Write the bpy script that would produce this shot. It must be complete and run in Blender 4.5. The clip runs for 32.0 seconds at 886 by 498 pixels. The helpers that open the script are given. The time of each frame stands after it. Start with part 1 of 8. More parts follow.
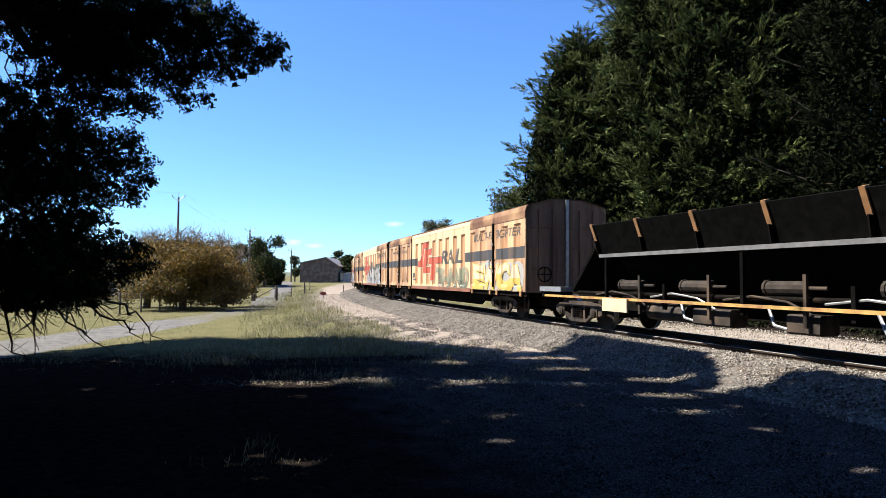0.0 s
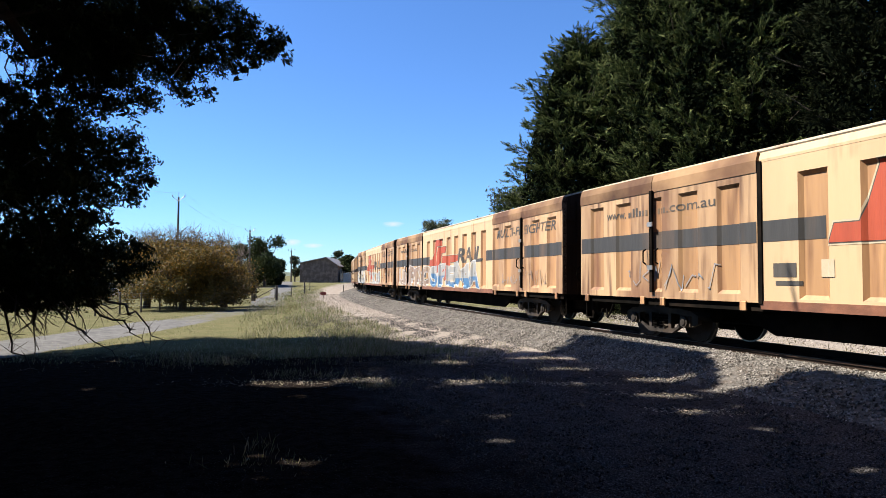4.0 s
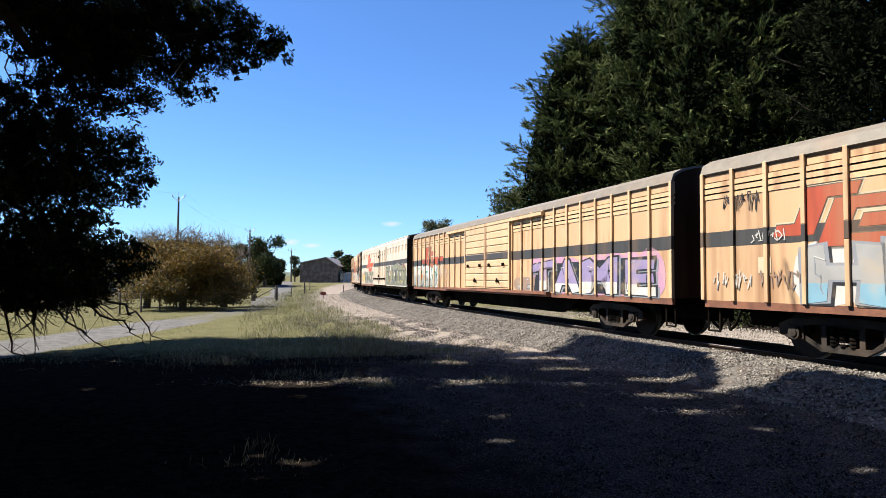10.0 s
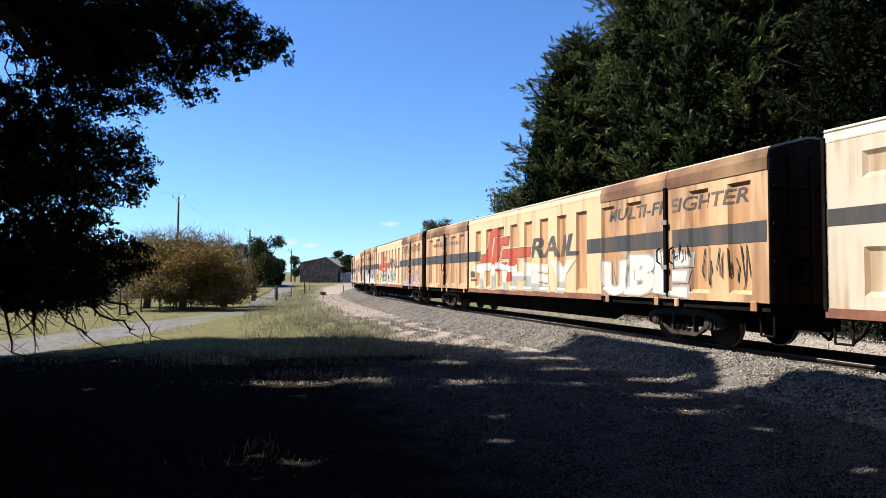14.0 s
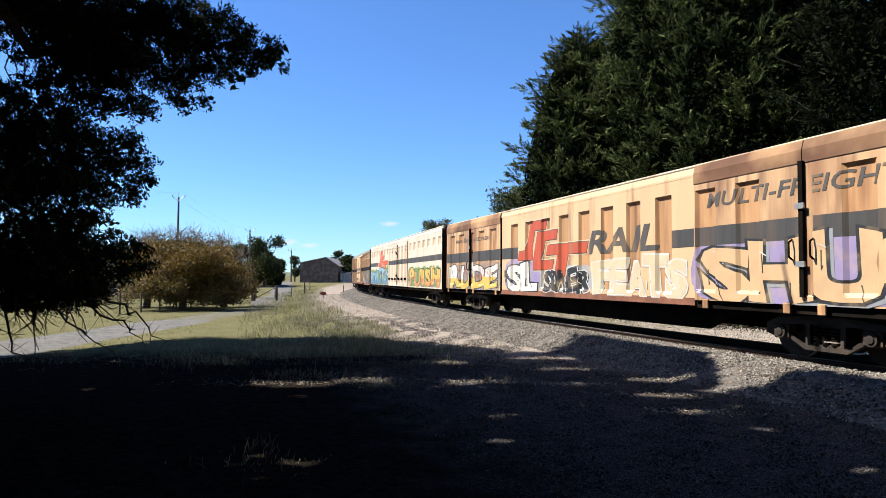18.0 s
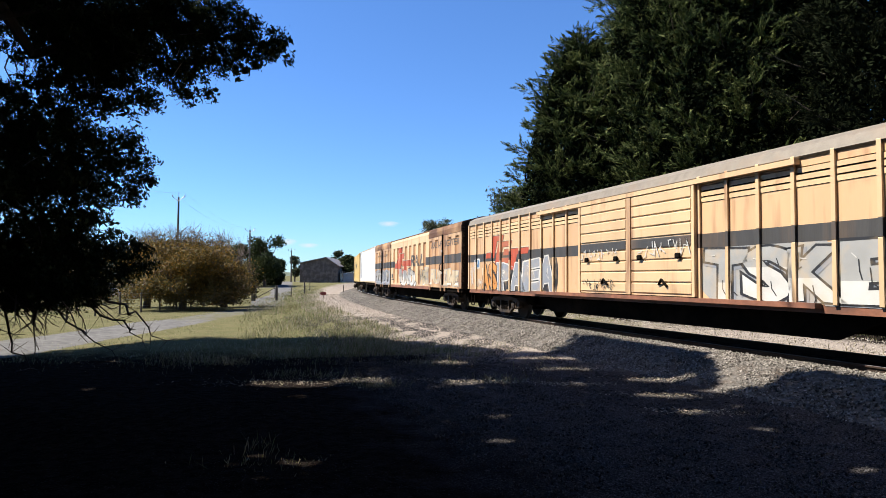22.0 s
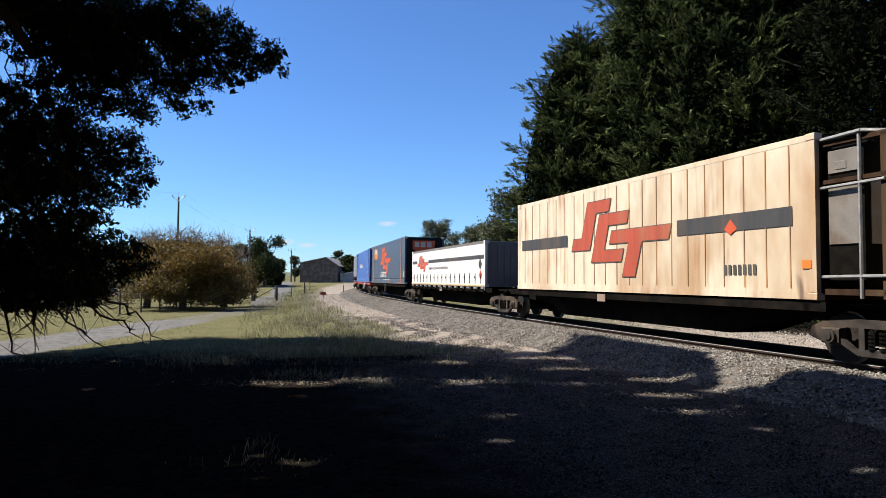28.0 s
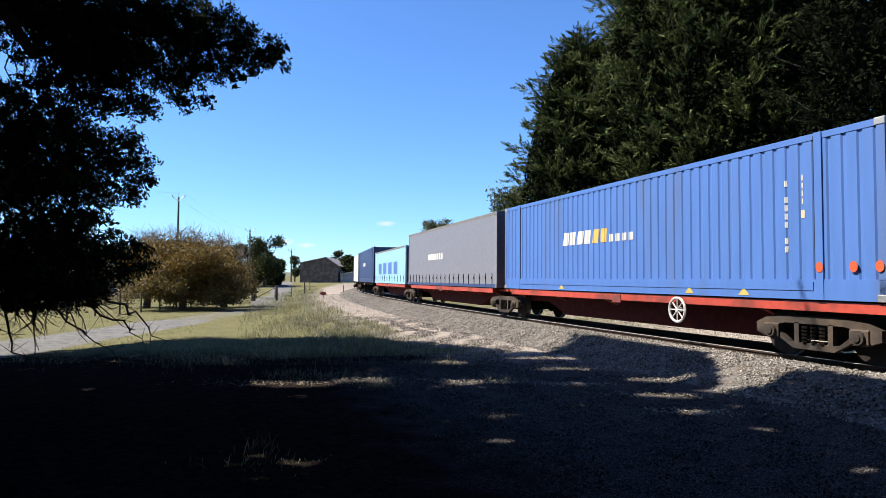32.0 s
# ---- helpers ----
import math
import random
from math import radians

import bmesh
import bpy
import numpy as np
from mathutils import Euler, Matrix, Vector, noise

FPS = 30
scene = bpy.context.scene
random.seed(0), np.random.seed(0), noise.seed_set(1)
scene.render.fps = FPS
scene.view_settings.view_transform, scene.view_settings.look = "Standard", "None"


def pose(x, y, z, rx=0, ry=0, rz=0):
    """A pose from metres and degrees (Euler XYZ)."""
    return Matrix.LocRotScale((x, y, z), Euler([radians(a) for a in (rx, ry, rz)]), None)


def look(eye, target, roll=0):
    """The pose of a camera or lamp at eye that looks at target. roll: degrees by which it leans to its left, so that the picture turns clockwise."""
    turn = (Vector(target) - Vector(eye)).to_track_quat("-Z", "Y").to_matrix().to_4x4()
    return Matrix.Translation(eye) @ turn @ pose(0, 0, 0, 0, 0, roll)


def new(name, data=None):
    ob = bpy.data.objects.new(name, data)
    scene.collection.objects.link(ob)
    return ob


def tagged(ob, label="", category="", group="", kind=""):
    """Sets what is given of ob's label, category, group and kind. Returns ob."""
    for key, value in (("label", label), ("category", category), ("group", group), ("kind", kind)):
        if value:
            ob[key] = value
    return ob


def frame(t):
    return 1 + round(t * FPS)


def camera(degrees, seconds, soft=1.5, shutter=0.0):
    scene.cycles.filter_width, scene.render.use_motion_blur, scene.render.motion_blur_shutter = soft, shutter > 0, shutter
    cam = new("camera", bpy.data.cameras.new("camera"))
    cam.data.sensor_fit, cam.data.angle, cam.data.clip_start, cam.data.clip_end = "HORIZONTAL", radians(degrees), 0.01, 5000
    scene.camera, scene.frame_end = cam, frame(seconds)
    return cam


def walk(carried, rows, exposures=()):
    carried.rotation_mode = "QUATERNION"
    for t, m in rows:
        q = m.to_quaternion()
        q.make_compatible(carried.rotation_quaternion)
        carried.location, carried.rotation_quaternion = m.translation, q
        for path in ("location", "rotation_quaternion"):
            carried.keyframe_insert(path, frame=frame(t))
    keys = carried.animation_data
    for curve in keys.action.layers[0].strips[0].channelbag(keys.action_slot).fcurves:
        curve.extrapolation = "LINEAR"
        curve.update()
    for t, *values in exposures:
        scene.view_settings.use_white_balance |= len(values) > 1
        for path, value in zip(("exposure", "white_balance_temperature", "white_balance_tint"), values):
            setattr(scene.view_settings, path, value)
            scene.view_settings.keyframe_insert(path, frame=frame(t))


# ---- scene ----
from mathutils.geometry import tessellate_polygon

# ======== camera: stands still on the verge ========
EYE_Z = 1.362
cam = camera(68.06, 32.0, soft=0.8, shutter=0.0)
STAND = look((0, 0, EYE_Z), (0, math.cos(0.04622), EYE_Z + math.sin(0.04622)), 0.44)
walk(cam, [(0.0, STAND), (32.0, STAND)], [(0.0, 1.69), (0.8, 1.57), (1.6, 1.48), (20.0, 1.43), (24.0, 1.32), (28.0, 1.22), (30.0, 1.33), (31.0, 1.51), (32.0, 1.54)])

# ======== world, sun, exposure ========
SUN_EL, SUN_X, SUN_Y = 53.0, -1.0, 0.04      # elevation in degrees and heading towards the sun
scene.view_settings.exposure = 1.48
world = bpy.data.worlds.new("sky")
scene.world = world
world.use_nodes = True
wn = world.node_tree.nodes
sky = wn.new("ShaderNodeTexSky")
sky.sky_type = "NISHITA"
sky.sun_disc = False
sky.sun_elevation = radians(SUN_EL)
sky.sun_rotation = math.atan2(SUN_X, SUN_Y)
sky.air_density, sky.dust_density, sky.ozone_density = 1.0, 0.1, 3.0
wn["Background"].inputs[1].default_value = 0.055
tint = wn.new("ShaderNodeMix")
tint.data_type, tint.blend_type = "RGBA", "MULTIPLY"
tint.inputs["Factor"].default_value = 1.0
tint.inputs[7].default_value = (0.635, 0.945, 1.37, 1)
world.node_tree.links.new(sky.outputs[0], tint.inputs[6])
world.node_tree.links.new(tint.outputs[2], wn["Background"].inputs[0])
sun_data = bpy.data.lights.new("sun", "SUN")
sun_data.energy, sun_data.angle, sun_data.color = 5.0, radians(0.53), (1.0, 0.93, 0.82)
sun = new("sun", sun_data)
hs = math.cos(radians(SUN_EL))
nrm = math.hypot(SUN_X, SUN_Y)
sun.matrix_world = look((SUN_X / nrm * hs * 60, SUN_Y / nrm * hs * 60, math.sin(radians(SUN_EL)) * 60), (0, 0, 0))

# ======== the line of the track ========
ds = 0.5
S_TAB = np.arange(-480.0, 680.0 + ds, ds)
_k = 0.00227 + 1e-5 * np.clip(S_TAB, -60, 115)
_k = np.where(S_TAB > 150, 0.0006, _k)
_i0 = int(round(480 / ds))
_phi = 0.31283 - (np.cumsum(_k) - np.cumsum(_k)[_i0]) * ds
_x = np.cumsum(-np.sin(_phi)) * ds
_y = np.cumsum(np.cos(_phi)) * ds
_x += 4.83277 - _x[_i0]
_y += 20.0 - _y[_i0]


def rail_point(s, off=0.0):
    """A point of the track's plan at s metres along it, off metres towards the camera's side, and its heading."""
    a = np.interp(s, S_TAB, _phi)
    return np.interp(s, S_TAB, _x) - np.cos(a) * off, np.interp(s, S_TAB, _y) - np.sin(a) * off, a


def gone(t):
    """Metres that the train has run, counted from 16 s."""
    u = t - 16
    return 12.535742 * u - 0.014398 * u ** 2 - 0.00077486 * u ** 3 + 0.000014158 * u ** 4 - 1.5074


def ride(s_mid, t, half):
    """The pose of a vehicle whose middle passes the mark s_mid, with bogies half metres either way."""
    s = s_mid - gone(t)
    xa, ya, _ = rail_point(s - half)
    xb, yb, _ = rail_point(s + half)
    return pose((xa + xb) / 2, (ya + yb) / 2, 0, 0, 0, math.degrees(math.atan2(ya - yb, xa - xb)))


def lateral(x, y):
    """Distance from the track's centre line, positive on the camera's side, for arrays."""
    x, y = np.asarray(x, float), np.asarray(y, float)
    near = slice(_i0 - 500, _i0 + 420)
    sx, sy, sp = _x[near][::4], _y[near][::4], _phi[near][::4]
    out = np.full(x.shape, 999.0)
    flat_x, flat_y, flat = x.ravel(), y.ravel(), out.ravel()
    for a in range(0, flat_x.size, 4000):
        dx = flat_x[a:a + 4000, None] - sx
        dy = flat_y[a:a + 4000, None] - sy
        j = np.argmin(dx * dx + dy * dy, axis=1)
        r = np.arange(len(j))
        flat[a:a + 4000] = -(dx[r, j] * np.cos(sp[j]) + dy[r, j] * np.sin(sp[j]))
    return flat.reshape(x.shape)


def smooth(a, b, v):
    u = np.clip((np.asarray(v, float) - a) / (b - a), 0, 1)
    return u * u * (3 - 2 * u)


def ground_z(x, y):
    """Height of the ground; rail heads are at 0."""
    x, y = np.asarray(x, float), np.asarray(y, float)
    lat = lateral(x, y)
    base = -0.5 - 0.15 * smooth(28, 58, y) + 1.15 * smooth(70, 150, y)
    base = base + 0.10 * np.exp(-((lat - 6.5) / 2.2) ** 2) * smooth(14, 26, y)
    base = base + 0.03 * np.sin(x * 0.9 + 1.3 * np.sin(y * 0.5)) * np.cos(y * 0.7)
    close = smooth(6.5, 3.2, np.abs(lat))
    base = base * (1 - close) + (-0.5) * close
    return base + 5.0 * smooth(300, 1500, np.hypot(x, y))


# ======== material helpers ========
COLOUR_SCALE = 0.66          # lowers every base colour, so that shade renders deeper against the sky


def mat(name, colour, rough=0.6, metal=0.0, spread=0.25, scale=6.0, fine=60.0, bump=0.15, bump_scale=40.0, dirt=None, dirt_amount=0.0,
        dirt_scale=1.2, island=0.0, stretch=None, each=0.0, spec=0.5, streak=None, grain=0.35):
    """A surface with variation at two scales, bump, and stains of a second colour."""
    m = bpy.data.materials.new(name)
    m.use_nodes = True
    n, l = m.node_tree.nodes, m.node_tree.links
    bsdf = n["Principled BSDF"]
    bsdf.inputs["Roughness"].default_value, bsdf.inputs["Metallic"].default_value = rough, metal
    bsdf.inputs["Specular IOR Level"].default_value = spec
    tc = n.new("ShaderNodeTexCoord")
    src = tc.outputs["Object"]
    if stretch:
        mp = n.new("ShaderNodeMapping")
        mp.inputs["Scale"].default_value = stretch
        l.new(src, mp.inputs[0])
        src = mp.outputs[0]

    def tex(sc, detail=5.0):
        t = n.new("ShaderNodeTexNoise")
        t.inputs["Scale"].default_value, t.inputs["Detail"].default_value = sc, detail
        l.new(src, t.inputs["Vector"])
        return t.outputs["Fac"]

    def mix(kind, fac, a, b):
        x = n.new("ShaderNodeMix")
        x.data_type, x.blend_type = "RGBA", kind
        for sock, val in ((x.inputs["Factor"], fac), (x.inputs[6], a), (x.inputs[7], b)):
            if isinstance(val, (int, float)):
                sock.default_value = val
            elif isinstance(val, tuple):
                sock.default_value = (*val, 1) if len(val) == 3 else val
            else:
                l.new(val, sock)
        return x.outputs[2]

    def ramp(fac, a, b):
        r = n.new("ShaderNodeMapRange")
        r.inputs["From Min"].default_value, r.inputs["From Max"].default_value = a, b
        l.new(fac, r.inputs["Value"])
        return r.outputs["Result"]

    c = tuple(v * COLOUR_SCALE for v in colour)
    lo = tuple(v * (1 - spread) for v in c)
    hi = tuple(min(1, v * (1 + spread)) for v in c)
    out = mix("MIX", ramp(tex(scale), 0.3, 0.7), lo, hi)
    out = mix("MULTIPLY", grain, out, mix("MIX", ramp(tex(fine, 2.0), 0.25, 0.75), (0.62, 0.62, 0.62), (1.0, 1.0, 1.0)))
    if dirt:
        out = mix("MIX", ramp(tex(dirt_scale, 7.0), 0.62 - 0.35 * dirt_amount, 0.80 - 0.25 * dirt_amount), out, tuple(v * COLOUR_SCALE for v in dirt))
    if streak:
        # thin runs of rust down the sheet, and broad brown patches
        mp2 = n.new("ShaderNodeMapping")
        mp2.inputs["Scale"].default_value = (5.5, 5.5, 0.45)
        l.new(tc.outputs["Object"], mp2.inputs[0])
        t2 = n.new("ShaderNodeTexNoise")
        t2.inputs["Scale"].default_value, t2.inputs["Detail"].default_value = 1.0, 4.0
        l.new(mp2.outputs[0], t2.inputs["Vector"])
        t3 = n.new("ShaderNodeTexNoise")
        t3.inputs["Scale"].default_value, t3.inputs["Detail"].default_value = 0.55, 3.0
        l.new(tc.outputs["Object"], t3.inputs["Vector"])
        mu = n.new("ShaderNodeMath")
        mu.operation = "MULTIPLY"
        l.new(ramp(t2.outputs["Fac"], 0.48, 0.72), mu.inputs[0])
        l.new(ramp(t3.outputs["Fac"], 0.62 - streak[3] * 0.3, 0.80 - streak[3] * 0.3), mu.inputs[1])
        out = mix("MIX", mu.outputs[0], out, tuple(v * COLOUR_SCALE for v in streak[:3]))
    if island:
        g = n.new("ShaderNodeNewGeometry")
        out = mix("MULTIPLY", 1.0, out, mix("MIX", g.outputs["Random Per Island"], (1 - island,) * 3, (1 + island * 0.6,) * 3))
    if each:
        o = n.new("ShaderNodeObjectInfo")
        out = mix("MULTIPLY", 1.0, out, mix("MIX", o.outputs["Random"], (1 - each,) * 3, (1 + each * 0.6,) * 3))
    l.new(out, bsdf.inputs["Base Color"])
    if bump:
        b = n.new("ShaderNodeBump")
        b.inputs["Strength"].default_value, b.inputs["Distance"].default_value = bump, 0.02
        l.new(tex(bump_scale, 4.0), b.inputs["Height"])
        l.new(b.outputs[0], bsdf.inputs["Normal"])
    return m


# ======== mesh helpers ========
class Shape:
    """Gathers boxes, prisms and tubes into one mesh."""

    def __init__(self):
        self.v, self.f, self.m = [], [], []

    def add(self, verts, faces, m=0):
        k = len(self.v)
        self.v.extend(verts)
        self.f.extend(tuple(i + k for i in f) for f in faces)
        self.m.extend([m] * len(faces))
        return self

    def box(self, x0, x1, y0, y1, z0, z1, m=0, bevel=0.0):
        if bevel <= 0:
            self.add([(x0, y0, z0), (x1, y0, z0), (x1, y1, z0), (x0, y1, z0), (x0, y0, z1), (x1, y0, z1), (x1, y1, z1), (x0, y1, z1)],
                     [(0, 3, 2, 1), (4, 5, 6, 7), (0, 1, 5, 4), (1, 2, 6, 5), (2, 3, 7, 6), (3, 0, 4, 7)], m)
        else:
            b = bevel
            self.prism([(y0 + b, z0), (y1 - b, z0), (y1, z0 + b), (y1, z1 - b), (y1 - b, z1), (y0 + b, z1), (y0, z1 - b), (y0, z0 + b)], x0, x1, m)
        return self

    def prism(self, poly, x0, x1, m=0, axis="x"):
        """A polygon (anticlockwise) swept along an axis."""
        n = len(poly)

        def put(a, p):
            return (a, p[0], p[1]) if axis == "x" else (p[0], a, p[1]) if axis == "y" else (p[0], p[1], a)
        verts = [put(x0, p) for p in poly] + [put(x1, p) for p in poly]
        faces = [tuple(range(n - 1, -1, -1)), tuple(range(n, 2 * n))] + [(i, (i + 1) % n, (i + 1) % n + n, i + n) for i in range(n)]
        if axis == "y":
            faces = [tuple(reversed(f)) for f in faces]
        return self.add(verts, faces, m)

    def tube(self, p, q, r, r2=None, n=10, m=0, caps=True):
        r2 = r if r2 is None else r2
        p, q = Vector(p), Vector(q)
        d = (q - p).normalized()
        a = d.orthogonal().normalized()
        b = d.cross(a)
        ring = [a * math.cos(2 * math.pi * i / n) + b * math.sin(2 * math.pi * i / n) for i in range(n)]
        verts = [tuple(p + c * r) for c in ring] + [tuple(q + c * r2) for c in ring]
        faces = [(i, (i + 1) % n, (i + 1) % n + n, i + n) for i in range(n)]
        if caps:
            faces += [tuple(range(n - 1, -1, -1)), tuple(range(n, 2 * n))]
        return self.add(verts, faces, m)

    def path(self, pts, r, n=6, m=0, r2=None):
        r2 = r if r2 is None else r2
        k = len(pts) - 1
        for i in range(k):
            self.tube(pts[i], pts[i + 1], r + (r2 - r) * i / k, r + (r2 - r) * (i + 1) / k, n, m)
        return self

    def ring(self, c, r, tube, axis="y", n=18, k=6, m=0):
        pts = []
        for i in range(n + 1):
            a = 2 * math.pi * i / n
            u, w = r * math.cos(a), r * math.sin(a)
            pts.append((c[0] + u, c[1], c[2] + w) if axis == "y" else (c[0], c[1] + u, c[2] + w) if axis == "x" else (c[0] + u, c[1] + w, c[2]))
        return self.path(pts, tube, k, m)

    def mesh(self, name, mats):
        me = bpy.data.meshes.new(name)
        seen, back, verts = {}, [], []
        for v in self.v:
            key = (round(v[0], 4), round(v[1], 4), round(v[2], 4))
            if key not in seen:
                seen[key] = len(verts)
                verts.append(v)
            back.append(seen[key])
        faces, kept = [], []
        for f, mi in zip(self.f, self.m):
            g = list(dict.fromkeys(back[i] for i in f))
            if len(g) > 2:
                faces.append(g)
                kept.append(mi)
        self.m = kept
        me.from_pydata(verts, [], faces)
        for x in (mats if isinstance(mats, (list, tuple)) else [mats]):
            me.materials.append(x)
        if any(self.m):
            me.polygons.foreach_set("material_index", self.m)
        me.update()
        return me


def part(name, shape, material, parent, label=""):
    """Links one mesh as a part under a thing or a part."""
    me = shape.mesh(name, material) if isinstance(shape, Shape) else shape
    ob = new(name, me)
    ob.parent = parent
    if label:
        tagged(ob, label)
    return ob


def thing(name, label, category, group="", kind="", at=None):
    ob = new(name)
    tagged(ob, label, category, group, kind)
    if at is not None:
        ob.matrix_world = at
    return ob


def single(name, shape, material, label, category, group="", kind="", at=None):
    ob = new(name, shape.mesh(name, material) if isinstance(shape, Shape) else shape)
    tagged(ob, label, category, group, kind)
    if at is not None:
        ob.matrix_world = at
    return ob


def quads(name, centre, u, v, materials, idx=None):
    """A mesh of many small leaf-like quads, from arrays of centres and half-axes; each is folded to a diamond."""
    n = len(centre)
    co = np.empty((n, 4, 3), np.float32)
    co[:, 0], co[:, 1], co[:, 2], co[:, 3] = centre - u, centre - v + u * 0.15, centre + u, centre + v + u * 0.15
    me = bpy.data.meshes.new(name)
    me.vertices.add(4 * n)
    me.vertices.foreach_set("co", co.ravel())
    me.loops.add(4 * n)
    me.loops.foreach_set("vertex_index", np.arange(4 * n, dtype=np.int32))
    me.polygons.add(n)
    me.polygons.foreach_set("loop_start", np.arange(0, 4 * n, 4, dtype=np.int32))
    me.polygons.foreach_set("loop_total", np.full(n, 4, np.int32))
    for x in (materials if isinstance(materials, (list, tuple)) else [materials]):
        me.materials.append(x)
    if idx is not None:
        me.polygons.foreach_set("material_index", np.asarray(idx, np.int32))
    me.update(calc_edges=True)
    return me


def unit(a):
    return a / np.maximum(np.linalg.norm(a, axis=-1, keepdims=True), 1e-9)


rng = np.random.default_rng(7)
# ======== materials of the place ========
M_RAIL = mat("rail_steel", (0.06, 0.042, 0.032), 0.8, 0.1, bump=0.05, spec=0.1)
M_RAILTOP = mat("rail_head", (0.85, 0.84, 0.82), 0.5, 0.85, spread=0.1, bump=0.02)
# four-foot and sleepers are coloured dark for the shade under the train
M_FOURFOOT = mat("shade_darkened_ballast", (0.055, 0.047, 0.042), 0.95, spread=0.4, scale=14, fine=45, bump=0.9, bump_scale=26, spec=0.1)
M_SLEEPER = mat("concrete_sleeper", (0.10, 0.09, 0.082), 0.9, each=0.2, dirt=(0.12, 0.09, 0.07), dirt_amount=0.5)
M_BALLAST = mat("ballast", (0.155, 0.142, 0.128), 0.95, spread=0.5, scale=14, fine=45, bump=0.9, bump_scale=26, dirt=(0.10, 0.075, 0.06), dirt_amount=0.35, dirt_scale=3, spec=0.05)
M_STONE = mat("ballast_stone", (0.315, 0.287, 0.258), 0.95, spread=0.2, scale=9, island=0.75, bump=0.3, spec=0.08)
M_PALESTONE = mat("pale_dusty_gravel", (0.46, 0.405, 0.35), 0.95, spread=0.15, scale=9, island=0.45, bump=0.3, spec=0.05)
# foreground gravel, its colour darkened for the verge's shade
M_DARKSTONE = mat("shade_dark_gravel", (0.125, 0.118, 0.118), 0.9, spread=0.2, scale=9, island=0.8, bump=0.3, spec=0.05)
M_BARK = mat("bark", (0.10, 0.075, 0.055), 0.95, spread=0.4, scale=4, bump=0.8, bump_scale=18, stretch=(1, 1, 0.25))
M_TWIG = mat("twig", (0.20, 0.155, 0.12), 0.95, spread=0.3)
M_TWIGGREY = mat("bare_twig", (0.165, 0.13, 0.105), 0.95, spread=0.3)
M_WOODPOST = mat("weathered_wood", (0.10, 0.085, 0.07), 0.9, spread=0.35, scale=8, stretch=(1, 1, 0.2), bump=0.5)
M_STEELGREY = mat("galvanised_steel", (0.42, 0.43, 0.44), 0.5, 0.6)
M_WALLDARK = mat("shed_cladding", (0.20, 0.15, 0.115), 0.9, spread=0.3, scale=1.2, dirt=(0.30, 0.23, 0.18), dirt_amount=0.4)
M_ROOFIRON = mat("shed_roof_iron", (0.42, 0.40, 0.38), 0.55, 0.35, dirt=(0.25, 0.13, 0.08), dirt_amount=0.4)


def leaf_mat(name, colour, trans=0.25, vary=0.5, rough=0.6, spec=0.3):
    m = bpy.data.materials.new(name)
    m.use_nodes = True
    colour = tuple(v * COLOUR_SCALE for v in colour)
    n, l = m.node_tree.nodes, m.node_tree.links
    bsdf = n["Principled BSDF"]
    bsdf.inputs["Roughness"].default_value = rough
    bsdf.inputs["Specular IOR Level"].default_value = spec
    g = n.new("ShaderNodeNewGeometry")
    noise_t = n.new("ShaderNodeTexNoise")
    noise_t.inputs["Scale"].default_value = 0.8
    tc = n.new("ShaderNodeTexCoord")
    l.new(tc.outputs["Object"], noise_t.inputs["Vector"])
    add = n.new("ShaderNodeMath")
    add.operation = "MULTIPLY_ADD"
    add.inputs[1].default_value = 0.6
    l.new(g.outputs["Random Per Island"], add.inputs[0])
    sc = n.new("ShaderNodeMath")
    sc.operation = "MULTIPLY"
    sc.inputs[1].default_value = 0.5
    l.new(noise_t.outputs["Fac"], sc.inputs[0])
    l.new(sc.outputs[0], add.inputs[2])
    r = n.new("ShaderNodeMix")
    r.data_type = "RGBA"
    l.new(add.outputs[0], r.inputs["Factor"])
    r.inputs[6].default_value = (*[c * (1 - vary) for c in colour], 1)
    r.inputs[7].default_value = (*[min(1, c * (1 + vary)) for c in colour], 1)
    l.new(r.outputs[2], bsdf.inputs["Base Color"])
    if trans:
        t = n.new("ShaderNodeBsdfTranslucent")
        l.new(r.outputs[2], t.inputs["Color"])
        mx = n.new("ShaderNodeMixShader")
        mx.inputs[0].default_value = trans
        l.new(bsdf.outputs[0], mx.inputs[1])
        l.new(t.outputs[0], mx.inputs[2])
        l.new(mx.outputs[0], n["Material Output"].inputs[0])
    return m


L_DARK = leaf_mat("gum_leaf", (0.045, 0.058, 0.020), 0.12, 0.5, 0.7, 0.08)
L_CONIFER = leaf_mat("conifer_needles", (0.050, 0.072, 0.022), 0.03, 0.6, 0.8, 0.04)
# paler outer needles, imitating sun on the spray ends
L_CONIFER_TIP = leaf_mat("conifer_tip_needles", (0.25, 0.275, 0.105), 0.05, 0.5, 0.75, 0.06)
L_GUM = leaf_mat("eucalypt_leaf", (0.075, 0.085, 0.035), 0.2)
L_YELLOW = leaf_mat("autumn_leaf", (0.28, 0.168, 0.028), 0.2, 0.6)
# near-black needles painted for shade: right-hand trees, tree cores and scrub
L_SHADE_DARK = leaf_mat("shade_black_needles", (0.012, 0.016, 0.008), 0.0, 0.6, 0.9, 0.0)
L_SHADE_DARK_TIP = leaf_mat("shade_dark_tip_needles", (0.032, 0.036, 0.02), 0.0, 0.6, 0.85, 0.0)
L_OLIVE = leaf_mat("olive_leaf", (0.12, 0.098, 0.022), 0.2, 0.5)
L_GRASS = leaf_mat("dry_grass", (0.30, 0.265, 0.145), 0.30, 0.5)
L_GRASSGREEN = leaf_mat("green_grass", (0.16, 0.18, 0.065), 0.30, 0.5)
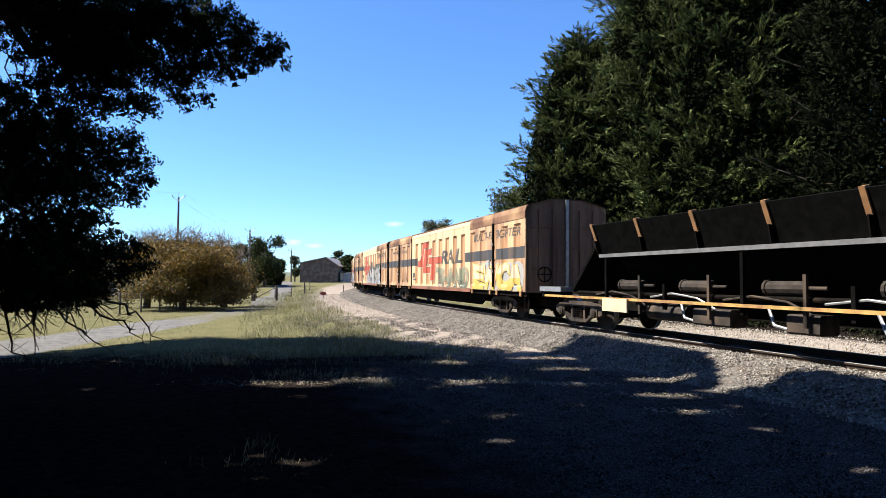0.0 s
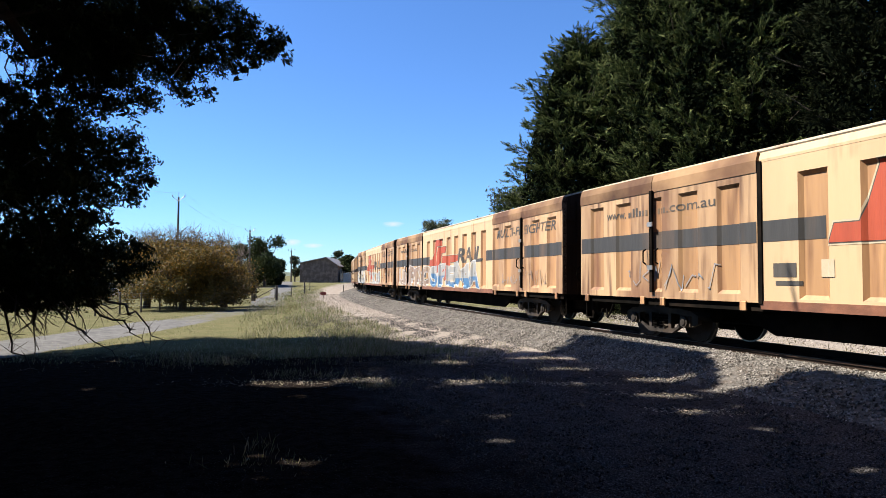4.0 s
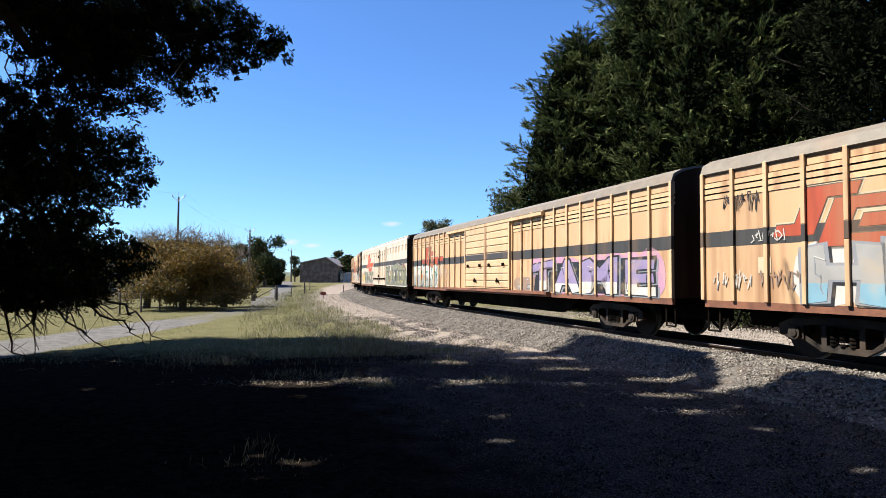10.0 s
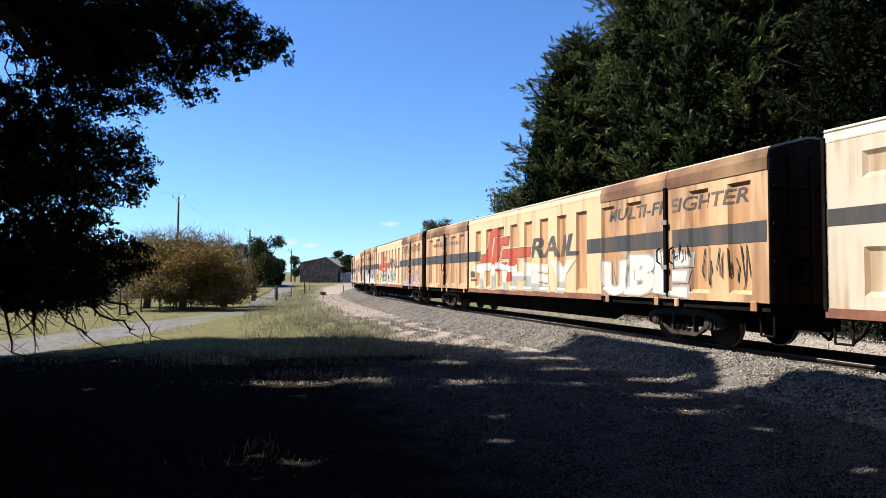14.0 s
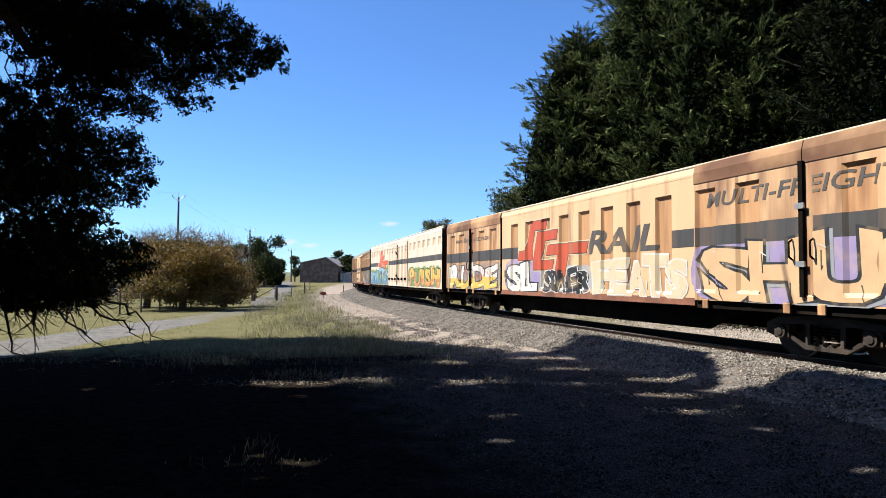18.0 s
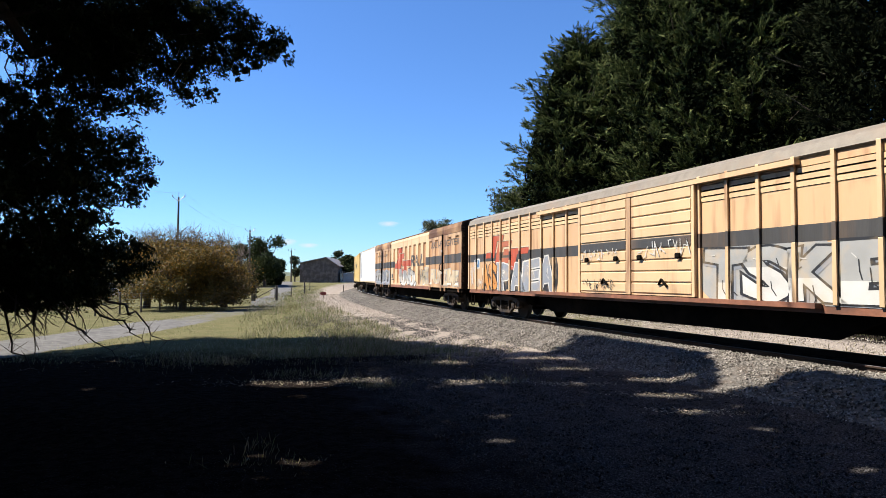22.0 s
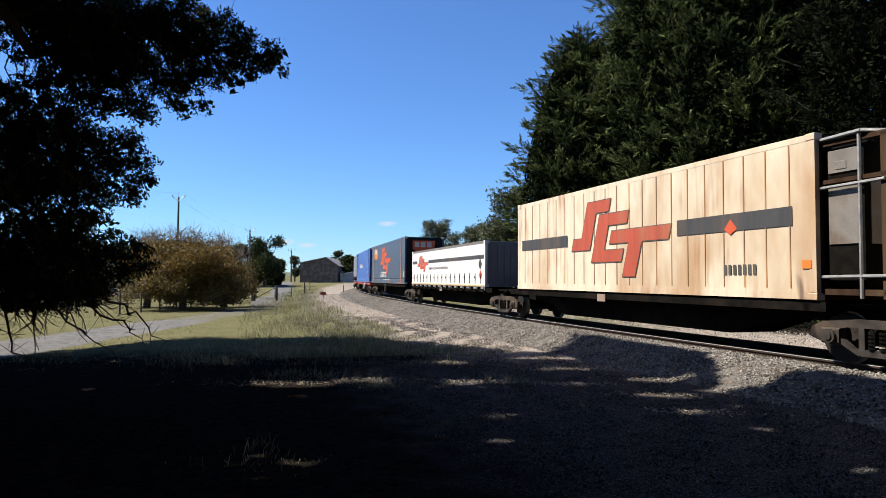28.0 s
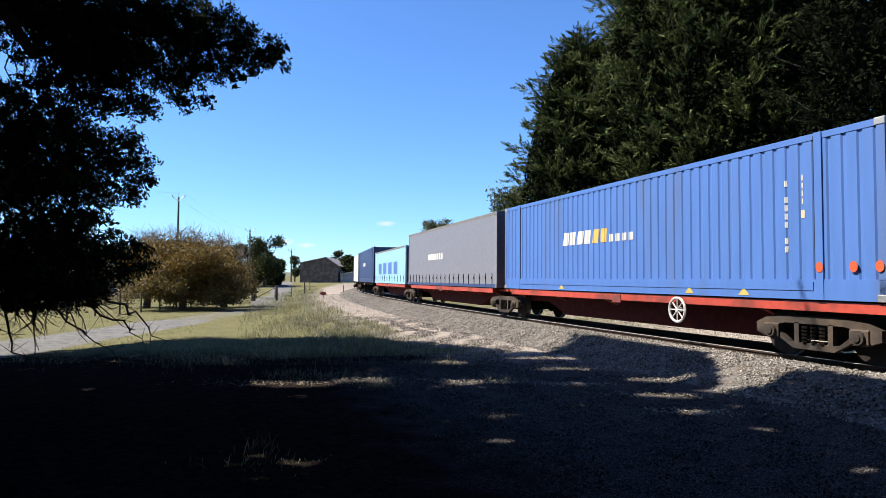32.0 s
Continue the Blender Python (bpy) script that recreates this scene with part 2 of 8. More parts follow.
L_STRAW = leaf_mat("straw", (0.40, 0.355, 0.25), 0.25, 0.4)
L_LITTER = leaf_mat("dry_shed_leaf", (0.44, 0.36, 0.27), 0.1, 0.5)


# ======== ground ========
def ground_material():
    """Leaf litter and dirt, mown grass, pale gravel and the sealed lane, each in its own zone of the ground; litter and
    dirt hold the canopy's shade in their colour.
    """
    m = bpy.data.materials.new("ground_mix")
    m.use_nodes = True
    n, l = m.node_tree.nodes, m.node_tree.links
    bsdf = n["Principled BSDF"]
    bsdf.inputs["Roughness"].default_value = 0.95
    bsdf.inputs["Specular IOR Level"].default_value = 0.0
    tc = n.new("ShaderNodeTexCoord")

    def tex(sc, detail=6.0):
        t = n.new("ShaderNodeTexNoise")
        t.inputs["Scale"].default_value, t.inputs["Detail"].default_value = sc, detail
        l.new(tc.outputs["Object"], t.inputs["Vector"])
        return t.outputs["Fac"]

    def mixc(f, a, b):
        x = n.new("ShaderNodeMix")
        x.data_type = "RGBA"
        for s, val in ((x.inputs["Factor"], f), (x.inputs[6], a), (x.inputs[7], b)):
            if isinstance(val, tuple):
                s.default_value = (*[v * COLOUR_SCALE for v in val], 1)
            else:
                l.new(val, s)
        return x.outputs[2]

    def rr(f, a, b):
        r = n.new("ShaderNodeMapRange")
        r.inputs["From Min"].default_value, r.inputs["From Max"].default_value = a, b
        l.new(f, r.inputs["Value"])
        return r.outputs["Result"]

    def attr(name):
        a = n.new("ShaderNodeAttribute")
        a.attribute_name = name
        return a.outputs["Fac"]

    def zone(name, sharp=0.25):
        s = n.new("ShaderNodeMath")
        s.operation = "ADD"
        l.new(attr(name), s.inputs[0])
        j = n.new("ShaderNodeMath")
        j.operation = "MULTIPLY_ADD"
        j.inputs[1].default_value, j.inputs[2].default_value = 0.7, -0.35
        l.new(tex(2.2, 8.0), j.inputs[0])
        l.new(j.outputs[0], s.inputs[1])
        return rr(s.outputs[0], 0.5 - sharp, 0.5 + sharp)

    grit = tex(38, 3.0)
    speck = tex(120, 2.0)
    # litter near-black: the shade under the trees painted into the ground
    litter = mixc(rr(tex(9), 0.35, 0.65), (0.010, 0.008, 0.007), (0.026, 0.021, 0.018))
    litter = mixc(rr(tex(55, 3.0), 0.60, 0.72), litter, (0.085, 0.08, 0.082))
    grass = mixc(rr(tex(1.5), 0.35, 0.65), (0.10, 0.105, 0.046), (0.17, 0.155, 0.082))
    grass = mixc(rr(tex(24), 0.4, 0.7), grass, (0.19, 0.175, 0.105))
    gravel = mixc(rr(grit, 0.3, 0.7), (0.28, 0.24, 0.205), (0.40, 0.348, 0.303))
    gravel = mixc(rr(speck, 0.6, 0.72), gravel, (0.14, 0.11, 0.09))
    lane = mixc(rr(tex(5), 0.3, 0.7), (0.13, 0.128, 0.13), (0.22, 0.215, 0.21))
    # gravelly dirt, coloured darker for the shade it lies in
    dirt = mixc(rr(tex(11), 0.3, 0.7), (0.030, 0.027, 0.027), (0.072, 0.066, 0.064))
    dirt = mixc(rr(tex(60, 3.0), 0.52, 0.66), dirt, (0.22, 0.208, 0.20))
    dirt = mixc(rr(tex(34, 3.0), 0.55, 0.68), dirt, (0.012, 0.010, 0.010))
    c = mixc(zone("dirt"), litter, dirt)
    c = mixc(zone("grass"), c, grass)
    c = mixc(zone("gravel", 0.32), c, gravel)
    c = mixc(zone("lane", 0.12), c, lane)
    l.new(c, bsdf.inputs["Base Color"])
    b = n.new("ShaderNodeBump")
    b.inputs["Strength"].default_value, b.inputs["Distance"].default_value = 0.8, 0.03
    l.new(tex(30, 6.0), b.inputs["Height"])
    l.new(b.outputs[0], bsdf.inputs["Normal"])
    return m


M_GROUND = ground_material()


def lane_centre(y):
    """Plan of the pale lane that runs from beside the foreground tree up to the shed."""
    return np.interp(y, [8, 20, 30, 43, 50, 58, 75, 99, 120, 160], [-11.2, -11.2, -11.2, -11.6, -13.2, -15.6, -18.6, -24.2, -29.0, -38.0])


def build_ground():
    ang = np.concatenate([np.arange(-42, 42.01, 0.6), np.arange(48, 318, 7.5)])
    ang = np.radians(ang)
    rad = np.concatenate([[0.0], 1.2 * 1.033 ** np.arange(0, 245)])
    a, r = np.meshgrid(ang, rad)
    x, y = np.sin(a) * r, np.cos(a) * r
    z = ground_z(x, y)
    z += 0.018 * np.sin(x * 5.1 + 2 * np.sin(y * 3.3)) * np.sin(y * 4.7) * (r < 40)
    na, nr = len(ang), len(rad)
    verts = np.stack([x, y, z], -1).reshape(-1, 3)
    i, j = np.meshgrid(np.arange(nr - 1), np.arange(na), indexing="ij")
    jn = (j + 1) % na
    faces = np.stack([i * na + j, i * na + jn, (i + 1) * na + jn, (i + 1) * na + j], -1).reshape(-1, 4)
    me = bpy.data.meshes.new("ground")
    me.from_pydata(verts.tolist(), [], faces.tolist())
    me.materials.append(M_GROUND)
    lat = lateral(x, y).ravel()
    xf, yf = x.ravel(), y.ravel()
    lane = smooth(1.7, 0.9, np.abs(xf - lane_centre(yf))) * smooth(4, 10, yf) * (1 - 0.5 * smooth(25, 30, yf) * smooth(50, 44, yf))
    gravel = smooth(7.3, 5.3, lat) * smooth(-30, -9, lat)
    gravel = np.maximum(gravel * smooth(13, 19, yf + 0.4 * xf), 0.9 * smooth(4.6, 3.2, np.abs(lat)) * np.maximum(smooth(13, 19, yf + 0.4 * xf), lat < 0))
    gravel = np.where(lat < -3.6, gravel * (0.2 + 0.8 * smooth(34, 20, yf)), gravel)
    # beyond here near-black litter shows, imitating shade under the far trees
    gravel = np.where(lat < -7.0, gravel * smooth(-9, -7, lat), gravel)
    gravel = np.maximum(gravel, 0.12 * smooth(9, 4, lat) * smooth(20, 8, yf) * (lat > 0))
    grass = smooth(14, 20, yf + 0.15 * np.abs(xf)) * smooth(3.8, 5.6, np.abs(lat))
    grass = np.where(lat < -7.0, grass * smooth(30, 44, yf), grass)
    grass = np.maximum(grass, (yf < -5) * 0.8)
    # darkened dirt spans the verge that the canopy shades
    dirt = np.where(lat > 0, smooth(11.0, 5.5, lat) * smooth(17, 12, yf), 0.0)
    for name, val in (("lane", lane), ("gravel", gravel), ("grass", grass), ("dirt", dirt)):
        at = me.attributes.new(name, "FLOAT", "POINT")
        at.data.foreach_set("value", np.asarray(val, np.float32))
    me.polygons.foreach_set("use_smooth", [True] * len(me.polygons))
    me.update()
    ob = new("ground", me)
    tagged(ob, "leaf litter painted dark for shade, dry grass and pale gravel beside a railway", "ground", kind="structure")


build_ground()


def strip(name, offs, s0, s1, step, material, jitter=0.0):
    """A sheet swept along the track; offs holds (offset towards the camera, height)."""
    ss = np.arange(s0, s1 + step, step)
    verts, faces = [], []
    r = random.Random(3)
    for s in ss:
        for o, z in offs:
            px, py, _ = rail_point(s, o + r.uniform(-jitter, jitter) * 1.5)
            verts.append((px, py, z + r.uniform(-jitter, jitter)))
    k = len(offs)
    for i in range(len(ss) - 1):
        for j in range(k - 1):
            a = i * k + j
            faces.append((a, a + 1, a + k + 1, a + k))
    me = bpy.data.meshes.new(name)
    me.from_pydata(verts, [], faces)
    me.materials.append(material)
    me.update()
    return me


bal = [(3.3, -0.62), (2.9, -0.50), (2.55, -0.42), (2.2, -0.31), (1.9, -0.22), (1.6, -0.13), (1.1, -0.10), (0.86, -0.10), (0.4, -0.20), (-0.4, -0.20), (-0.86, -0.12), (-1.1, -0.12), (-1.6, -0.15),
       (-1.9, -0.22), (-2.4, -0.36), (-2.9, -0.50), (-3.3, -0.62)]
ballast = new("ballast_bed", strip("ballast_bed", bal, -40, 130, 0.3, M_BALLAST, 0.022))
# black strip between the rails, standing in for the train's shade
four = new("ballast_bed", strip("ballast_bed", [(0.70, -0.13), (0.4, -0.188), (-0.4, -0.188), (-0.70, -0.15)], -40, 130, 0.5, M_FOURFOOT, 0.0))
tagged(four, "ballast between the rails, blackened for the shade under the train", "ballast", kind="structure")
tagged(ballast, "grey crushed stone ballast heaped under the curved track", "ballast", kind="structure")
ballast_far = new("ballast_bed", strip("ballast_bed", bal, 130, 600, 3.0, M_BALLAST))
tagged(ballast_far, "grey crushed stone ballast along the far track", "ballast", kind="structure")
ballast_back = new("ballast_bed", strip("ballast_bed", bal, -310, -40, 3.0, M_BALLAST))
tagged(ballast_back, "grey crushed stone ballast behind the viewer", "ballast", kind="structure")

# rails on sleepers
track = thing("railway_track", "curved steel track on concrete sleepers in ballast", "railway track", kind="structure")


def rail_mesh(side):
    """Rail section: foot, web, head; the running top is bright."""
    sec = [(-0.070, -0.17), (0.070, -0.17), (0.070, -0.155), (0.010, -0.13), (0.010, -0.045), (0.036, -0.035), (0.036, -0.004), (0.028, 0.0), (-0.028, 0.0), (-0.036, -0.004),
           (-0.036, -0.035), (-0.010, -0.045), (-0.010, -0.13), (-0.070, -0.155)]
    ss = np.concatenate([np.arange(-310, -40, 5.0), np.arange(-40, 140, 1.0), np.arange(140, 600, 5.0)])
    sh = Shape()
    k = len(sec)
    for s in ss:
        for o, z in sec:
            px, py, _ = rail_point(s, side * 0.754 + o)
            sh.v.append((px, py, z))
    for i in range(len(ss) - 1):
        for j in range(k):
            a, b = i * k + j, i * k + (j + 1) % k
            sh.f.append((a, b, b + k, a + k))
            sh.m.append(1 if 6 <= j <= 8 else 0)
    return sh


part("rail", rail_mesh(1), [M_RAIL, M_RAILTOP], track, "rusty rail with a polished head")
part("rail", rail_mesh(-1), [M_RAIL, M_RAILTOP], track, "rusty rail with a polished head")
sl = Shape().prism([(-1.25, -0.36), (1.25, -0.36), (1.25, -0.19), (1.16, -0.172), (0.4, -0.172), (0.3, -0.19), (-0.3, -0.19), (-0.4, -0.172), (-1.16, -0.172), (-1.25, -0.19)], -0.12, 0.12)
for sgn in (-1, 1):
    for q in (-0.11, 0.11):
        sl.box(-0.05, 0.05, sgn * 0.754 + q - 0.03, sgn * 0.754 + q + 0.03, -0.175, -0.145)
sl_me = sl.mesh("sleeper", M_SLEEPER)
for q in range(230):
    s = -34 + q * 0.67
    px, py, a = rail_point(s)
    o = part("sleeper", sl_me, None, track)
    o.matrix_basis = pose(px, py, 0.004, 0, 0, math.degrees(a) + 90)


def stones(name, n, s0, s1, o0, o1, size, label, seed, on_ground=False, material=None):
    """Loose angular stones lying on the ballast or the gravel."""
    r = np.random.default_rng(seed)
    s = r.uniform(s0, s1, n)
    o = r.uniform(o0, o1, n)
    px, py, _ = rail_point(s, o)
    if on_ground:
        z = ground_z(px, py)
    else:
        z = np.interp(o, [p[0] for p in bal[::-1]], [p[1] for p in bal[::-1]])
    base = np.array([(1, 0, 0), (-1, 0, 0), (0, 1, 0), (0, -1, 0), (0, 0, 1), (0, 0, -1)], float)
    tri = np.array([(0, 2, 4), (2, 1, 4), (1, 3, 4), (3, 0, 4), (2, 0, 5), (1, 2, 5), (3, 1, 5), (0, 3, 5)])
    sz = size * r.uniform(0.5, 1.25, (n, 1, 1))
    co = base[None] * r.uniform(0.6, 1.1, (n, 6, 1)) * sz * r.uniform(0.6, 1.2, (n, 1, 3))
    th = r.uniform(0, 6.28, n)
    c, q = np.cos(th)[:, None], np.sin(th)[:, None]
    tilt = r.uniform(-0.7, 0.7, n)[:, None]
    x, y, w = co[..., 0], co[..., 1], co[..., 2]
    y, w = y * np.cos(tilt) - w * np.sin(tilt), y * np.sin(tilt) + w * np.cos(tilt)
    x, y = x * c - y * q, x * q + y * c
    co = np.stack([x + px[:, None], y + py[:, None], w + z[:, None] + size * 0.25], -1).reshape(-1, 3)
    f = (tri[None] + 6 * np.arange(n)[:, None, None]).reshape(-1, 3)
    me = bpy.data.meshes.new(name)
    me.from_pydata(co.tolist(), [], f.tolist())
    me.materials.append(material or M_STONE)
    me.update()
    ob = new(name, me)
    tagged(ob, label, "stones", kind="stuff")


stones("ballast_stones", 42000, -16, 26, 0.86, 3.4, 0.031, "loose grey crushed ballast stones on the track shoulder", 5)
stones("ballast_stones", 5000, 26, 60, 1.35, 3.3, 0.055, "loose grey crushed ballast stones farther along the shoulder", 6)
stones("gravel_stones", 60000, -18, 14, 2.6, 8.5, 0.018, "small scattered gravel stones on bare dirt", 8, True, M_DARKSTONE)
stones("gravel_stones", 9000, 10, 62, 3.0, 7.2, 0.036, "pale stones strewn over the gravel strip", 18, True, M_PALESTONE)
stones("ballast_stones", 5000, -14, 22, -5.0, -1.35, 0.045, "loose ballast stones on the far shoulder", 9)
stones("gravel_stones", 9000, -14, 26, -9.0, -3.2, 0.040, "pale stones strewn beyond the track", 19, True, M_PALESTONE)
# ======== trees and growth ========
def limb_path(r, p, q, k=5, bend=0.12):
    p, q = np.array(p, float), np.array(q, float)
    L = np.linalg.norm(q - p)
    pts = [tuple(p)]
    for i in range(1, k):
        u = i / k
        pts.append(tuple(p + (q - p) * u + r.normal(0, bend * L * 0.35, 3) * math.sin(math.pi * u)))
    pts.append(tuple(q))
    return pts


def clump_cloud(r, lobes, per_m3, leaf, aspect, droop=0.0, clump=0.35, leaves_per=26, floor=None):
    """Leaves in small clumps inside soft lobes (x, y, z, rx, ry, rz)."""
    cs = []
    for x, y, z, rx, ry, rz in lobes:
        n = max(3, int(per_m3 * 4.19 * rx * ry * rz))
        d = unit(r.normal(size=(n, 3))) * (r.random((n, 1)) ** 0.42)
        cs.append(np.array([x, y, z]) + d * np.array([rx, ry, rz]))
    c = np.concatenate(cs)
    if floor is not None:
        c = c[floor(c)]
    n = len(c) * leaves_per
    p = np.repeat(c, leaves_per, 0) + np.clip(r.normal(size=(n, 3)), -1.7, 1.7) * clump * np.repeat(r.uniform(0.5, 1.2, (len(c), 1)), leaves_per, 0) * np.array([1, 1, 0.75])
    u = unit(r.normal(size=(n, 3)) + np.array([0, 0, -droop]))
    v = unit(np.cross(u, r.normal(size=(n, 3))))
    L = leaf * r.uniform(0.6, 1.3, (n, 1))
    return p, u * L, v * L * aspect, c


# --- tall gum beside the viewer: hanging foliage in view, wide canopy overhead ---
SWAY = []


def foreground_tree():
    r = np.random.default_rng(11)
    tree = thing("gum_tree", "tall dark gum tree in shade with hanging branches", "tree")
    base = (-10.5, 7.5, float(ground_z(-10.5, 7.5)))
    top = (-9.2, 8.5, 9.0)
    trunk = Shape().path(limb_path(r, base, top, 8, 0.1), 0.62, 12, 0, 0.30)
    part("trunk", trunk, M_BARK, tree)
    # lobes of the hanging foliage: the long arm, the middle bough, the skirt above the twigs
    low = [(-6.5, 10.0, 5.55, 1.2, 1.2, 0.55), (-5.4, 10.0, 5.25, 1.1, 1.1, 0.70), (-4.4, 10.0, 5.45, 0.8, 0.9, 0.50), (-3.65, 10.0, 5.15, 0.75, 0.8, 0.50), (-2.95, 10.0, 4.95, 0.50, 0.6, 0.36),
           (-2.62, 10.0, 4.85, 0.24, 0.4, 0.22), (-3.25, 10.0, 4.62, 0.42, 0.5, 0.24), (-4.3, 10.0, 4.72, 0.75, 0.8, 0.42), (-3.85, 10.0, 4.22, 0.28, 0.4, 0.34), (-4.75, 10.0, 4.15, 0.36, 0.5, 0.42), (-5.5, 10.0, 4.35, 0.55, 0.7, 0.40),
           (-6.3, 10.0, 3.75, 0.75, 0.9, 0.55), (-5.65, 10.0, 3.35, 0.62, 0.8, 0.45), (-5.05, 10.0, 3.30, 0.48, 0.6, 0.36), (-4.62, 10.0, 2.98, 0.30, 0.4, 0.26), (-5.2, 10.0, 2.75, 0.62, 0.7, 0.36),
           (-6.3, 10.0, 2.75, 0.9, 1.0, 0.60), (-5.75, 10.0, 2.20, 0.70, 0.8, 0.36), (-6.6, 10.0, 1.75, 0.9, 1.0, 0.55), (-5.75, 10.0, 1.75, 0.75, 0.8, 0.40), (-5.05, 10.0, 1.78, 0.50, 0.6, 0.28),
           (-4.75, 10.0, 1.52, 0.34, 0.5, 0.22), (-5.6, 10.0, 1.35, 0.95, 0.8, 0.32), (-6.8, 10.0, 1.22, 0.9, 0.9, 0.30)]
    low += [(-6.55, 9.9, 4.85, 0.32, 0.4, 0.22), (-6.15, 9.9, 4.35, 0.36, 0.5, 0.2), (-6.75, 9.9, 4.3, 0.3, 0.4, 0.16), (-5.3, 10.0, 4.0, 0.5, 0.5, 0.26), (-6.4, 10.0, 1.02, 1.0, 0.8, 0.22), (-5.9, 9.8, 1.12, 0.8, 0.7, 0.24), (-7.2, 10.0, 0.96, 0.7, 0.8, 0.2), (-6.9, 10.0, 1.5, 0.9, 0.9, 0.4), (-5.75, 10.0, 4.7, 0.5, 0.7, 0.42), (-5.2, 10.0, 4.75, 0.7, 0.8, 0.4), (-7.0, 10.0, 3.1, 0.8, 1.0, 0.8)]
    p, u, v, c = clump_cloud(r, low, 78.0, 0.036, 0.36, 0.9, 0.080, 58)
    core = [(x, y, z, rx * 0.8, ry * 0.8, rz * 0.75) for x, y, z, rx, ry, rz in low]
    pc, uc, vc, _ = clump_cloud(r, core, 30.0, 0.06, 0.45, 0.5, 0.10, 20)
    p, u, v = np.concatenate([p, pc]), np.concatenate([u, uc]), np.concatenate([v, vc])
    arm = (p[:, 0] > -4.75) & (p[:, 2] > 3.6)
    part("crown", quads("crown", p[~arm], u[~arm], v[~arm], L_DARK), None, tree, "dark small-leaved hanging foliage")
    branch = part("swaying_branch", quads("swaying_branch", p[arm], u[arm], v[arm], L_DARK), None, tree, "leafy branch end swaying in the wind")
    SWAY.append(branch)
    # low skirts of foliage beside and behind the viewer, outside the view, added to block sky light
    skirt = [(-13.0, 8.0, 2.6, 3.0, 3.2, 3.0), (-12.0, 2.0, 2.8, 3.2, 3.4, 3.2), (-10.0, -4.0, 2.8, 3.4, 3.0, 3.2), (-4.0, -7.5, 2.8, 3.6, 2.6, 3.2), (3.0, -8.0, 2.8, 3.6, 2.6, 3.2), (10.0, -9.0, 2.8, 3.4, 2.6, 3.2)]
    ps, us, vs_, _ = clump_cloud(r, skirt, 3.2, 0.24, 0.6, 0.4, 0.4, 22)
    part("low_foliage", quads("low_foliage", ps, us, vs_, L_DARK), None, tree, "unseen foliage added beside and behind the verge to block sky light")
    # wide canopy over the verge, rising away from the trunk; clear of the line and with sunlit gaps
    n = 5000
    cx, cy = r.uniform(-24, 9, n), r.uniform(-8, 26, n)
    cz = 4.6 + 0.47 * np.maximum(cy, 3) + r.uniform(0, 4.2, n)
    reach = 1 / math.tan(radians(SUN_EL))

    def shade(x, y, z):
        return x - SUN_X * reach * (z + 0.5), y - SUN_Y * reach * (z + 0.5)

    def verge_shade(v):
        return np.interp(v, [-22, -12, -10, -8, -3.2, -0.4, 2, 3, 4.3, 6.2, 7, 16], [11, 13.5, 16, 20.6, 20.8, 19.3, 17.0, 17.2, 18.6, 18.5, 18, 18])

    def sunny_notch(v, w):
        return (v > 4.8) & (w > np.interp(v, [4.85, 5.3, 6.0, 7.3, 9, 12], [11.3, 10.8, 11.2, 10.8, 10.2, 9.0])) & (w < 11.5 + (v - 4.85) * 2.45)
    gx, gy = shade(cx, cy, cz)
    edge = verge_shade(gx)
    keep = (gy < edge - 0.9) & (gy > -12) & (gx > -22)
    cx, cy, cz = cx[keep], cy[keep], cz[keep]
    k = 84
    cc = np.repeat(np.stack([cx, cy, cz], -1), k, 0)
    m = len(cc)
    p2 = cc + r.normal(size=(m, 3)) * np.array([0.55, 0.55, 0.4])
    gx, gy = shade(p2[:, 0], p2[:, 1], p2[:, 2])
    wob = 0.35 * np.sin(gx * 2.1 + 1.3 * np.sin(gy * 1.7)) + 0.25 * np.sin(gx * 5.3 + gy * 3.1)
    gap = np.zeros(m, bool)
    for ex, ey, rx, ry in ((2.23, 15.69, 0.83, 0.26), (2.65, 13.83, 0.74, 0.24), (4.26, 12.38, 0.80, 0.32), (3.62, 10.69, 0.64, 0.20), (3.58, 9.32, 0.30, 0.15), (2.32, 11.79, 0.32, 0.18), (0.45, 11.82, 0.4, 0.2),
                           (-1.38, 12.01, 0.55, 0.38), (-2.3, 10.15, 0.6, 0.42), (4.16, 8.34, 0.35, 0.12), (4.23, 6.6, 0.2, 0.15), (0.06, 5.98, 0.2, 0.13), (2.7, 6.45, 0.2, 0.1), (0.16, 14.81, 0.45, 0.3), (0.8, 9.22, 0.3, 0.12), (0.8, 7.68, 0.2, 0.1),
                           (0.95, 12.1, 0.5, 0.16), (4.69, 7.9, 0.22, 0.1), (5.3, 11.4, 0.9, 0.55), (-5.9, 11.0, 0.22, 0.16), (-2.7, 11.6, 0.95, 0.34), (-1.45, 6.7, 0.22, 0.16), (-1.1, 11.6, 0.35, 0.28), (-3.9, 5.8, 0.25, 0.12), (-2.3, 8.4, 0.12, 0.12)):
        gap |= ((gx - ex) / rx) ** 2 + ((gy - ey) / ry) ** 2 < 1 + wob
    for _ in range(110):
        ey = r.uniform(4.6, 15.5)
        ex, rx = r.uniform(-0.45, 0.62) * ey * 0.95, r.uniform(0.05, 0.035 * ey)
        gap |= ((gx - ex) / rx) ** 2 + ((gy - ey) / r.uniform(0.035, 0.09)) ** 2 < 1 + wob
    edge = verge_shade(gx)
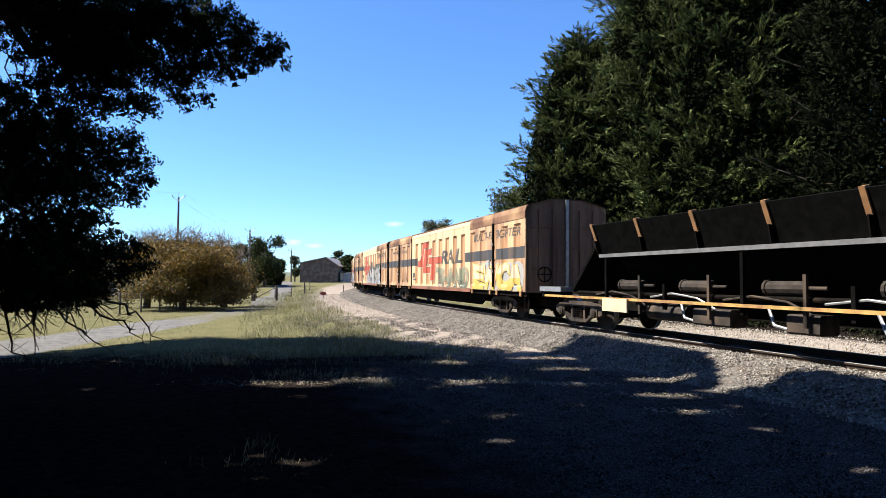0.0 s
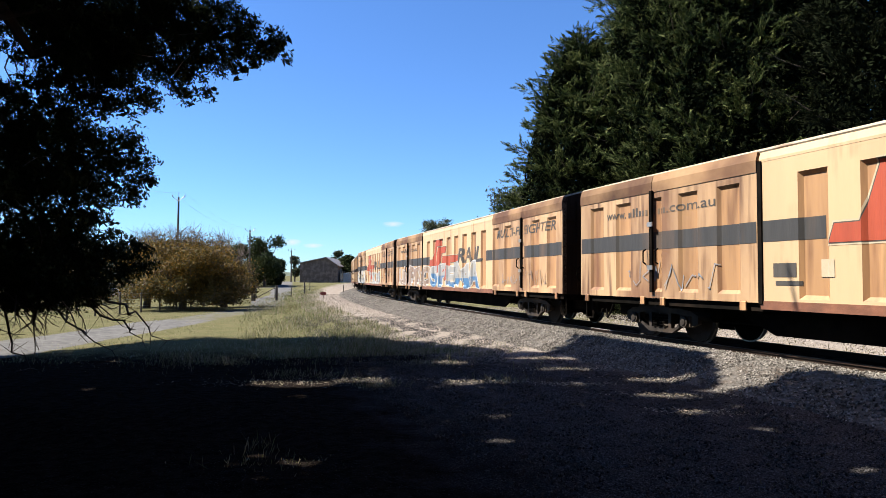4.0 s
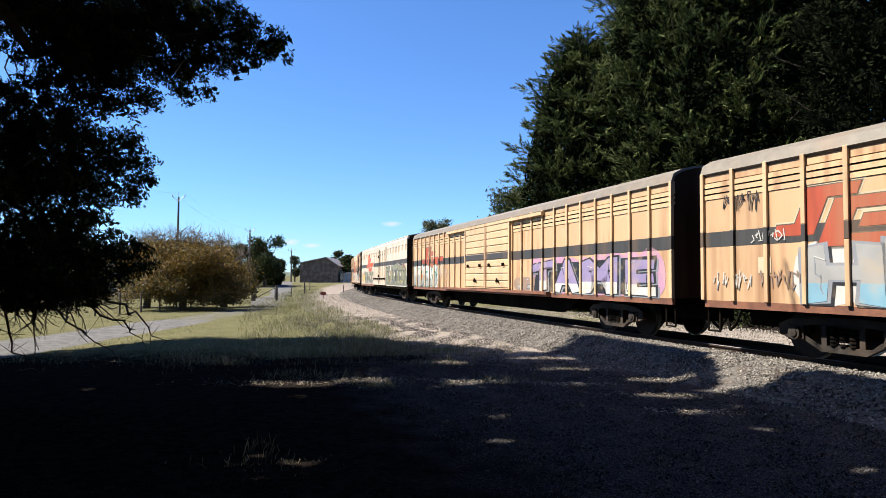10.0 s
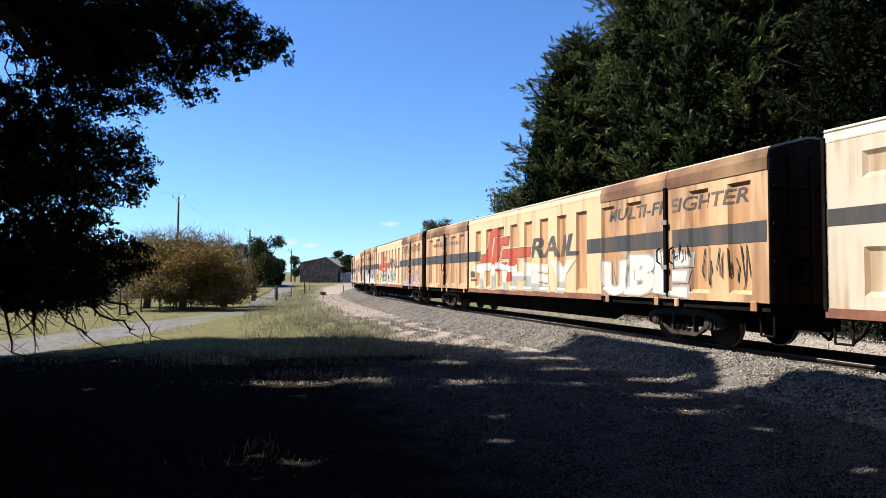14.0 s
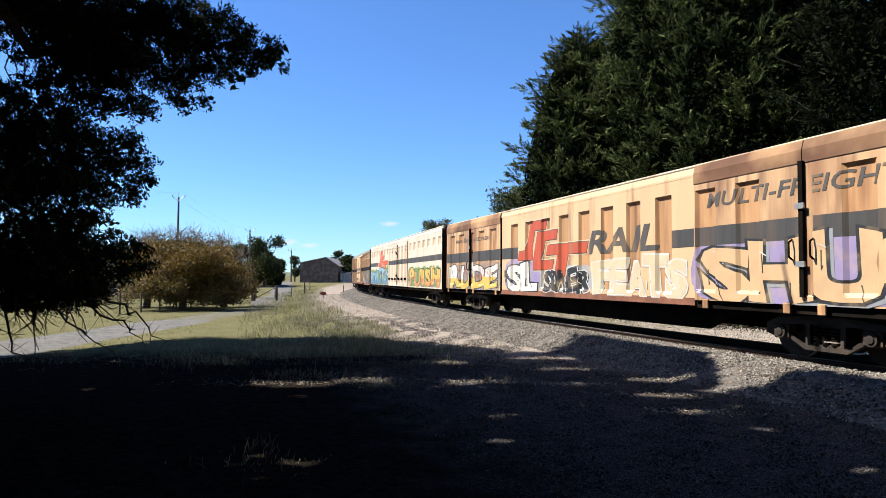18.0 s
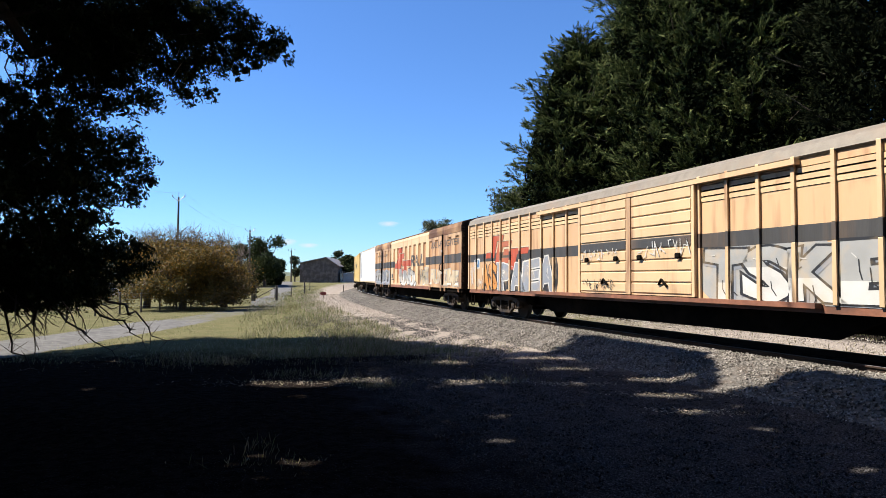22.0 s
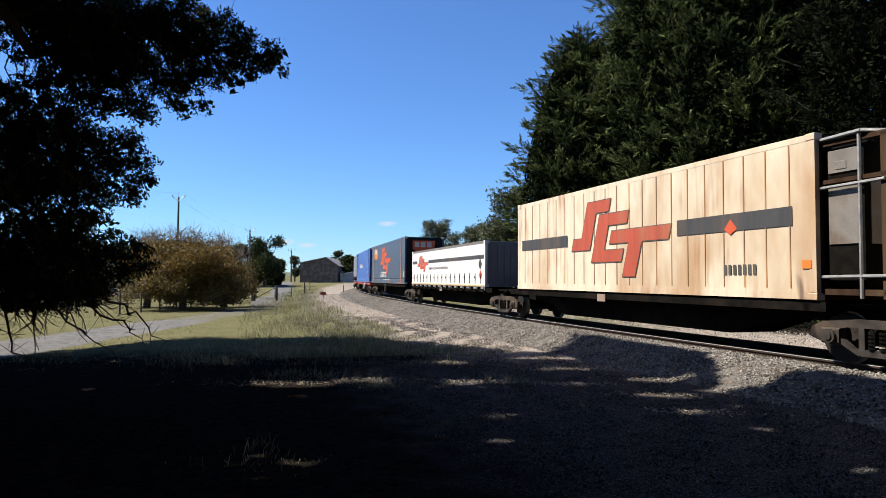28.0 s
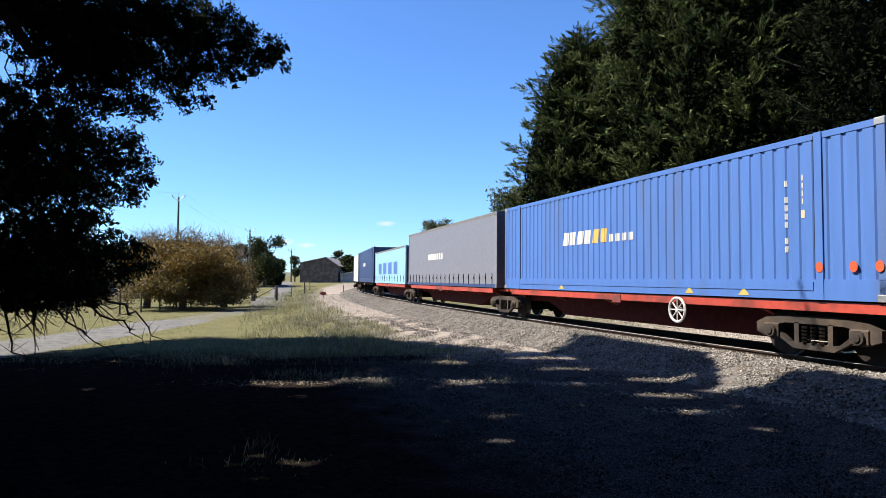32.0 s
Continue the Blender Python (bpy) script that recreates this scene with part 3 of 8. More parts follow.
    ok = ~gap & (gy < edge + 0.6 * wob + 0.15) & ~sunny_notch(gx + 0.25 * wob, gy + 0.2 * wob) & (lateral(gx, gy) > np.where(gx > 3.5, 1.2, 1.75))
    p2 = p2[ok]
    m = len(p2)
    u2 = unit(r.normal(size=(m, 3)))
    v2 = unit(np.cross(u2, r.normal(size=(m, 3))))
    L = 0.21 * r.uniform(0.6, 1.3, (m, 1))
    part("canopy", quads("canopy", p2, u2 * L, v2 * L * 0.5, L_DARK), None, tree, "broad leafy canopy overhead")
    ends = [(-5.6, 9.2, 5.2), (-4.0, 10.4, 5.2), (-6.4, 9.5, 3.6), (-6.6, 9.6, 2.2), (-13, 5, 11), (-4, 6, 10.5), (-8, 15, 13.5), (-15, 12, 12), (-2, 12, 12.5), (-7, 3, 9)]
    for i, e in enumerate(ends):
        s = 0.45 + 0.5 * (i % 5) / 5
        start = tuple(np.array(base) * (1 - s) + np.array(top) * s)
        part("limb", Shape().path(limb_path(r, start, e, 6, 0.15), 0.15, 7, 0, 0.03), M_BARK, tree)
    # twigs: inside the foliage, and bare drooping ones below it
    tw = Shape()
    for q in c[:: max(1, len(c) // 260)]:
        d = unit(r.normal(size=3) + np.array([0.5, 0.2, -0.1])) * r.uniform(0.12, 0.26)
        tw.path([tuple(q - d), tuple(q + r.normal(0, 0.03, 3)), tuple(q + d)], 0.007, 4, 0, 0.002)
    tagged(part("inner_twig", tw, M_TWIG, tree), kind="stuff")
    bare = Shape()
    for i in range(46):
        x = r.uniform(-7.4, -5.4)
        st = np.array([x, r.uniform(9.4, 10.6), r.uniform(0.95, 1.35)])
        pts = [st]
        d = np.array([r.uniform(-0.1, 0.55), 0, -0.35])
        for k2 in range(6):
            d = d * 0.9 + r.normal(0, 0.10, 3) + np.array([0.03, 0, 0.02])
            pts.append(pts[-1] + unit(d) * r.uniform(0.09, 0.19))
        bare.path([tuple(q) for q in pts], 0.015, 4, 0, 0.004)
        for k2 in (2, 3, 4):
            q = pts[k2]
            e = q + unit(r.normal(size=3) + np.array([0.2, 0, -0.5])) * r.uniform(0.08, 0.28)
            bare.path([tuple(q), tuple(e)], 0.006, 3, 0, 0.002)
    for i in range(10):
        q = np.array([r.uniform(-7.0, -6.1), 10.0 + r.normal(0, 0.2), r.uniform(4.9, 5.3)])
        pts = [q]
        for k2 in range(7):
            pts.append(pts[-1] + np.array([r.normal(0.03, 0.05), r.normal(0, 0.03), -r.uniform(0.10, 0.22)]))
            e = pts[-1] + unit(r.normal(size=3) + np.array([0.3, 0, -0.8])) * r.uniform(0.08, 0.2)
            bare.path([tuple(pts[-1]), tuple(e)], 0.006, 3, 0, 0.002)
        bare.path([tuple(a) for a in pts], 0.012, 4, 0, 0.004)
    for x0, x1, z0, z1, yy in ((-5.3, -4.25, 1.05, 0.38, 10.2), (-5.5, -4.6, 0.95, 0.42, 10.1), (-6.2, -5.0, 1.0, 0.25, 10.0), (-6.6, -6.1, 1.0, 0.0, 9.8)):
        a = np.array([x0, yy, z0])
        b = np.array([x1, yy, z1])
        pts = limb_path(r, a, b, 7, 0.18)
        bare.path(pts, 0.024, 5, 0, 0.006)
        for q in pts[2:]:
            for _ in range(3):
                e = np.array(q) + unit(r.normal(size=3) + np.array([0.5, 0, 0.0])) * r.uniform(0.1, 0.3)
                bare.path([q, tuple(e)], 0.006, 3, 0, 0.002)
    tagged(part("twig_spray", bare, M_BARK, tree, "bare drooping twigs"), kind="stuff")


foreground_tree()


# --- dark cypress row behind the track ---
def conifer_meshes(seed, height, radius, boughs, needle=None, lean=0.0):
    """Trunk, boughs in loose tiers, and short needle sprays set along each bough, with dark gaps between them."""
    r = np.random.default_rng(seed)
    trunk = Shape().path(limb_path(r, (0, 0, -0.6), (r.uniform(-.3, .3), r.uniform(-.3, .3), height * 0.97), 9, 0.012), 0.42, 10, 0, 0.05)
    branches = Shape()
    P, U, V, I = [], [], [], []
    up = np.array([0, 0, 1.0])
    for i in range(boughs):
        h = 0.9 + (height - 1.2) * ((i + r.random()) / boughs) ** 0.95
        rr = radius * (1 - (h / height) ** 2.0) ** 0.62 * (0.70 + 0.42 * r.random() ** 1.3) + 0.3
        th = 2.399963 * i + r.normal(0, 0.3)
        out = np.array([math.cos(th), math.sin(th), 0])
        side = np.cross(out, up)
        sag, lift = r.uniform(0.02, 0.16), r.uniform(0.05, 0.30)

        def along(a):
            return np.array([0, 0, h]) + out * rr * a + up * rr * (lift * a ** 2 - sag * math.sin(math.pi * a))
        if i % 2 == 0:
            branches.path([tuple(along(a)) for a in (0.0, 0.3, 0.6, 0.85, 1.0)], 0.075, 5, 0, 0.014)
        nb = int(3 + 1.0 * rr)
        for k in range(nb):
            a = 0.40 + 0.60 * (k + r.random()) / nb
            q = r.uniform(-1, 1)
            stem = along(a) + side * q * ((1.06 - a) * rr * 0.55 + 0.15)
            lead = unit(out * (1.0 - 0.4 * abs(q)) + side * q * 0.9 + up * r.uniform(-0.05, 0.55))
            reach = r.uniform(0.7, 1.5)
            for j in range(6):
                w = (j + r.random()) / 6
                base = stem + lead * reach * (w - 0.35) + r.normal(0, 0.13, 3)
                axis = unit(lead + r.normal(0, 0.38, 3) + up * 0.15)
                L = r.uniform(0.35, 0.85) * (1.1 - 0.4 * w)
                m = 38
                u = r.random(m)
                c = base + np.outer(u * L, axis) + r.normal(0, 0.06, (m, 3)) * (1.15 - u)[:, None]
                d = unit(axis * 1.3 + r.normal(0, 0.40, (m, 3)) + up * 0.2)
                v = unit(np.cross(d, r.normal(size=(m, 3))))
                ln = r.uniform(0.08, 0.19, (m, 1))
                P.append(c), U.append(d * ln), V.append(v * ln * r.uniform(0.06, 0.12, (m, 1)))
                # outer spray ends take the paler, sunlit-looking needles
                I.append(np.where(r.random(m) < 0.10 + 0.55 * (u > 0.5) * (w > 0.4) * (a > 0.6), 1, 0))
    # core needles: the crown's inner shade put in as near-black colour
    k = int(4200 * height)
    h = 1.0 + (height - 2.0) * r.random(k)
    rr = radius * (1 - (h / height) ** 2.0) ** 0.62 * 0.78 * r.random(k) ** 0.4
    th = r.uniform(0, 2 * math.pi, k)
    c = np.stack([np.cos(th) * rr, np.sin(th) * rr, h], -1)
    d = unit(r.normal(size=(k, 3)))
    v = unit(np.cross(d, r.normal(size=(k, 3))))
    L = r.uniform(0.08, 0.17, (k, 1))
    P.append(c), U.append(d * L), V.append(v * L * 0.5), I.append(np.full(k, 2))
    mats = [L_CONIFER, L_CONIFER_TIP, L_SHADE_DARK] if needle is None else [needle, L_SHADE_DARK_TIP, needle]
    me = quads("crown", np.concatenate(P), np.concatenate(U), np.concatenate(V), mats, np.concatenate(I))
    return trunk.mesh("trunk", M_BARK), branches.mesh("branchwork", M_BARK), me


# third kind: shade of the right-hand trees is put into the needle colour
kinds = [conifer_meshes(21, 19.0, 6.0, 190), conifer_meshes(22, 28.0, 7.0, 260), conifer_meshes(23, 28.0, 7.0, 210, L_SHADE_DARK)]
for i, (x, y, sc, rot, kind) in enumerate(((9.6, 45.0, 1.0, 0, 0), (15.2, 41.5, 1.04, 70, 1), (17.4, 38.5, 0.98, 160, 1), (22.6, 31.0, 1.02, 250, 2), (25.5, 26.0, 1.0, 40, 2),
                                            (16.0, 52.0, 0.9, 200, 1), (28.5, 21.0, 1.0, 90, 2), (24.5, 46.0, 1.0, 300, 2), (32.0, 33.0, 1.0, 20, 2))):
    t = thing("cypress_tree", "tall dense dark green cypress behind the track" if kind < 2 else "tall cypress behind the track, needles coloured near-black for shade", "tree", "cypress row")
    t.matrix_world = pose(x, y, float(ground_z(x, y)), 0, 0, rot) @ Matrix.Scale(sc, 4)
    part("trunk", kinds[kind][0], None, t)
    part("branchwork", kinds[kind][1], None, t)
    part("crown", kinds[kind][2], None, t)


def round_tree(x, y, h, w, leafmat, label, seed, leaf=0.16, dens=1.0, lobes=11, trunk_h=0.3, aspect=0.4):
    r = np.random.default_rng(seed)
    t = thing("eucalypt_tree", label, "tree")
    z0 = float(ground_z(x, y))
    t.matrix_world = pose(x, y, z0)
    part("trunk", Shape().path(limb_path(r, (0, 0, -0.3), (r.normal(0, .2), r.normal(0, .2), h * 0.75), 6, 0.08), 0.035 * h, 9, 0, 0.012 * h), M_BARK, t)
    lb = []
    for i in range(lobes):
        th, hh = r.uniform(0, 6.28), h * r.uniform(trunk_h + 0.12, 0.9)
        rr = w * 0.5 * r.uniform(0.2, 0.75) * (1.15 - abs(hh / h - 0.55))
        s = w * r.uniform(0.14, 0.24)
        lb.append((math.cos(th) * rr, math.sin(th) * rr, hh, s, s, s * 0.72))
        part("limb", Shape().path(limb_path(r, (0, 0, h * r.uniform(0.2, 0.55)), (math.cos(th) * rr, math.sin(th) * rr, hh), 4, 0.1), 0.012 * h, 6, 0, 0.004 * h), M_BARK, t)
    vol = sum(4.19 * a[3] * a[4] * a[5] for a in lb)
    p, u, v, c = clump_cloud(r, lb, dens * 420 / vol, leaf, aspect, 0.3, 0.055 * w, 20)
    part("crown", quads("crown", p, u, v, leafmat), None, t)
    return t


# unseen gums added behind the viewer close the place and block sky light
for i, (x, y, h, w) in enumerate(((-16, -14, 17, 15), (-4, -19, 18, 16), (9, -17, 17, 15), (20, -12, 16, 14), (-24, -3, 17, 14), (26, -2, 15, 12))):
    round_tree(x, y, h, w, L_DARK, "unseen gum tree added behind the verge to block sky light", 130 + i, 0.42, 3.2, 18, 0.0, 0.6)
round_tree(8.2, 82, 14.0, 9.0, L_GUM, "olive green eucalypt standing beyond the track", 31, 0.2)
round_tree(15.0, 88, 13.0, 10.0, L_GUM, "olive green eucalypt standing beyond the track", 32, 0.2)
round_tree(-1.2, 150, 16.0, 8.0, L_GUM, "distant eucalypt rising above the train", 33, 0.2, 0.9, 16, 0.5)
round_tree(5.0, 140, 13.5, 10.0, L_GUM, "distant eucalypt behind the train", 34, 0.26)
round_tree(11.0, 130, 13.0, 11.0, L_GUM, "distant eucalypt behind the train", 35, 0.26)
round_tree(-29.8, 110, 8.6, 7.6, L_DARK, "dark round-topped eucalypt beside the lane", 36, 0.2, 2.4, 18, 0.02)
round_tree(-33.6, 114, 7.0, 6.5, L_DARK, "dark eucalypt beside the lane", 37, 0.2, 2.0, 16, -0.05)
round_tree(-30.2, 118, 4.6, 4.6, L_DARK, "dark low eucalypt beside the lane", 38, 0.2, 2.0, 14, -0.1)
round_tree(-37.2, 165, 6.6, 3.4, L_GUM, "thin eucalypt behind the goods shed", 39, 0.2, 0.7, 14, 0.1)
round_tree(-25.0, 160, 8.4, 5.0, L_GUM, "eucalypt behind the goods shed", 40, 0.2, 0.8, 14, 0.0)
round_tree(-21.0, 150, 6.0, 6.0, L_DARK, "dark tree at the end of the goods shed", 41, 0.26, 1.3)
round_tree(-42.0, 125, 7.0, 9.0, L_DARK, "dark tree behind the bare thicket", 42, 0.26, 1.3)
round_tree(-52.0, 120, 7.5, 10.0, L_GUM, "eucalypt behind the bare thicket", 43, 0.26)
round_tree(-60.0, 105, 8.0, 10.0, L_GUM, "eucalypt beyond the lane", 44, 0.26)


# --- half-bare autumn tree by the fence ---
def autumn_tree(x, y, w, h, seed, stems, bare, label, full=11, low=0.12):
    r = np.random.default_rng(seed)
    t = thing("autumn_tree", label, "tree", "autumn growth")
    t.matrix_world = pose(x, y, float(ground_z(x, y)))
    part("trunk", Shape().path([(-0.1, 0, -0.2), (0.05, 0, 0.3 * h * 0.5), (0.1, 0.1, 0.34 * h)], 0.05 * h, 9, 0, 0.02 * h), M_BARK, t)
    st, fine = Shape(), Shape()
    tips = []
    for i in range(stems):
        th, el = r.uniform(0, 6.28), r.random() ** 0.8
        rad_ = 0.5 * w * math.cos(el * 1.45) * r.uniform(0.72, 1.05)
        e = np.array([math.cos(th) * rad_, math.sin(th) * rad_, h * (low + (0.88 - low) * math.sin(el * 1.5708)) * r.uniform(0.9, 1.03)])
        pts = limb_path(r, (r.normal(0, .15), r.normal(0, .15), h * r.uniform(0.1, 0.28)), e, 5, 0.12)
        st.path(pts, 0.045, 5, 0, 0.010)
        for q in pts[2:]:
            for _ in range(7):
                g = np.array(q) + unit(r.normal(size=3) * np.array([0.9, 0.9, 0.45]) + np.array([0, 0, 0.9])) * r.uniform(0.35, 1.0) * h / 5.0
                mid = (np.array(q) + g) / 2 + r.normal(0, 0.05, 3)
                fine.path([q, tuple(mid), tuple(g)], 0.012, 3, 0, 0.004)
                tips.append(mid), tips.append(g)
    part("branchwork", st, M_TWIG, t, "dark crooked limbs")
    part("twig_spray", fine, M_TWIGGREY, t, "bare grey upright twigs")
    tips = np.array(tips)
    tips = tips[tips[:, 2] < h * (bare + 0.16 * r.random(len(tips)))]
    n = len(tips) * full
    p = np.repeat(tips, full, 0) + r.normal(size=(n, 3)) * 0.20
    u = unit(r.normal(size=(n, 3)))
    v = unit(np.cross(u, r.normal(size=(n, 3))))
    L = 0.062 * r.uniform(0.6, 1.3, (n, 1))
    pick = np.where(r.random(n) < 0.45 + 0.3 * (p[:, 2] < 0.4 * h), 1, 0)
    part("foliage", quads("foliage", p, u * L, v * L * 0.55, [L_YELLOW, L_OLIVE], pick), None, t, "thinning yellow-brown leaves")


autumn_tree(-15.2, 38.6, 6.8, 5.0, 301, 110, 0.66, "half-bare autumn tree with yellow-brown leaves beside the fence", 17, 0.03)
autumn_tree(-18.6, 41.5, 5.4, 5.2, 302, 70, 0.62, "half-bare yellow autumn tree beside the fence", 16, 0.03)
autumn_tree(-14.4, 43.5, 4.2, 5.2, 303, 55, 0.45, "mostly bare grey autumn tree behind the fence", 10, 0.04)
autumn_tree(-17.6, 50.5, 2.7, 2.1, 304, 40, 1.2, "low dense olive-brown bush beside the gate", 22, 0.0)
autumn_tree(-27.5, 48, 6.0, 5.6, 305, 50, 0.6, "half-bare autumn tree behind the fence")


# --- grass ---
def grass(name, n, area, height, mats_, label, seed, keep=None, thin=0.012, tuft=0):
    r = np.random.default_rng(seed)
    x, y = area(r, n)
    if keep is not None:
        k = keep(x, y)
        x, y = x[k], y[k]
    n = len(x)
    z = ground_z(x, y)
    h = height * (0.3 + 1.0 * r.random((n, 1)) ** 1.8) * (0.75 + 0.35 * np.sin(x * 1.9 + np.sin(y * 1.3))[:, None])
    lean = np.stack([r.normal(0.05, 0.5, n), r.normal(0, 0.5, n), np.ones(n)], -1)
    u = unit(lean) * h * 0.5
    th = r.uniform(0, 6.28, n)
    v = np.stack([np.cos(th), np.sin(th), np.zeros(n)], -1) * thin * r.uniform(0.6, 1.4, (n, 1))
    c = np.stack([x, y, z - 0.02], -1) + u
    ob = new(name, quads(name, c, u, v, mats_, r.integers(0, len(mats_), n)))
    tagged(ob, label, "grass", kind="stuff")


def along(y0, y1, o0, o1, power=1.0):
    def f(r, n):
        s = y0 + (y1 - y0) * r.random(n) ** power
        px, py, _ = rail_point(s, r.uniform(o0, o1, n))
        return px, py
    return f


grass("verge_grass", 60000, along(-2, 80, 5.2, 10.5, 1.5), 0.27, [L_GRASS, L_GRASSGREEN, L_GRASSGREEN, L_STRAW], "tall yellow-green grass on the verge beside the gravel", 61, lambda x, y: np.random.default_rng(5).random(len(x)) > np.abs((lateral(x, y) - 7.4) / 3.4) ** 2.0, 0.0065)
grass("far_weeds", 5200, along(-16, 45, -12, -3.6), 0.17, [L_GRASS, L_OLIVE], "dry brown weeds beyond the track", 63, None, 0.012)
grass("mown_grass", 60000, along(-4, 60, 8.5, 26, 1.5), 0.085, [L_GRASS, L_GRASSGREEN, L_GRASSGREEN, L_STRAW], "short dry grass between lane and verge", 62,
      lambda x, y: (np.abs(x - lane_centre(y)) > np.where((y > 26) & (y < 46), 0.5, 1.2)) & (y > 14), 0.0065)


def undergrowth():
    """Dense scrub along the foot of the cypress row, its shade painted in as near-black."""
    r = np.random.default_rng(64)
    n = 1500
    s, o = r.uniform(-26, 34, n), -9.5 - 4.0 * r.random(n)
    px, py, _ = rail_point(s, o)
    hh = (0.2 + 1.3 * r.random(n)) * (0.7 + 0.3 * np.sin(s * 0.9) * np.sin(s * 0.37 + 1))
    c = np.stack([px, py, ground_z(px, py) + hh], -1)
    k = 36
    m = n * k
    p = np.repeat(c, k, 0) + r.normal(size=(m, 3)) * np.array([0.32, 0.32, 0.26])
    u = unit(r.normal(size=(m, 3)))
    v = unit(np.cross(u, r.normal(size=(m, 3))))
    L = 0.085 * r.uniform(0.5, 1.3, (m, 1))
    ob = new("undergrowth", quads("undergrowth", p, u * L, v * L * 0.5, [L_SHADE_DARK, L_DARK], (r.random(m) < 0.25).astype(int)))
    tagged(ob, "dense scrub along the foot of the trees, coloured near-black for shade", "undergrowth", kind="stuff")


undergrowth()


def tufts(cx, cy, sx, sy):
    return lambda r, n: (r.normal(cx, sx, n), r.normal(cy, sy, n))


for i, (cx, cy, sx, sy, n, h) in enumerate(((-1.1, 11.5, 0.24, 0.16, 420, 0.34), (-2.2, 12.4, 0.7, 0.3, 260, 0.16), (-1.7, 6.7, 0.30, 0.20, 190, 0.17), (-4.9, 14.6, 0.5, 0.4, 420, 0.30), (-0.4, 14.5, 0.5, 0.3, 300, 0.3),
                                             (-2.0, 7.3, 0.12, 0.12, 30, 0.24), (3.2, 5.8, 0.8, 0.3, 90, 0.09), (-6.0, 15.0, 1.4, 0.8, 900, 0.18), (-3.0, 17.0, 3.0, 1.2, 3200, 0.25), (0.2, 17.0, 1.2, 1.0, 900, 0.24),
                                             (-2.2, 17.6, 0.35, 0.3, 260, 0.34), (-0.9, 16.4, 0.3, 0.25, 220, 0.32), (0.9, 16.0, 0.25, 0.2, 160, 0.3), (2.1, 14.3, 0.12, 0.1, 60, 0.3), (1.2, 12.3, 0.5, 0.25, 260, 0.16), (-3.1, 12.6, 0.4, 0.3, 160, 0.24))):
    grass("grass_tuft", n, tufts(cx, cy, sx, sy), h, [L_GRASS, L_GRASSGREEN, L_STRAW], "tuft of dry seeding grass in dappled shade", 70 + i, None, 0.0035)


def litter():
    """Pale shed leaves and straw lying flat, strewn only in the sun patches to paint them brighter."""
    r = np.random.default_rng(91)
    spots = ((-1.4, 12.0, 0.9, 0.35), (-2.7, 11.6, 1.1, 0.3), (0.7, 12.0, 0.7, 0.2), (2.4, 11.8, 0.5, 0.2), (2.6, 13.8, 0.9, 0.25), (2.2, 15.7, 0.9, 0.3), (4.2, 12.4, 0.9, 0.3),
             (3.6, 10.7, 0.8, 0.2), (0.1, 14.8, 0.6, 0.3), (3.6, 9.3, 0.5, 0.2))
    pts = np.concatenate([np.stack([r.normal(x, sx * 0.7, 420), r.normal(y, sy * 0.7, 420)], -1) for x, y, sx, sy in spots])
    n = len(pts)
    c = np.stack([pts[:, 0], pts[:, 1], ground_z(pts[:, 0], pts[:, 1]) + 0.022 + 0.015 * r.random(n)], -1)
    th = r.uniform(0, 6.28, n)
    u = np.stack([np.cos(th), np.sin(th), r.normal(0, 0.25, n)], -1)
    v = unit(np.cross(u, np.stack([r.normal(0, 0.3, n), r.normal(0, 0.3, n), np.ones(n)], -1)))
    L = 0.024 * r.uniform(0.4, 1.3, (n, 1))
    tagged(new("leaf_litter", quads("leaf_litter", c, u * L, v * L * 0.3, [L_LITTER, L_STRAW], r.integers(0, 2, n))), "pale dry shed leaves and straw laid only in the sun patches", "leaf litter", kind="stuff")


litter()
# ======== built things beside the lane ========
def gz(x, y):
    return float(ground_z(x, y))


def shed():
    """Timber goods shed with a low gable, its end towards the lane."""
    t = thing("goods_shed", "dark weathered gabled goods shed beside the line", "shed")
    t.matrix_world = pose(-26.7, 141, gz(-26.7, 141) - 0.15, 0, 0, 0)
    w = Shape()
    w.prism([(-4.0, 0), (4.0, 0), (4.0, 3.9), (1.6, 5.5), (-4.0, 4.3)], 0, 14, 0, "y")
    part("wall", w, M_WALLDARK, t)
    rf = Shape()
    rf.prism([(-4.4, 4.22), (1.6, 5.52), (1.6, 5.66), (-4.4, 4.36)], -0.4, 14.4, 0, "y")
    rf.prism([(1.6, 5.52), (4.5, 3.6), (4.5, 3.74), (1.6, 5.66)], -0.4, 14.4, 0, "y")
    part("roof", rf, M_ROOFIRON, t, "grey corrugated iron roof")
    for k in range(14):
        x = -3.9 + k * 0.58
        part("board", Shape().box(x, x + 0.50, -0.04, 0.0, 0.05, 3.75), M_WALLDARK, t)
    part("door", Shape().box(4.0, 4.06, 4, 7.5, 0.2, 3.2), M_STEELGREY, t)
    a = thing("lean_to", "pale grey lean-to beside the goods shed", "lean-to")
    a.matrix_world = pose(-20.6, 142, gz(-20.6, 142) - 0.1)
    part("wall", Shape().box(-1.0, 1.4, 0, 5, 0, 2.1), M_STEELGREY, a)
    part("roof", Shape().prism([(-1.15, 2.35), (1.55, 2.05), (1.55, 2.12), (-1.15, 2.42)], -0.2, 5.2, 0, "y"), M_ROOFIRON, a)


shed()


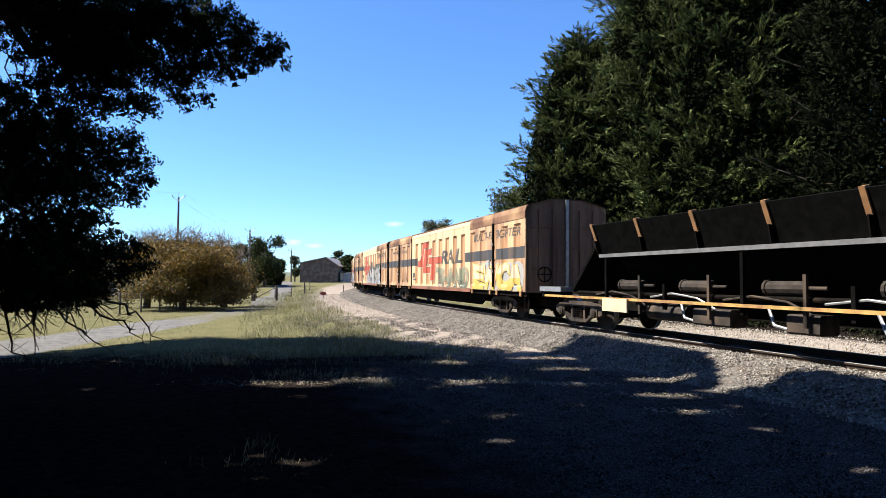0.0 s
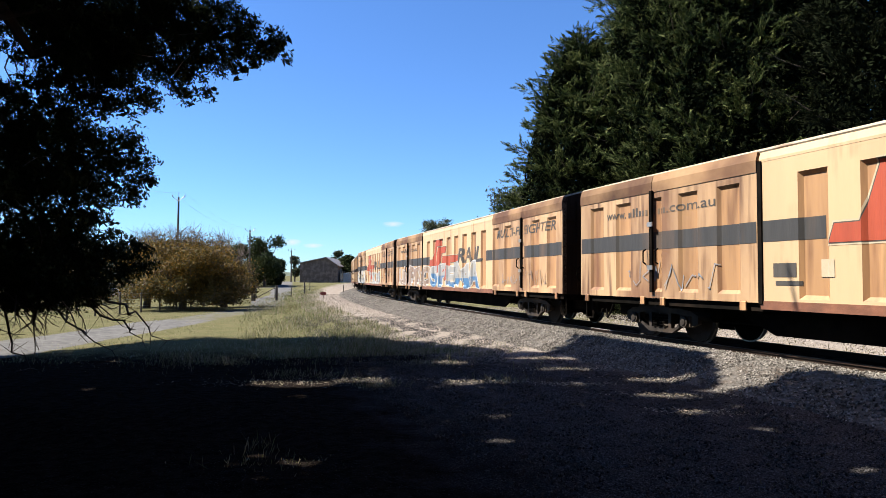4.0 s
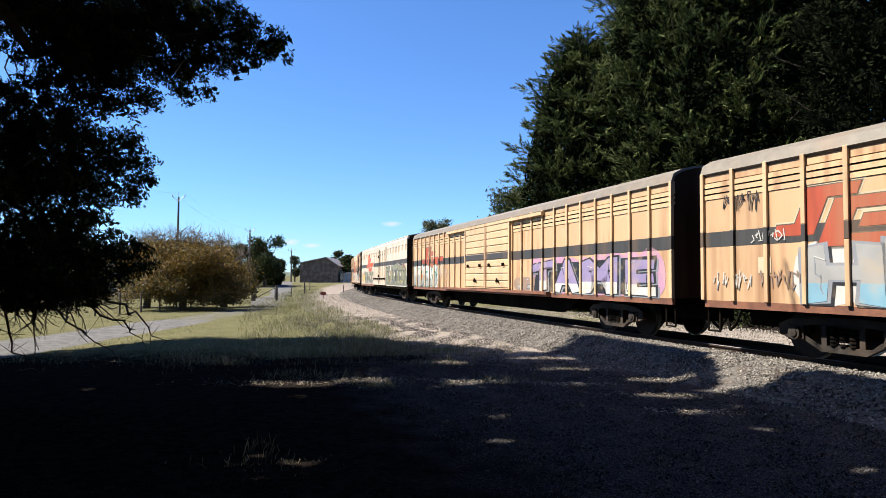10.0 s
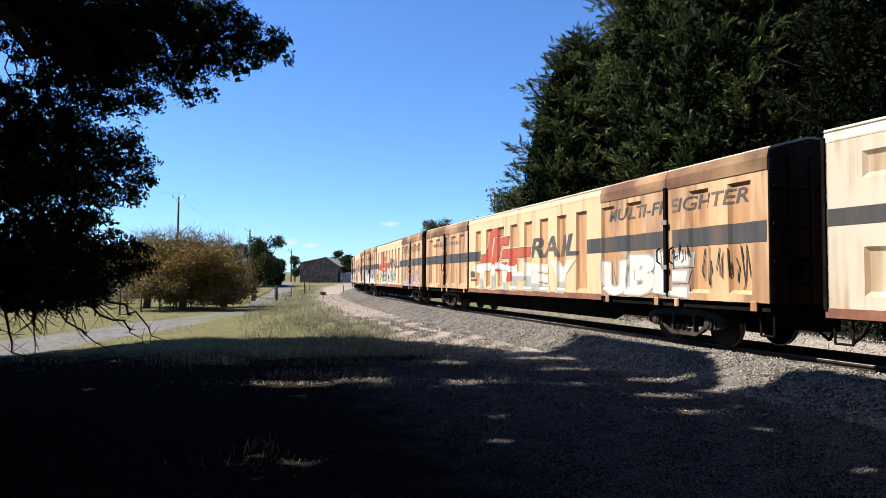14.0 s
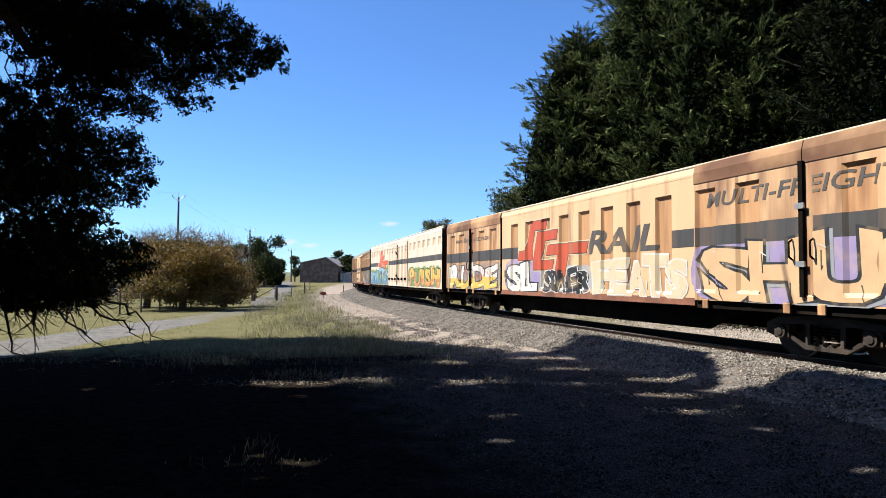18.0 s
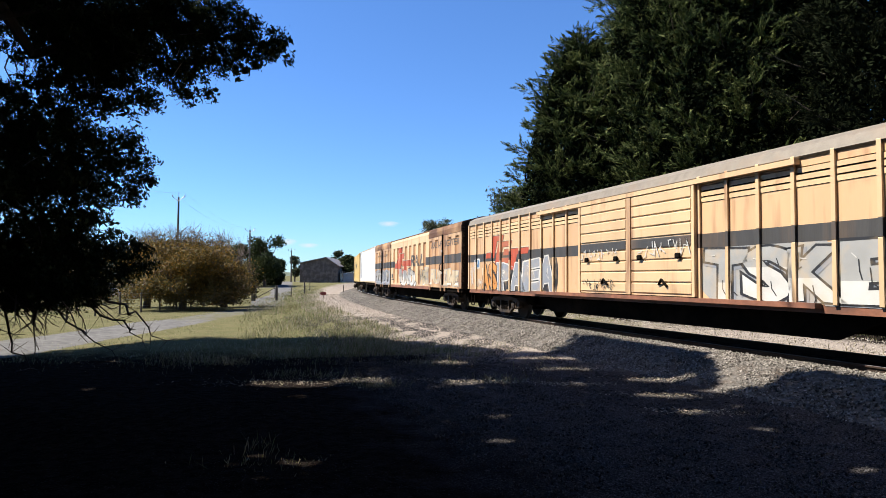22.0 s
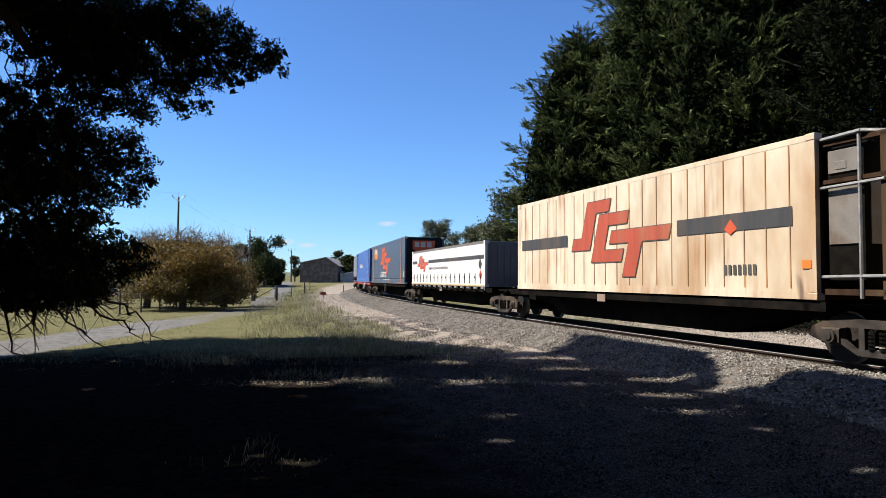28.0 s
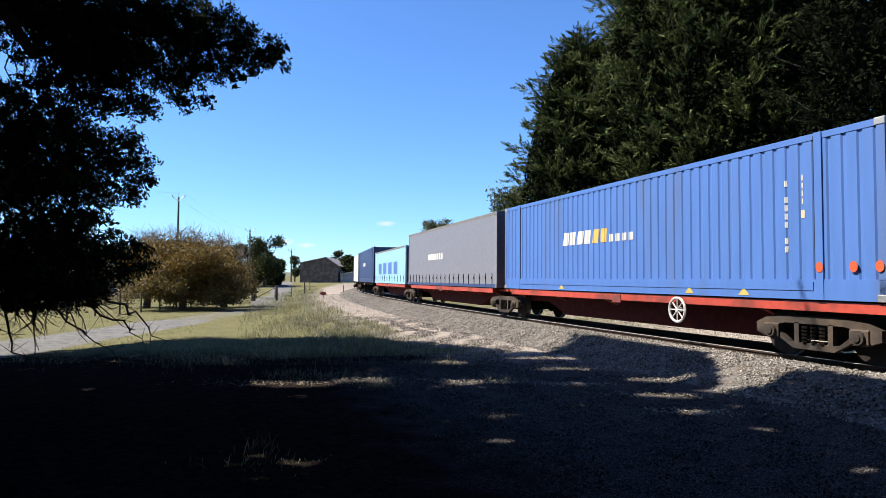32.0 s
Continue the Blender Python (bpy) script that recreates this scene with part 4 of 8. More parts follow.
def pole(x, y, h, arms, label):
    t = thing("power_pole", label, "power pole", "power poles")
    t.matrix_world = pose(x, y, gz(x, y))
    part("shaft", Shape().tube((0, 0, -0.3), (0, 0, h), 0.17, 0.10, 10), M_WOODPOST, t)
    for k in range(arms):
        z = h - 0.35 - 0.8 * k
        part("crossarm", Shape().path([(-0.72, 0, z + 0.42), (0, -0.14, z - 0.12), (0.72, 0, z + 0.42)], 0.035, 6), M_STEELGREY, t)
        for sx in (-0.72, 0.72):
            part("insulator", Shape().tube((sx, 0, z + 0.40), (sx, 0, z + 0.62), 0.06, 0.04, 8).tube((sx, 0, z + 0.48), (sx, 0, z + 0.53), 0.08, 0.08, 8), M_STEELGREY, t)
    part("top_pin", Shape().tube((0, 0, h), (0, 0, h + 0.55), 0.025, 0.02, 6).tube((0, 0, h + 0.35), (0, 0, h + 0.5), 0.055, 0.05, 8), M_STEELGREY, t)
    return t


pole(-31.2, 77, 11.4, 1, "timber power pole with a forked crossarm")
pole(-29.5, 100, 9.0, 1, "timber power pole behind the gate")
pole(-33.5, 145, 7.0, 1, "distant timber power pole")
wire = thing("power_line", "thin sagging power wires between poles", "power line")
for dx in (-0.72, 0.72):
    for (xa, ya, za), (xb, yb, zb) in (((-31.2, 77, 11.3), (-29.5, 100, 8.6)), ((-29.5, 100, 8.6), (-33.5, 145, 7.6)), ((-31.2, 77, 11.3), (-40, 30, 9.2))):
        pts = [(xa + (xb - xa) * k / 8 + dx, ya + (yb - ya) * k / 8, za + (zb - za) * k / 8 - 0.9 * math.sin(math.pi * k / 8)) for k in range(9)]
        part("wire", Shape().path(pts, 0.006, 4), M_STEELGREY, wire)


def fence_run(pts, label):
    t = thing("wire_fence", label, "fence", "lane fences")
    n = len(pts)
    for k, (x, y) in enumerate(pts):
        z = gz(x, y)
        part("post", Shape().tube((x, y, z - 0.2), (x, y, z + 1.1), 0.05, 0.045, 7), M_WOODPOST, t)
        if k:
            xa, ya = pts[k - 1]
            for hh in (0.35, 0.7, 1.0):
                part("wire", Shape().tube((xa, ya, gz(xa, ya) + hh), (x, y, z + hh), 0.008, 0.008, 4), M_STEELGREY, t)


fence_run([(-16.1 - 0.01 * k, 51.4 - 2.3 * k) for k in range(14)], "grey timber post and wire fence along the lane")
fence_run([(-15.2, 66), (-16.5, 78.8), (-18.6, 92)], "grey timber post and wire fence towards the shed")


def gate(xa, ya, xb, yb, h, label):
    t = thing("farm_gate", label, "gate", "lane gates")
    t.matrix_world = pose(xa, ya, gz(xa, ya), 0, 0, math.degrees(math.atan2(yb - ya, xb - xa)))
    L = math.hypot(xb - xa, yb - ya)
    for x in (0, L):
        part("gate_post", Shape().tube((x, 0, -0.3), (x, 0, h + 0.22), 0.11, 0.10, 9), M_WOODPOST, t)
    fr = Shape()
    for hh in (0.25, h):
        fr.tube((0.14, 0, hh), (L - 0.14, 0, hh), 0.03, 0.03, 7)
    for x in (0.14, L - 0.14):
        fr.tube((x, 0, 0.25), (x, 0, h), 0.03, 0.03, 7)
    part("frame", fr, M_WOODPOST, t)
    part("brace", Shape().tube((0.16, 0, 0.28), (L - 0.16, 0, h - 0.03), 0.03, 0.03, 7), M_WOODPOST, t)
    part("rail", Shape().tube((0.14, 0, 0.7), (L - 0.14, 0, 0.7), 0.014, 0.014, 6), M_WOODPOST, t)


gate(-16.3, 51.4, -16.5, 57.0, 1.05, "dark timber and steel farm gate, closed")
gate(-16.4, 57.3, -14.6, 57.8, 1.15, "dark braced farm gate across the lane")
gate_post = single("timber_post", Shape().tube((0, 0, -0.3), (0, 0, 1.4), 0.09, 0.08, 9), M_WOODPOST, "short dark timber post beside the gravel", "post", "marker posts", at=pose(-16.4, 78.0, gz(-16.4, 78.0)))
single("timber_post", Shape().tube((0, 0, -0.3), (0, 0, 0.95), 0.06, 0.05, 9), M_WOODPOST, "short timber post near the ballast edge", "post", "marker posts", at=pose(-13.3, 88, gz(-13.3, 88)))
M_RED = mat("faded_red", (0.24, 0.045, 0.03), 0.7, spread=0.3)
rb = thing("track_marker", "small faded red marker board beside the gravel", "marker")
rb.matrix_world = pose(-11.6, 64, gz(-11.6, 64))
part("board", Shape().box(-0.26, 0.26, -0.02, 0.02, 0.28, 0.60, 0, 0.015).box(-0.38, -0.26, -0.02, 0.02, 0.36, 0.52), M_RED, rb)
part("stake", Shape().tube((0, 0.03, -0.2), (0, 0.03, 0.5), 0.03, 0.03, 6), M_WOODPOST, rb)

# parked pale car behind the foliage
M_CAR = mat("pale_blue_paint", (0.42, 0.47, 0.55), 0.3, 0.2, spread=0.05, bump=0.0)
M_TYRE = mat("black_rubber", (0.02, 0.02, 0.02), 0.8)
M_GLASS = mat("dark_car_glass", (0.02, 0.025, 0.03), 0.08, 0.0, spread=0.05, bump=0.0)
car = thing("parked_car", "pale blue-white car parked beyond the fence", "car")
car.matrix_world = pose(-29.5, 60.5, gz(-29.5, 60.5), 0, 0, 8)
part("body", Shape().prism([(-2.2, 0.32), (2.2, 0.32), (2.25, 0.75), (1.25, 0.95), (0.55, 1.42), (-1.2, 1.45), (-1.9, 0.98), (-2.25, 0.9)], -0.85, 0.85, 0, "y"), M_CAR, car)
part("side_window", Shape().prism([(-1.6, 0.98), (0.95, 0.96), (0.5, 1.36), (-1.15, 1.39)], -0.862, -0.852, 0, "y"), M_GLASS, car)
for wx in (-1.4, 1.4):
    for wy in (-0.78, 0.78):
        wheel = part("wheel", Shape().tube((wx, wy - 0.1, 0.32), (wx, wy + 0.1, 0.32), 0.32, 0.32, 18), M_TYRE, car)
        part("rim", Shape().tube((wx, wy - 0.115, 0.32), (wx, wy - 0.10, 0.32), 0.2, 0.2, 14), M_STEELGREY, wheel)

# small fair-weather clouds far off
def cloud_material():
    """Thin vapour: opaque white in the middle of the puff, ragged and clear at its rim."""
    m = bpy.data.materials.new("thin_cloud")
    m.use_nodes = True
    n, l = m.node_tree.nodes, m.node_tree.links
    tc = n.new("ShaderNodeTexCoord")
    tx = n.new("ShaderNodeTexNoise")
    tx.inputs["Scale"].default_value, tx.inputs["Detail"].default_value = 1.9, 6.0
    l.new(tc.outputs["Object"], tx.inputs["Vector"])
    fl = n.new("ShaderNodeMapping")
    fl.inputs["Scale"].default_value = (1, 0, 1)
    l.new(tc.outputs["Object"], fl.inputs[0])
    ln = n.new("ShaderNodeVectorMath")
    ln.operation = "LENGTH"
    l.new(fl.outputs[0], ln.inputs[0])
    su = n.new("ShaderNodeMath")
    su.operation = "SUBTRACT"
    l.new(tx.outputs["Fac"], su.inputs[0])
    l.new(ln.outputs["Value"], su.inputs[1])
    mr = n.new("ShaderNodeMapRange")
    mr.inputs["From Min"].default_value, mr.inputs["From Max"].default_value, mr.inputs["To Max"].default_value = -0.35, 0.55, 0.55
    l.new(su.outputs[0], mr.inputs["Value"])
    # the white is emitted, in place of sunlight on the vapour
    em, tr, mx = n.new("ShaderNodeEmission"), n.new("ShaderNodeBsdfTransparent"), n.new("ShaderNodeMixShader")
    em.inputs[0].default_value, em.inputs[1].default_value = (0.92, 0.96, 1.0, 1), 0.36
    l.new(mr.outputs["Result"], mx.inputs[0])
    l.new(tr.outputs[0], mx.inputs[1])
    l.new(em.outputs[0], mx.inputs[2])
    l.new(mx.outputs[0], n["Material Output"].inputs[0])
    return m


M_CLOUD = cloud_material()
CLOUDS = []
for ci, (cx, cz, cw, ch) in enumerate(((-245, 252, 62, 16), (-705, 165, 52, 20), (-610, 150, 60, 14))):
    me_c = bpy.data.meshes.new("cloud")
    bmc = bmesh.new()
    bmesh.ops.create_icosphere(bmc, subdivisions=4, radius=1.0)
    bmc.to_mesh(me_c)
    bmc.free()
    me_c.materials.append(M_CLOUD)
    ob_c = new("cloud", me_c)
    ob_c.matrix_world = pose(cx, 3000, cz) @ Matrix.Diagonal((cw, 20, ch, 1))
    tagged(ob_c, "small thin white cloud low in the blue sky", "cloud", "clouds", "structure")
    CLOUDS.append((ob_c, cx, cz))

# low distant hills
hill = Shape()
hx = np.linspace(-1900, 1900, 90)
for k, (yy, amp) in enumerate(((1300, 0.0), (1500, 1.0), (1900, 0.6))):
    for x in hx:
        hill.v.append((float(x), yy, 0.0 if k == 0 else amp * (22 + 10 * math.sin(x * 0.004) + 6 * math.sin(x * 0.013 + 1))))
for k in range(2):
    for i in range(89):
        a = k * 90 + i
        hill.f.append((a, a + 1, a + 91, a + 90))
        hill.m.append(0)
single("far_hill", hill, mat("far_scrub", (0.10, 0.12, 0.07), 0.95, scale=0.01, fine=0.1), "low wooded hills on the horizon", "hill", kind="structure")
# ======== materials of the train ========
RUST = (0.24, 0.10, 0.045)
DOWN = (1.0, 1.0, 0.10)
M_CREAM = mat("cream_paint", (0.74, 0.515, 0.295), 0.55, spread=0.10, scale=1.2, dirt=RUST, dirt_amount=0.12, dirt_scale=2.2, stretch=DOWN, bump=0.05, each=0.08, streak=(0.33, 0.16, 0.07, 0.35), grain=0.08)
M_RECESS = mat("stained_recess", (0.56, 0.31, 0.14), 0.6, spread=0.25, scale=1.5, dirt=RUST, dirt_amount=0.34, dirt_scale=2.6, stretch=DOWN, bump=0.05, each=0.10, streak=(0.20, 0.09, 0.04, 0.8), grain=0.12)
M_DOOR = mat("weathered_door_paint", (0.68, 0.435, 0.235), 0.6, spread=0.16, scale=1.0, dirt=(0.30, 0.15, 0.075), dirt_amount=0.50, dirt_scale=1.1, stretch=(1, 1, 0.28), bump=0.06, each=0.12, streak=(0.14, 0.06, 0.03, 0.95), grain=0.10)
M_ROOFRUST = mat("rusty_roof", (0.17, 0.085, 0.045), 0.85, spread=0.4, scale=0.8, dirt=(0.34, 0.22, 0.13), dirt_amount=0.35, spec=0.2)
M_ROOFPALE = mat("pale_roof", (0.62, 0.52, 0.38), 0.6, spread=0.15, dirt=RUST, dirt_amount=0.3)
M_HOOD = mat("brown_stained_hood", (0.17, 0.085, 0.052), 0.75, spread=0.35, scale=0.7, dirt=(0.58, 0.36, 0.19), dirt_amount=0.55, dirt_scale=0.45, bump=0.05, each=0.25, spec=0.2, grain=0.15)
M_TAN = mat("sun_bleached_tan_paint", (0.72, 0.46, 0.255), 0.55, spread=0.12, scale=1.1, dirt=RUST, dirt_amount=0.16, dirt_scale=1.8, stretch=DOWN, bump=0.05, each=0.08, streak=(0.30, 0.14, 0.06, 0.55), grain=0.10)
M_ROOFBEIGE = mat("beige_roof", (0.23, 0.195, 0.15), 0.6, spread=0.15, dirt=(0.25, 0.18, 0.12), dirt_amount=0.3)
M_ROOFGREY = mat("grey_roof", (0.20, 0.18, 0.158), 0.6, spread=0.15, dirt=(0.16, 0.13, 0.11), dirt_amount=0.3)
M_WHITEVAN = mat("off_white_paint", (0.66, 0.585, 0.465), 0.5, spread=0.06, scale=1.0, dirt=(0.50, 0.34, 0.20), dirt_amount=0.16, dirt_scale=1.4, stretch=DOWN, bump=0.03, grain=0.06, streak=(0.42, 0.25, 0.12, 0.55))
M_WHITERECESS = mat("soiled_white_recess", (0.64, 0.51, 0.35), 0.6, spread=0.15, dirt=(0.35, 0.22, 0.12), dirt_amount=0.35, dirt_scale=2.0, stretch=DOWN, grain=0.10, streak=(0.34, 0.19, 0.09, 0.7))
M_STRIPE = mat("dark_grey_stripe", (0.055, 0.053, 0.052), 0.6, spread=0.2, dirt=(0.16, 0.10, 0.06), dirt_amount=0.3, stretch=DOWN)
M_LOGO = mat("faded_orange_red", (0.50, 0.085, 0.035), 0.55, spread=0.15, dirt=(0.42, 0.20, 0.10), dirt_amount=0.25, stretch=DOWN)
M_LOGOFRESH = mat("bright_orange_red", (0.72, 0.11, 0.03), 0.45, spread=0.08)
M_LETTER = mat("faded_dark_lettering", (0.085, 0.075, 0.065), 0.6, spread=0.25, dirt=(0.30, 0.19, 0.10), dirt_amount=0.25, stretch=DOWN)
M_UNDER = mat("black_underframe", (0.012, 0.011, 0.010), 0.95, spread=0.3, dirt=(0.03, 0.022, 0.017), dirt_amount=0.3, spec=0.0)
M_SILLRUST = mat("rusty_sill", (0.27, 0.105, 0.055), 0.7, spread=0.25, dirt=(0.12, 0.05, 0.03), dirt_amount=0.4)
M_BOGIE = mat("dusty_cast_steel", (0.052, 0.044, 0.039), 0.9, spread=0.4, dirt=(0.13, 0.095, 0.07), dirt_amount=0.3, bump=0.3, spec=0.1)
M_WHEEL = mat("wheel_steel", (0.035, 0.028, 0.024), 0.75, 0.1, spec=0.15)
M_TREAD = mat("polished_tread", (0.45, 0.44, 0.42), 0.3, 1.0, spread=0.1)
# rusty ends facing away from the sun, their shade put into the colour
M_ENDDARK = mat("shade_dark_rusty_end", (0.055, 0.032, 0.020), 0.9, spread=0.3, dirt=(0.12, 0.08, 0.05), dirt_amount=0.3, stretch=DOWN, spec=0.05)
M_ENDBROWN = mat("brown_rusted_van_end", (0.34, 0.20, 0.12), 0.8, spread=0.3, dirt=(0.08, 0.045, 0.03), dirt_amount=0.4, stretch=DOWN, spec=0.2)
M_GALV = mat("bare_metal_fitting", (0.55, 0.53, 0.50), 0.45, 0.7)


def paint(name, c, rough=0.5):
    return mat(name, c, rough, spread=0.12, scale=2.0, dirt=tuple(0.55 * v + 0.55 * w for v, w in zip(c, (0.50, 0.36, 0.20))), dirt_amount=0.34, dirt_scale=2.5, bump=0.03)


P = {"white": paint("spray_white", (0.70, 0.69, 0.66)), "silver": paint("spray_silver", (0.42, 0.42, 0.41), 0.4), "black": paint("spray_black", (0.022, 0.022, 0.024)),
     "green": paint("spray_green", (0.16, 0.30, 0.09)), "khaki": paint("spray_khaki", (0.25, 0.265, 0.165)), "blue": paint("spray_blue", (0.08, 0.22, 0.42)),
     "sky": paint("spray_light_blue", (0.25, 0.47, 0.60)), "yellow": paint("spray_yellow", (0.68, 0.47, 0.10)), "pink": paint("spray_pink", (0.60, 0.33, 0.47)),
     "violet": paint("spray_violet", (0.34, 0.28, 0.48)), "red": paint("spray_red", (0.48, 0.07, 0.05)), "brown": paint("spray_brown", (0.36, 0.25, 0.19)),
     "orange": paint("spray_orange", (0.66, 0.28, 0.07)), "teal": paint("spray_teal", (0.13, 0.33, 0.27)), "grey": paint("spray_grey", (0.30, 0.32, 0.36)), "cream": paint("spray_cream", (0.70, 0.58, 0.40)),
     "tan": paint("spray_tan", (0.68, 0.45, 0.25)), "moss": paint("spray_moss_grey", (0.16, 0.165, 0.11))}

VEHICLES = []      # (object, mark of its middle, half bogie distance)
WHEELSETS = []     # (wheelset, mark of its vehicle's middle, pose in its bogie)


# ======== side walls with recesses, and paint that follows them ========
class Side:
    """A wall in the x-z plane at y0 facing -y, with recesses (xa, xb, za, zb, depth)."""

    def __init__(self, y0, pockets=(), slope=0.075, back=None):
        self.y0, self.pockets, self.slope, self.back = y0, list(pockets), slope, back    # back: (xa, xb, step), a stretch set deeper

    def depth(self, x, z):
        return self.relief(x, z) + (self.back[2] if self.back and self.back[0] < x < self.back[1] else 0.0)

    def relief(self, x, z):
        for xa, xb, za, zb, d in self.pockets:
            if xa < x < xb and za < z < zb:
                return d * max(0.0, min(1.0, min(x - xa, xb - x, z - za, zb - z) / self.slope))
        return 0.0

    def build(self, sh, x0, x1, z0, z1, m_face=0, m_in=1):
        cols = sorted({(p[0], p[1]) for p in self.pockets if p[0] >= x0 - 1e-6 and p[1] <= x1 + 1e-6})
        cur = x0
        y = self.y0

        def flat(a, b, lo, hi):
            if b - a > 1e-5 and hi - lo > 1e-5:
                sh.add([(a, y, lo), (b, y, lo), (b, y, hi), (a, y, hi)], [(0, 1, 2, 3)], m_face)
        for xa, xb in cols:
            flat(cur, xa, z0, z1)
            lo = z0
            for _, _, za, zb, d in sorted((p for p in self.pockets if (p[0], p[1]) == (xa, xb)), key=lambda p: p[2]):
                flat(xa, xb, lo, za)
                s = self.slope
                sh.add([(xa, y, za), (xb, y, za), (xb, y, zb), (xa, y, zb), (xa + s, y + d, za + s), (xb - s, y + d, za + s), (xb - s, y + d, zb - s), (xa + s, y + d, zb - s)],
                       [(0, 1, 5, 4), (1, 2, 6, 5), (2, 3, 7, 6), (3, 0, 4, 7), (4, 5, 6, 7)], m_in)
                lo = zb
            flat(xa, xb, lo, z1)
            cur = xb
        flat(cur, x1, z0, z1)


class Wavy(Side):
    """A corrugated wall: flat crests and troughs that repeat along x."""

    def __init__(self, y0, x0, x1, pitch=0.40, d=0.034):
        self.y0, self.pockets, self.slope, self.back = y0, [], 0.035, None
        n = max(1, int(round((x1 - x0) / pitch)))
        self.x0, self.x1, self.pitch, self.d = x0, x1, (x1 - x0) / n, d

    def depth(self, x, z):
        if x <= self.x0 or x >= self.x1:
            return 0.0
        u = ((x - self.x0) / self.pitch) % 1.0
        return self.d * (0 if u < 0.62 else (u - 0.62) / 0.1 if u < 0.72 else 1 if u < 0.9 else (1 - u) / 0.1)

    def breaks(self):
        n = int(round((self.x1 - self.x0) / self.pitch))
        return [self.x0 + self.pitch * (i + q) for i in range(n) for q in (0, 0.62, 0.72, 0.9)] + [self.x1]

    def build(self, sh, x0, x1, z0, z1, m_face=0, m_in=0):
        b = self.breaks()
        for a, c in zip(b[:-1], b[1:]):
            ya, yc = self.y0 + self.depth(a + 1e-6, 2), self.y0 + self.depth(c - 1e-6, 2)
            sh.add([(a, ya, z0), (c, yc, z0), (c, yc, z1), (a, ya, z1)], [(0, 1, 2, 3)], m_face)


def split(polys, axis, at):
    """Convex polygons cut along the lines x = at (axis 0) or z = at (axis 1)."""
    for c in at:
        out = []
        for p in polys:
            vals = [q[axis] for q in p]
            if min(vals) >= c - 1e-5 or max(vals) <= c + 1e-5:
                out.append(p)
                continue
            lo, hi = [], []
            for i, q in enumerate(p):
                n = p[(i + 1) % len(p)]
                if q[axis] <= c:
                    lo.append(q)
                if q[axis] >= c:
                    hi.append(q)
                if (q[axis] - c) * (n[axis] - c) < 0:
                    u = (c - q[axis]) / (n[axis] - q[axis])
                    m = (q[0] + (n[0] - q[0]) * u, q[1] + (n[1] - q[1]) * u)
                    lo.append(m), hi.append(m)
            out += [h for h in (lo, hi) if len(h) > 2]
        polys = out
    return polys


def lay(name, side, polys, material, parent, lift=0.006, label="", step=0.0):
    """Lays flat polygons (lists of (x, z)) on a wall, cut along its relief so that they follow it; step lifts each a little over the last."""
    verts, faces, seen = [], [], {}
    if not polys:
        return None
    cuts_x, cuts_z = set(), set()
    if isinstance(side, Wavy):
        cuts_x = set(side.breaks())
    else:
        if side.back:
            cuts_x |= {b + e for b in side.back[:2] for e in (-0.004, 0.004)}
        for xa, xb, za, zb, d in side.pockets:
            cuts_x |= {xa, xa + side.slope, xb - side.slope, xb}
            cuts_z |= {za, za + side.slope, zb - side.slope, zb}
    cuts_x, cuts_z = sorted(cuts_x), sorted(cuts_z)
    for k, poly in enumerate(polys):
        if len(poly) > 4:
            bits = [[poly[i] for i in t] for t in tessellate_polygon([[Vector((x, z, 0)) for x, z in poly]])]
        else:
            bits = [list(poly)]
        xs, zs = [q[0] for q in poly], [q[1] for q in poly]
        bits = split(bits, 0, [c for c in cuts_x if min(xs) < c < max(xs)])
        bits = split(bits, 1, [c for c in cuts_z if min(zs) < c < max(zs)])
        for bit in bits:
            area = sum(p[0] * q[1] - q[0] * p[1] for p, q in zip(bit, bit[1:] + bit[:1]))
            if abs(area) < 1e-7:
                continue
            if area < 0:
                bit = bit[::-1]
            cx, cz = sum(q[0] for q in bit) / len(bit), sum(q[1] for q in bit) / len(bit)
            face = []
            for x, z in bit:
                y = side.y0 + side.depth(x + (cx - x) * 1e-3, z + (cz - z) * 1e-3) - lift - step * k
                key = (round(x, 4), round(z, 4), round(y, 3) if not step else k)
                if key not in seen:
                    seen[key] = len(verts)
                    verts.append((x, y, z))
                face.append(seen[key])
            face = tuple(dict.fromkeys(face))
            if len(face) > 2:
                faces.append(face)
    me = bpy.data.meshes.new(name)
    me.from_pydata(verts, [], faces)
    me.materials.append(material)
    me.update()
    ob = new(name, me)
    ob.parent = parent
    if label:
        tagged(ob, label)
    return ob


_TEXT = {}


def words(text, size, x, z, fat=0.0, shear=0.0, stretch=1.0, spacing=1.0):
    """Polygons (x, z) of a line of writing whose left foot is at x, z."""
    key = (text, round(fat, 4), shear, spacing)
    if key not in _TEXT:
        cu = bpy.data.curves.new("text", "FONT")
        cu.body, cu.size, cu.offset, cu.shear, cu.space_character, cu.resolution_u = text, 1.0, fat, shear, spacing, 3
        ob = bpy.data.objects.new("text", cu)
        scene.collection.objects.link(ob)
        bpy.context.view_layer.update()
        me = bpy.data.meshes.new_from_object(ob.evaluated_get(bpy.context.evaluated_depsgraph_get()))
        _TEXT[key] = [[(me.vertices[i].co.x, me.vertices[i].co.y) for i in p.vertices] for p in me.polygons]
        bpy.data.objects.remove(ob)
        bpy.data.curves.remove(cu)
        bpy.data.meshes.remove(me)
    return [[(x + u * size * stretch, z + v * size) for u, v in p] for p in _TEXT[key]]


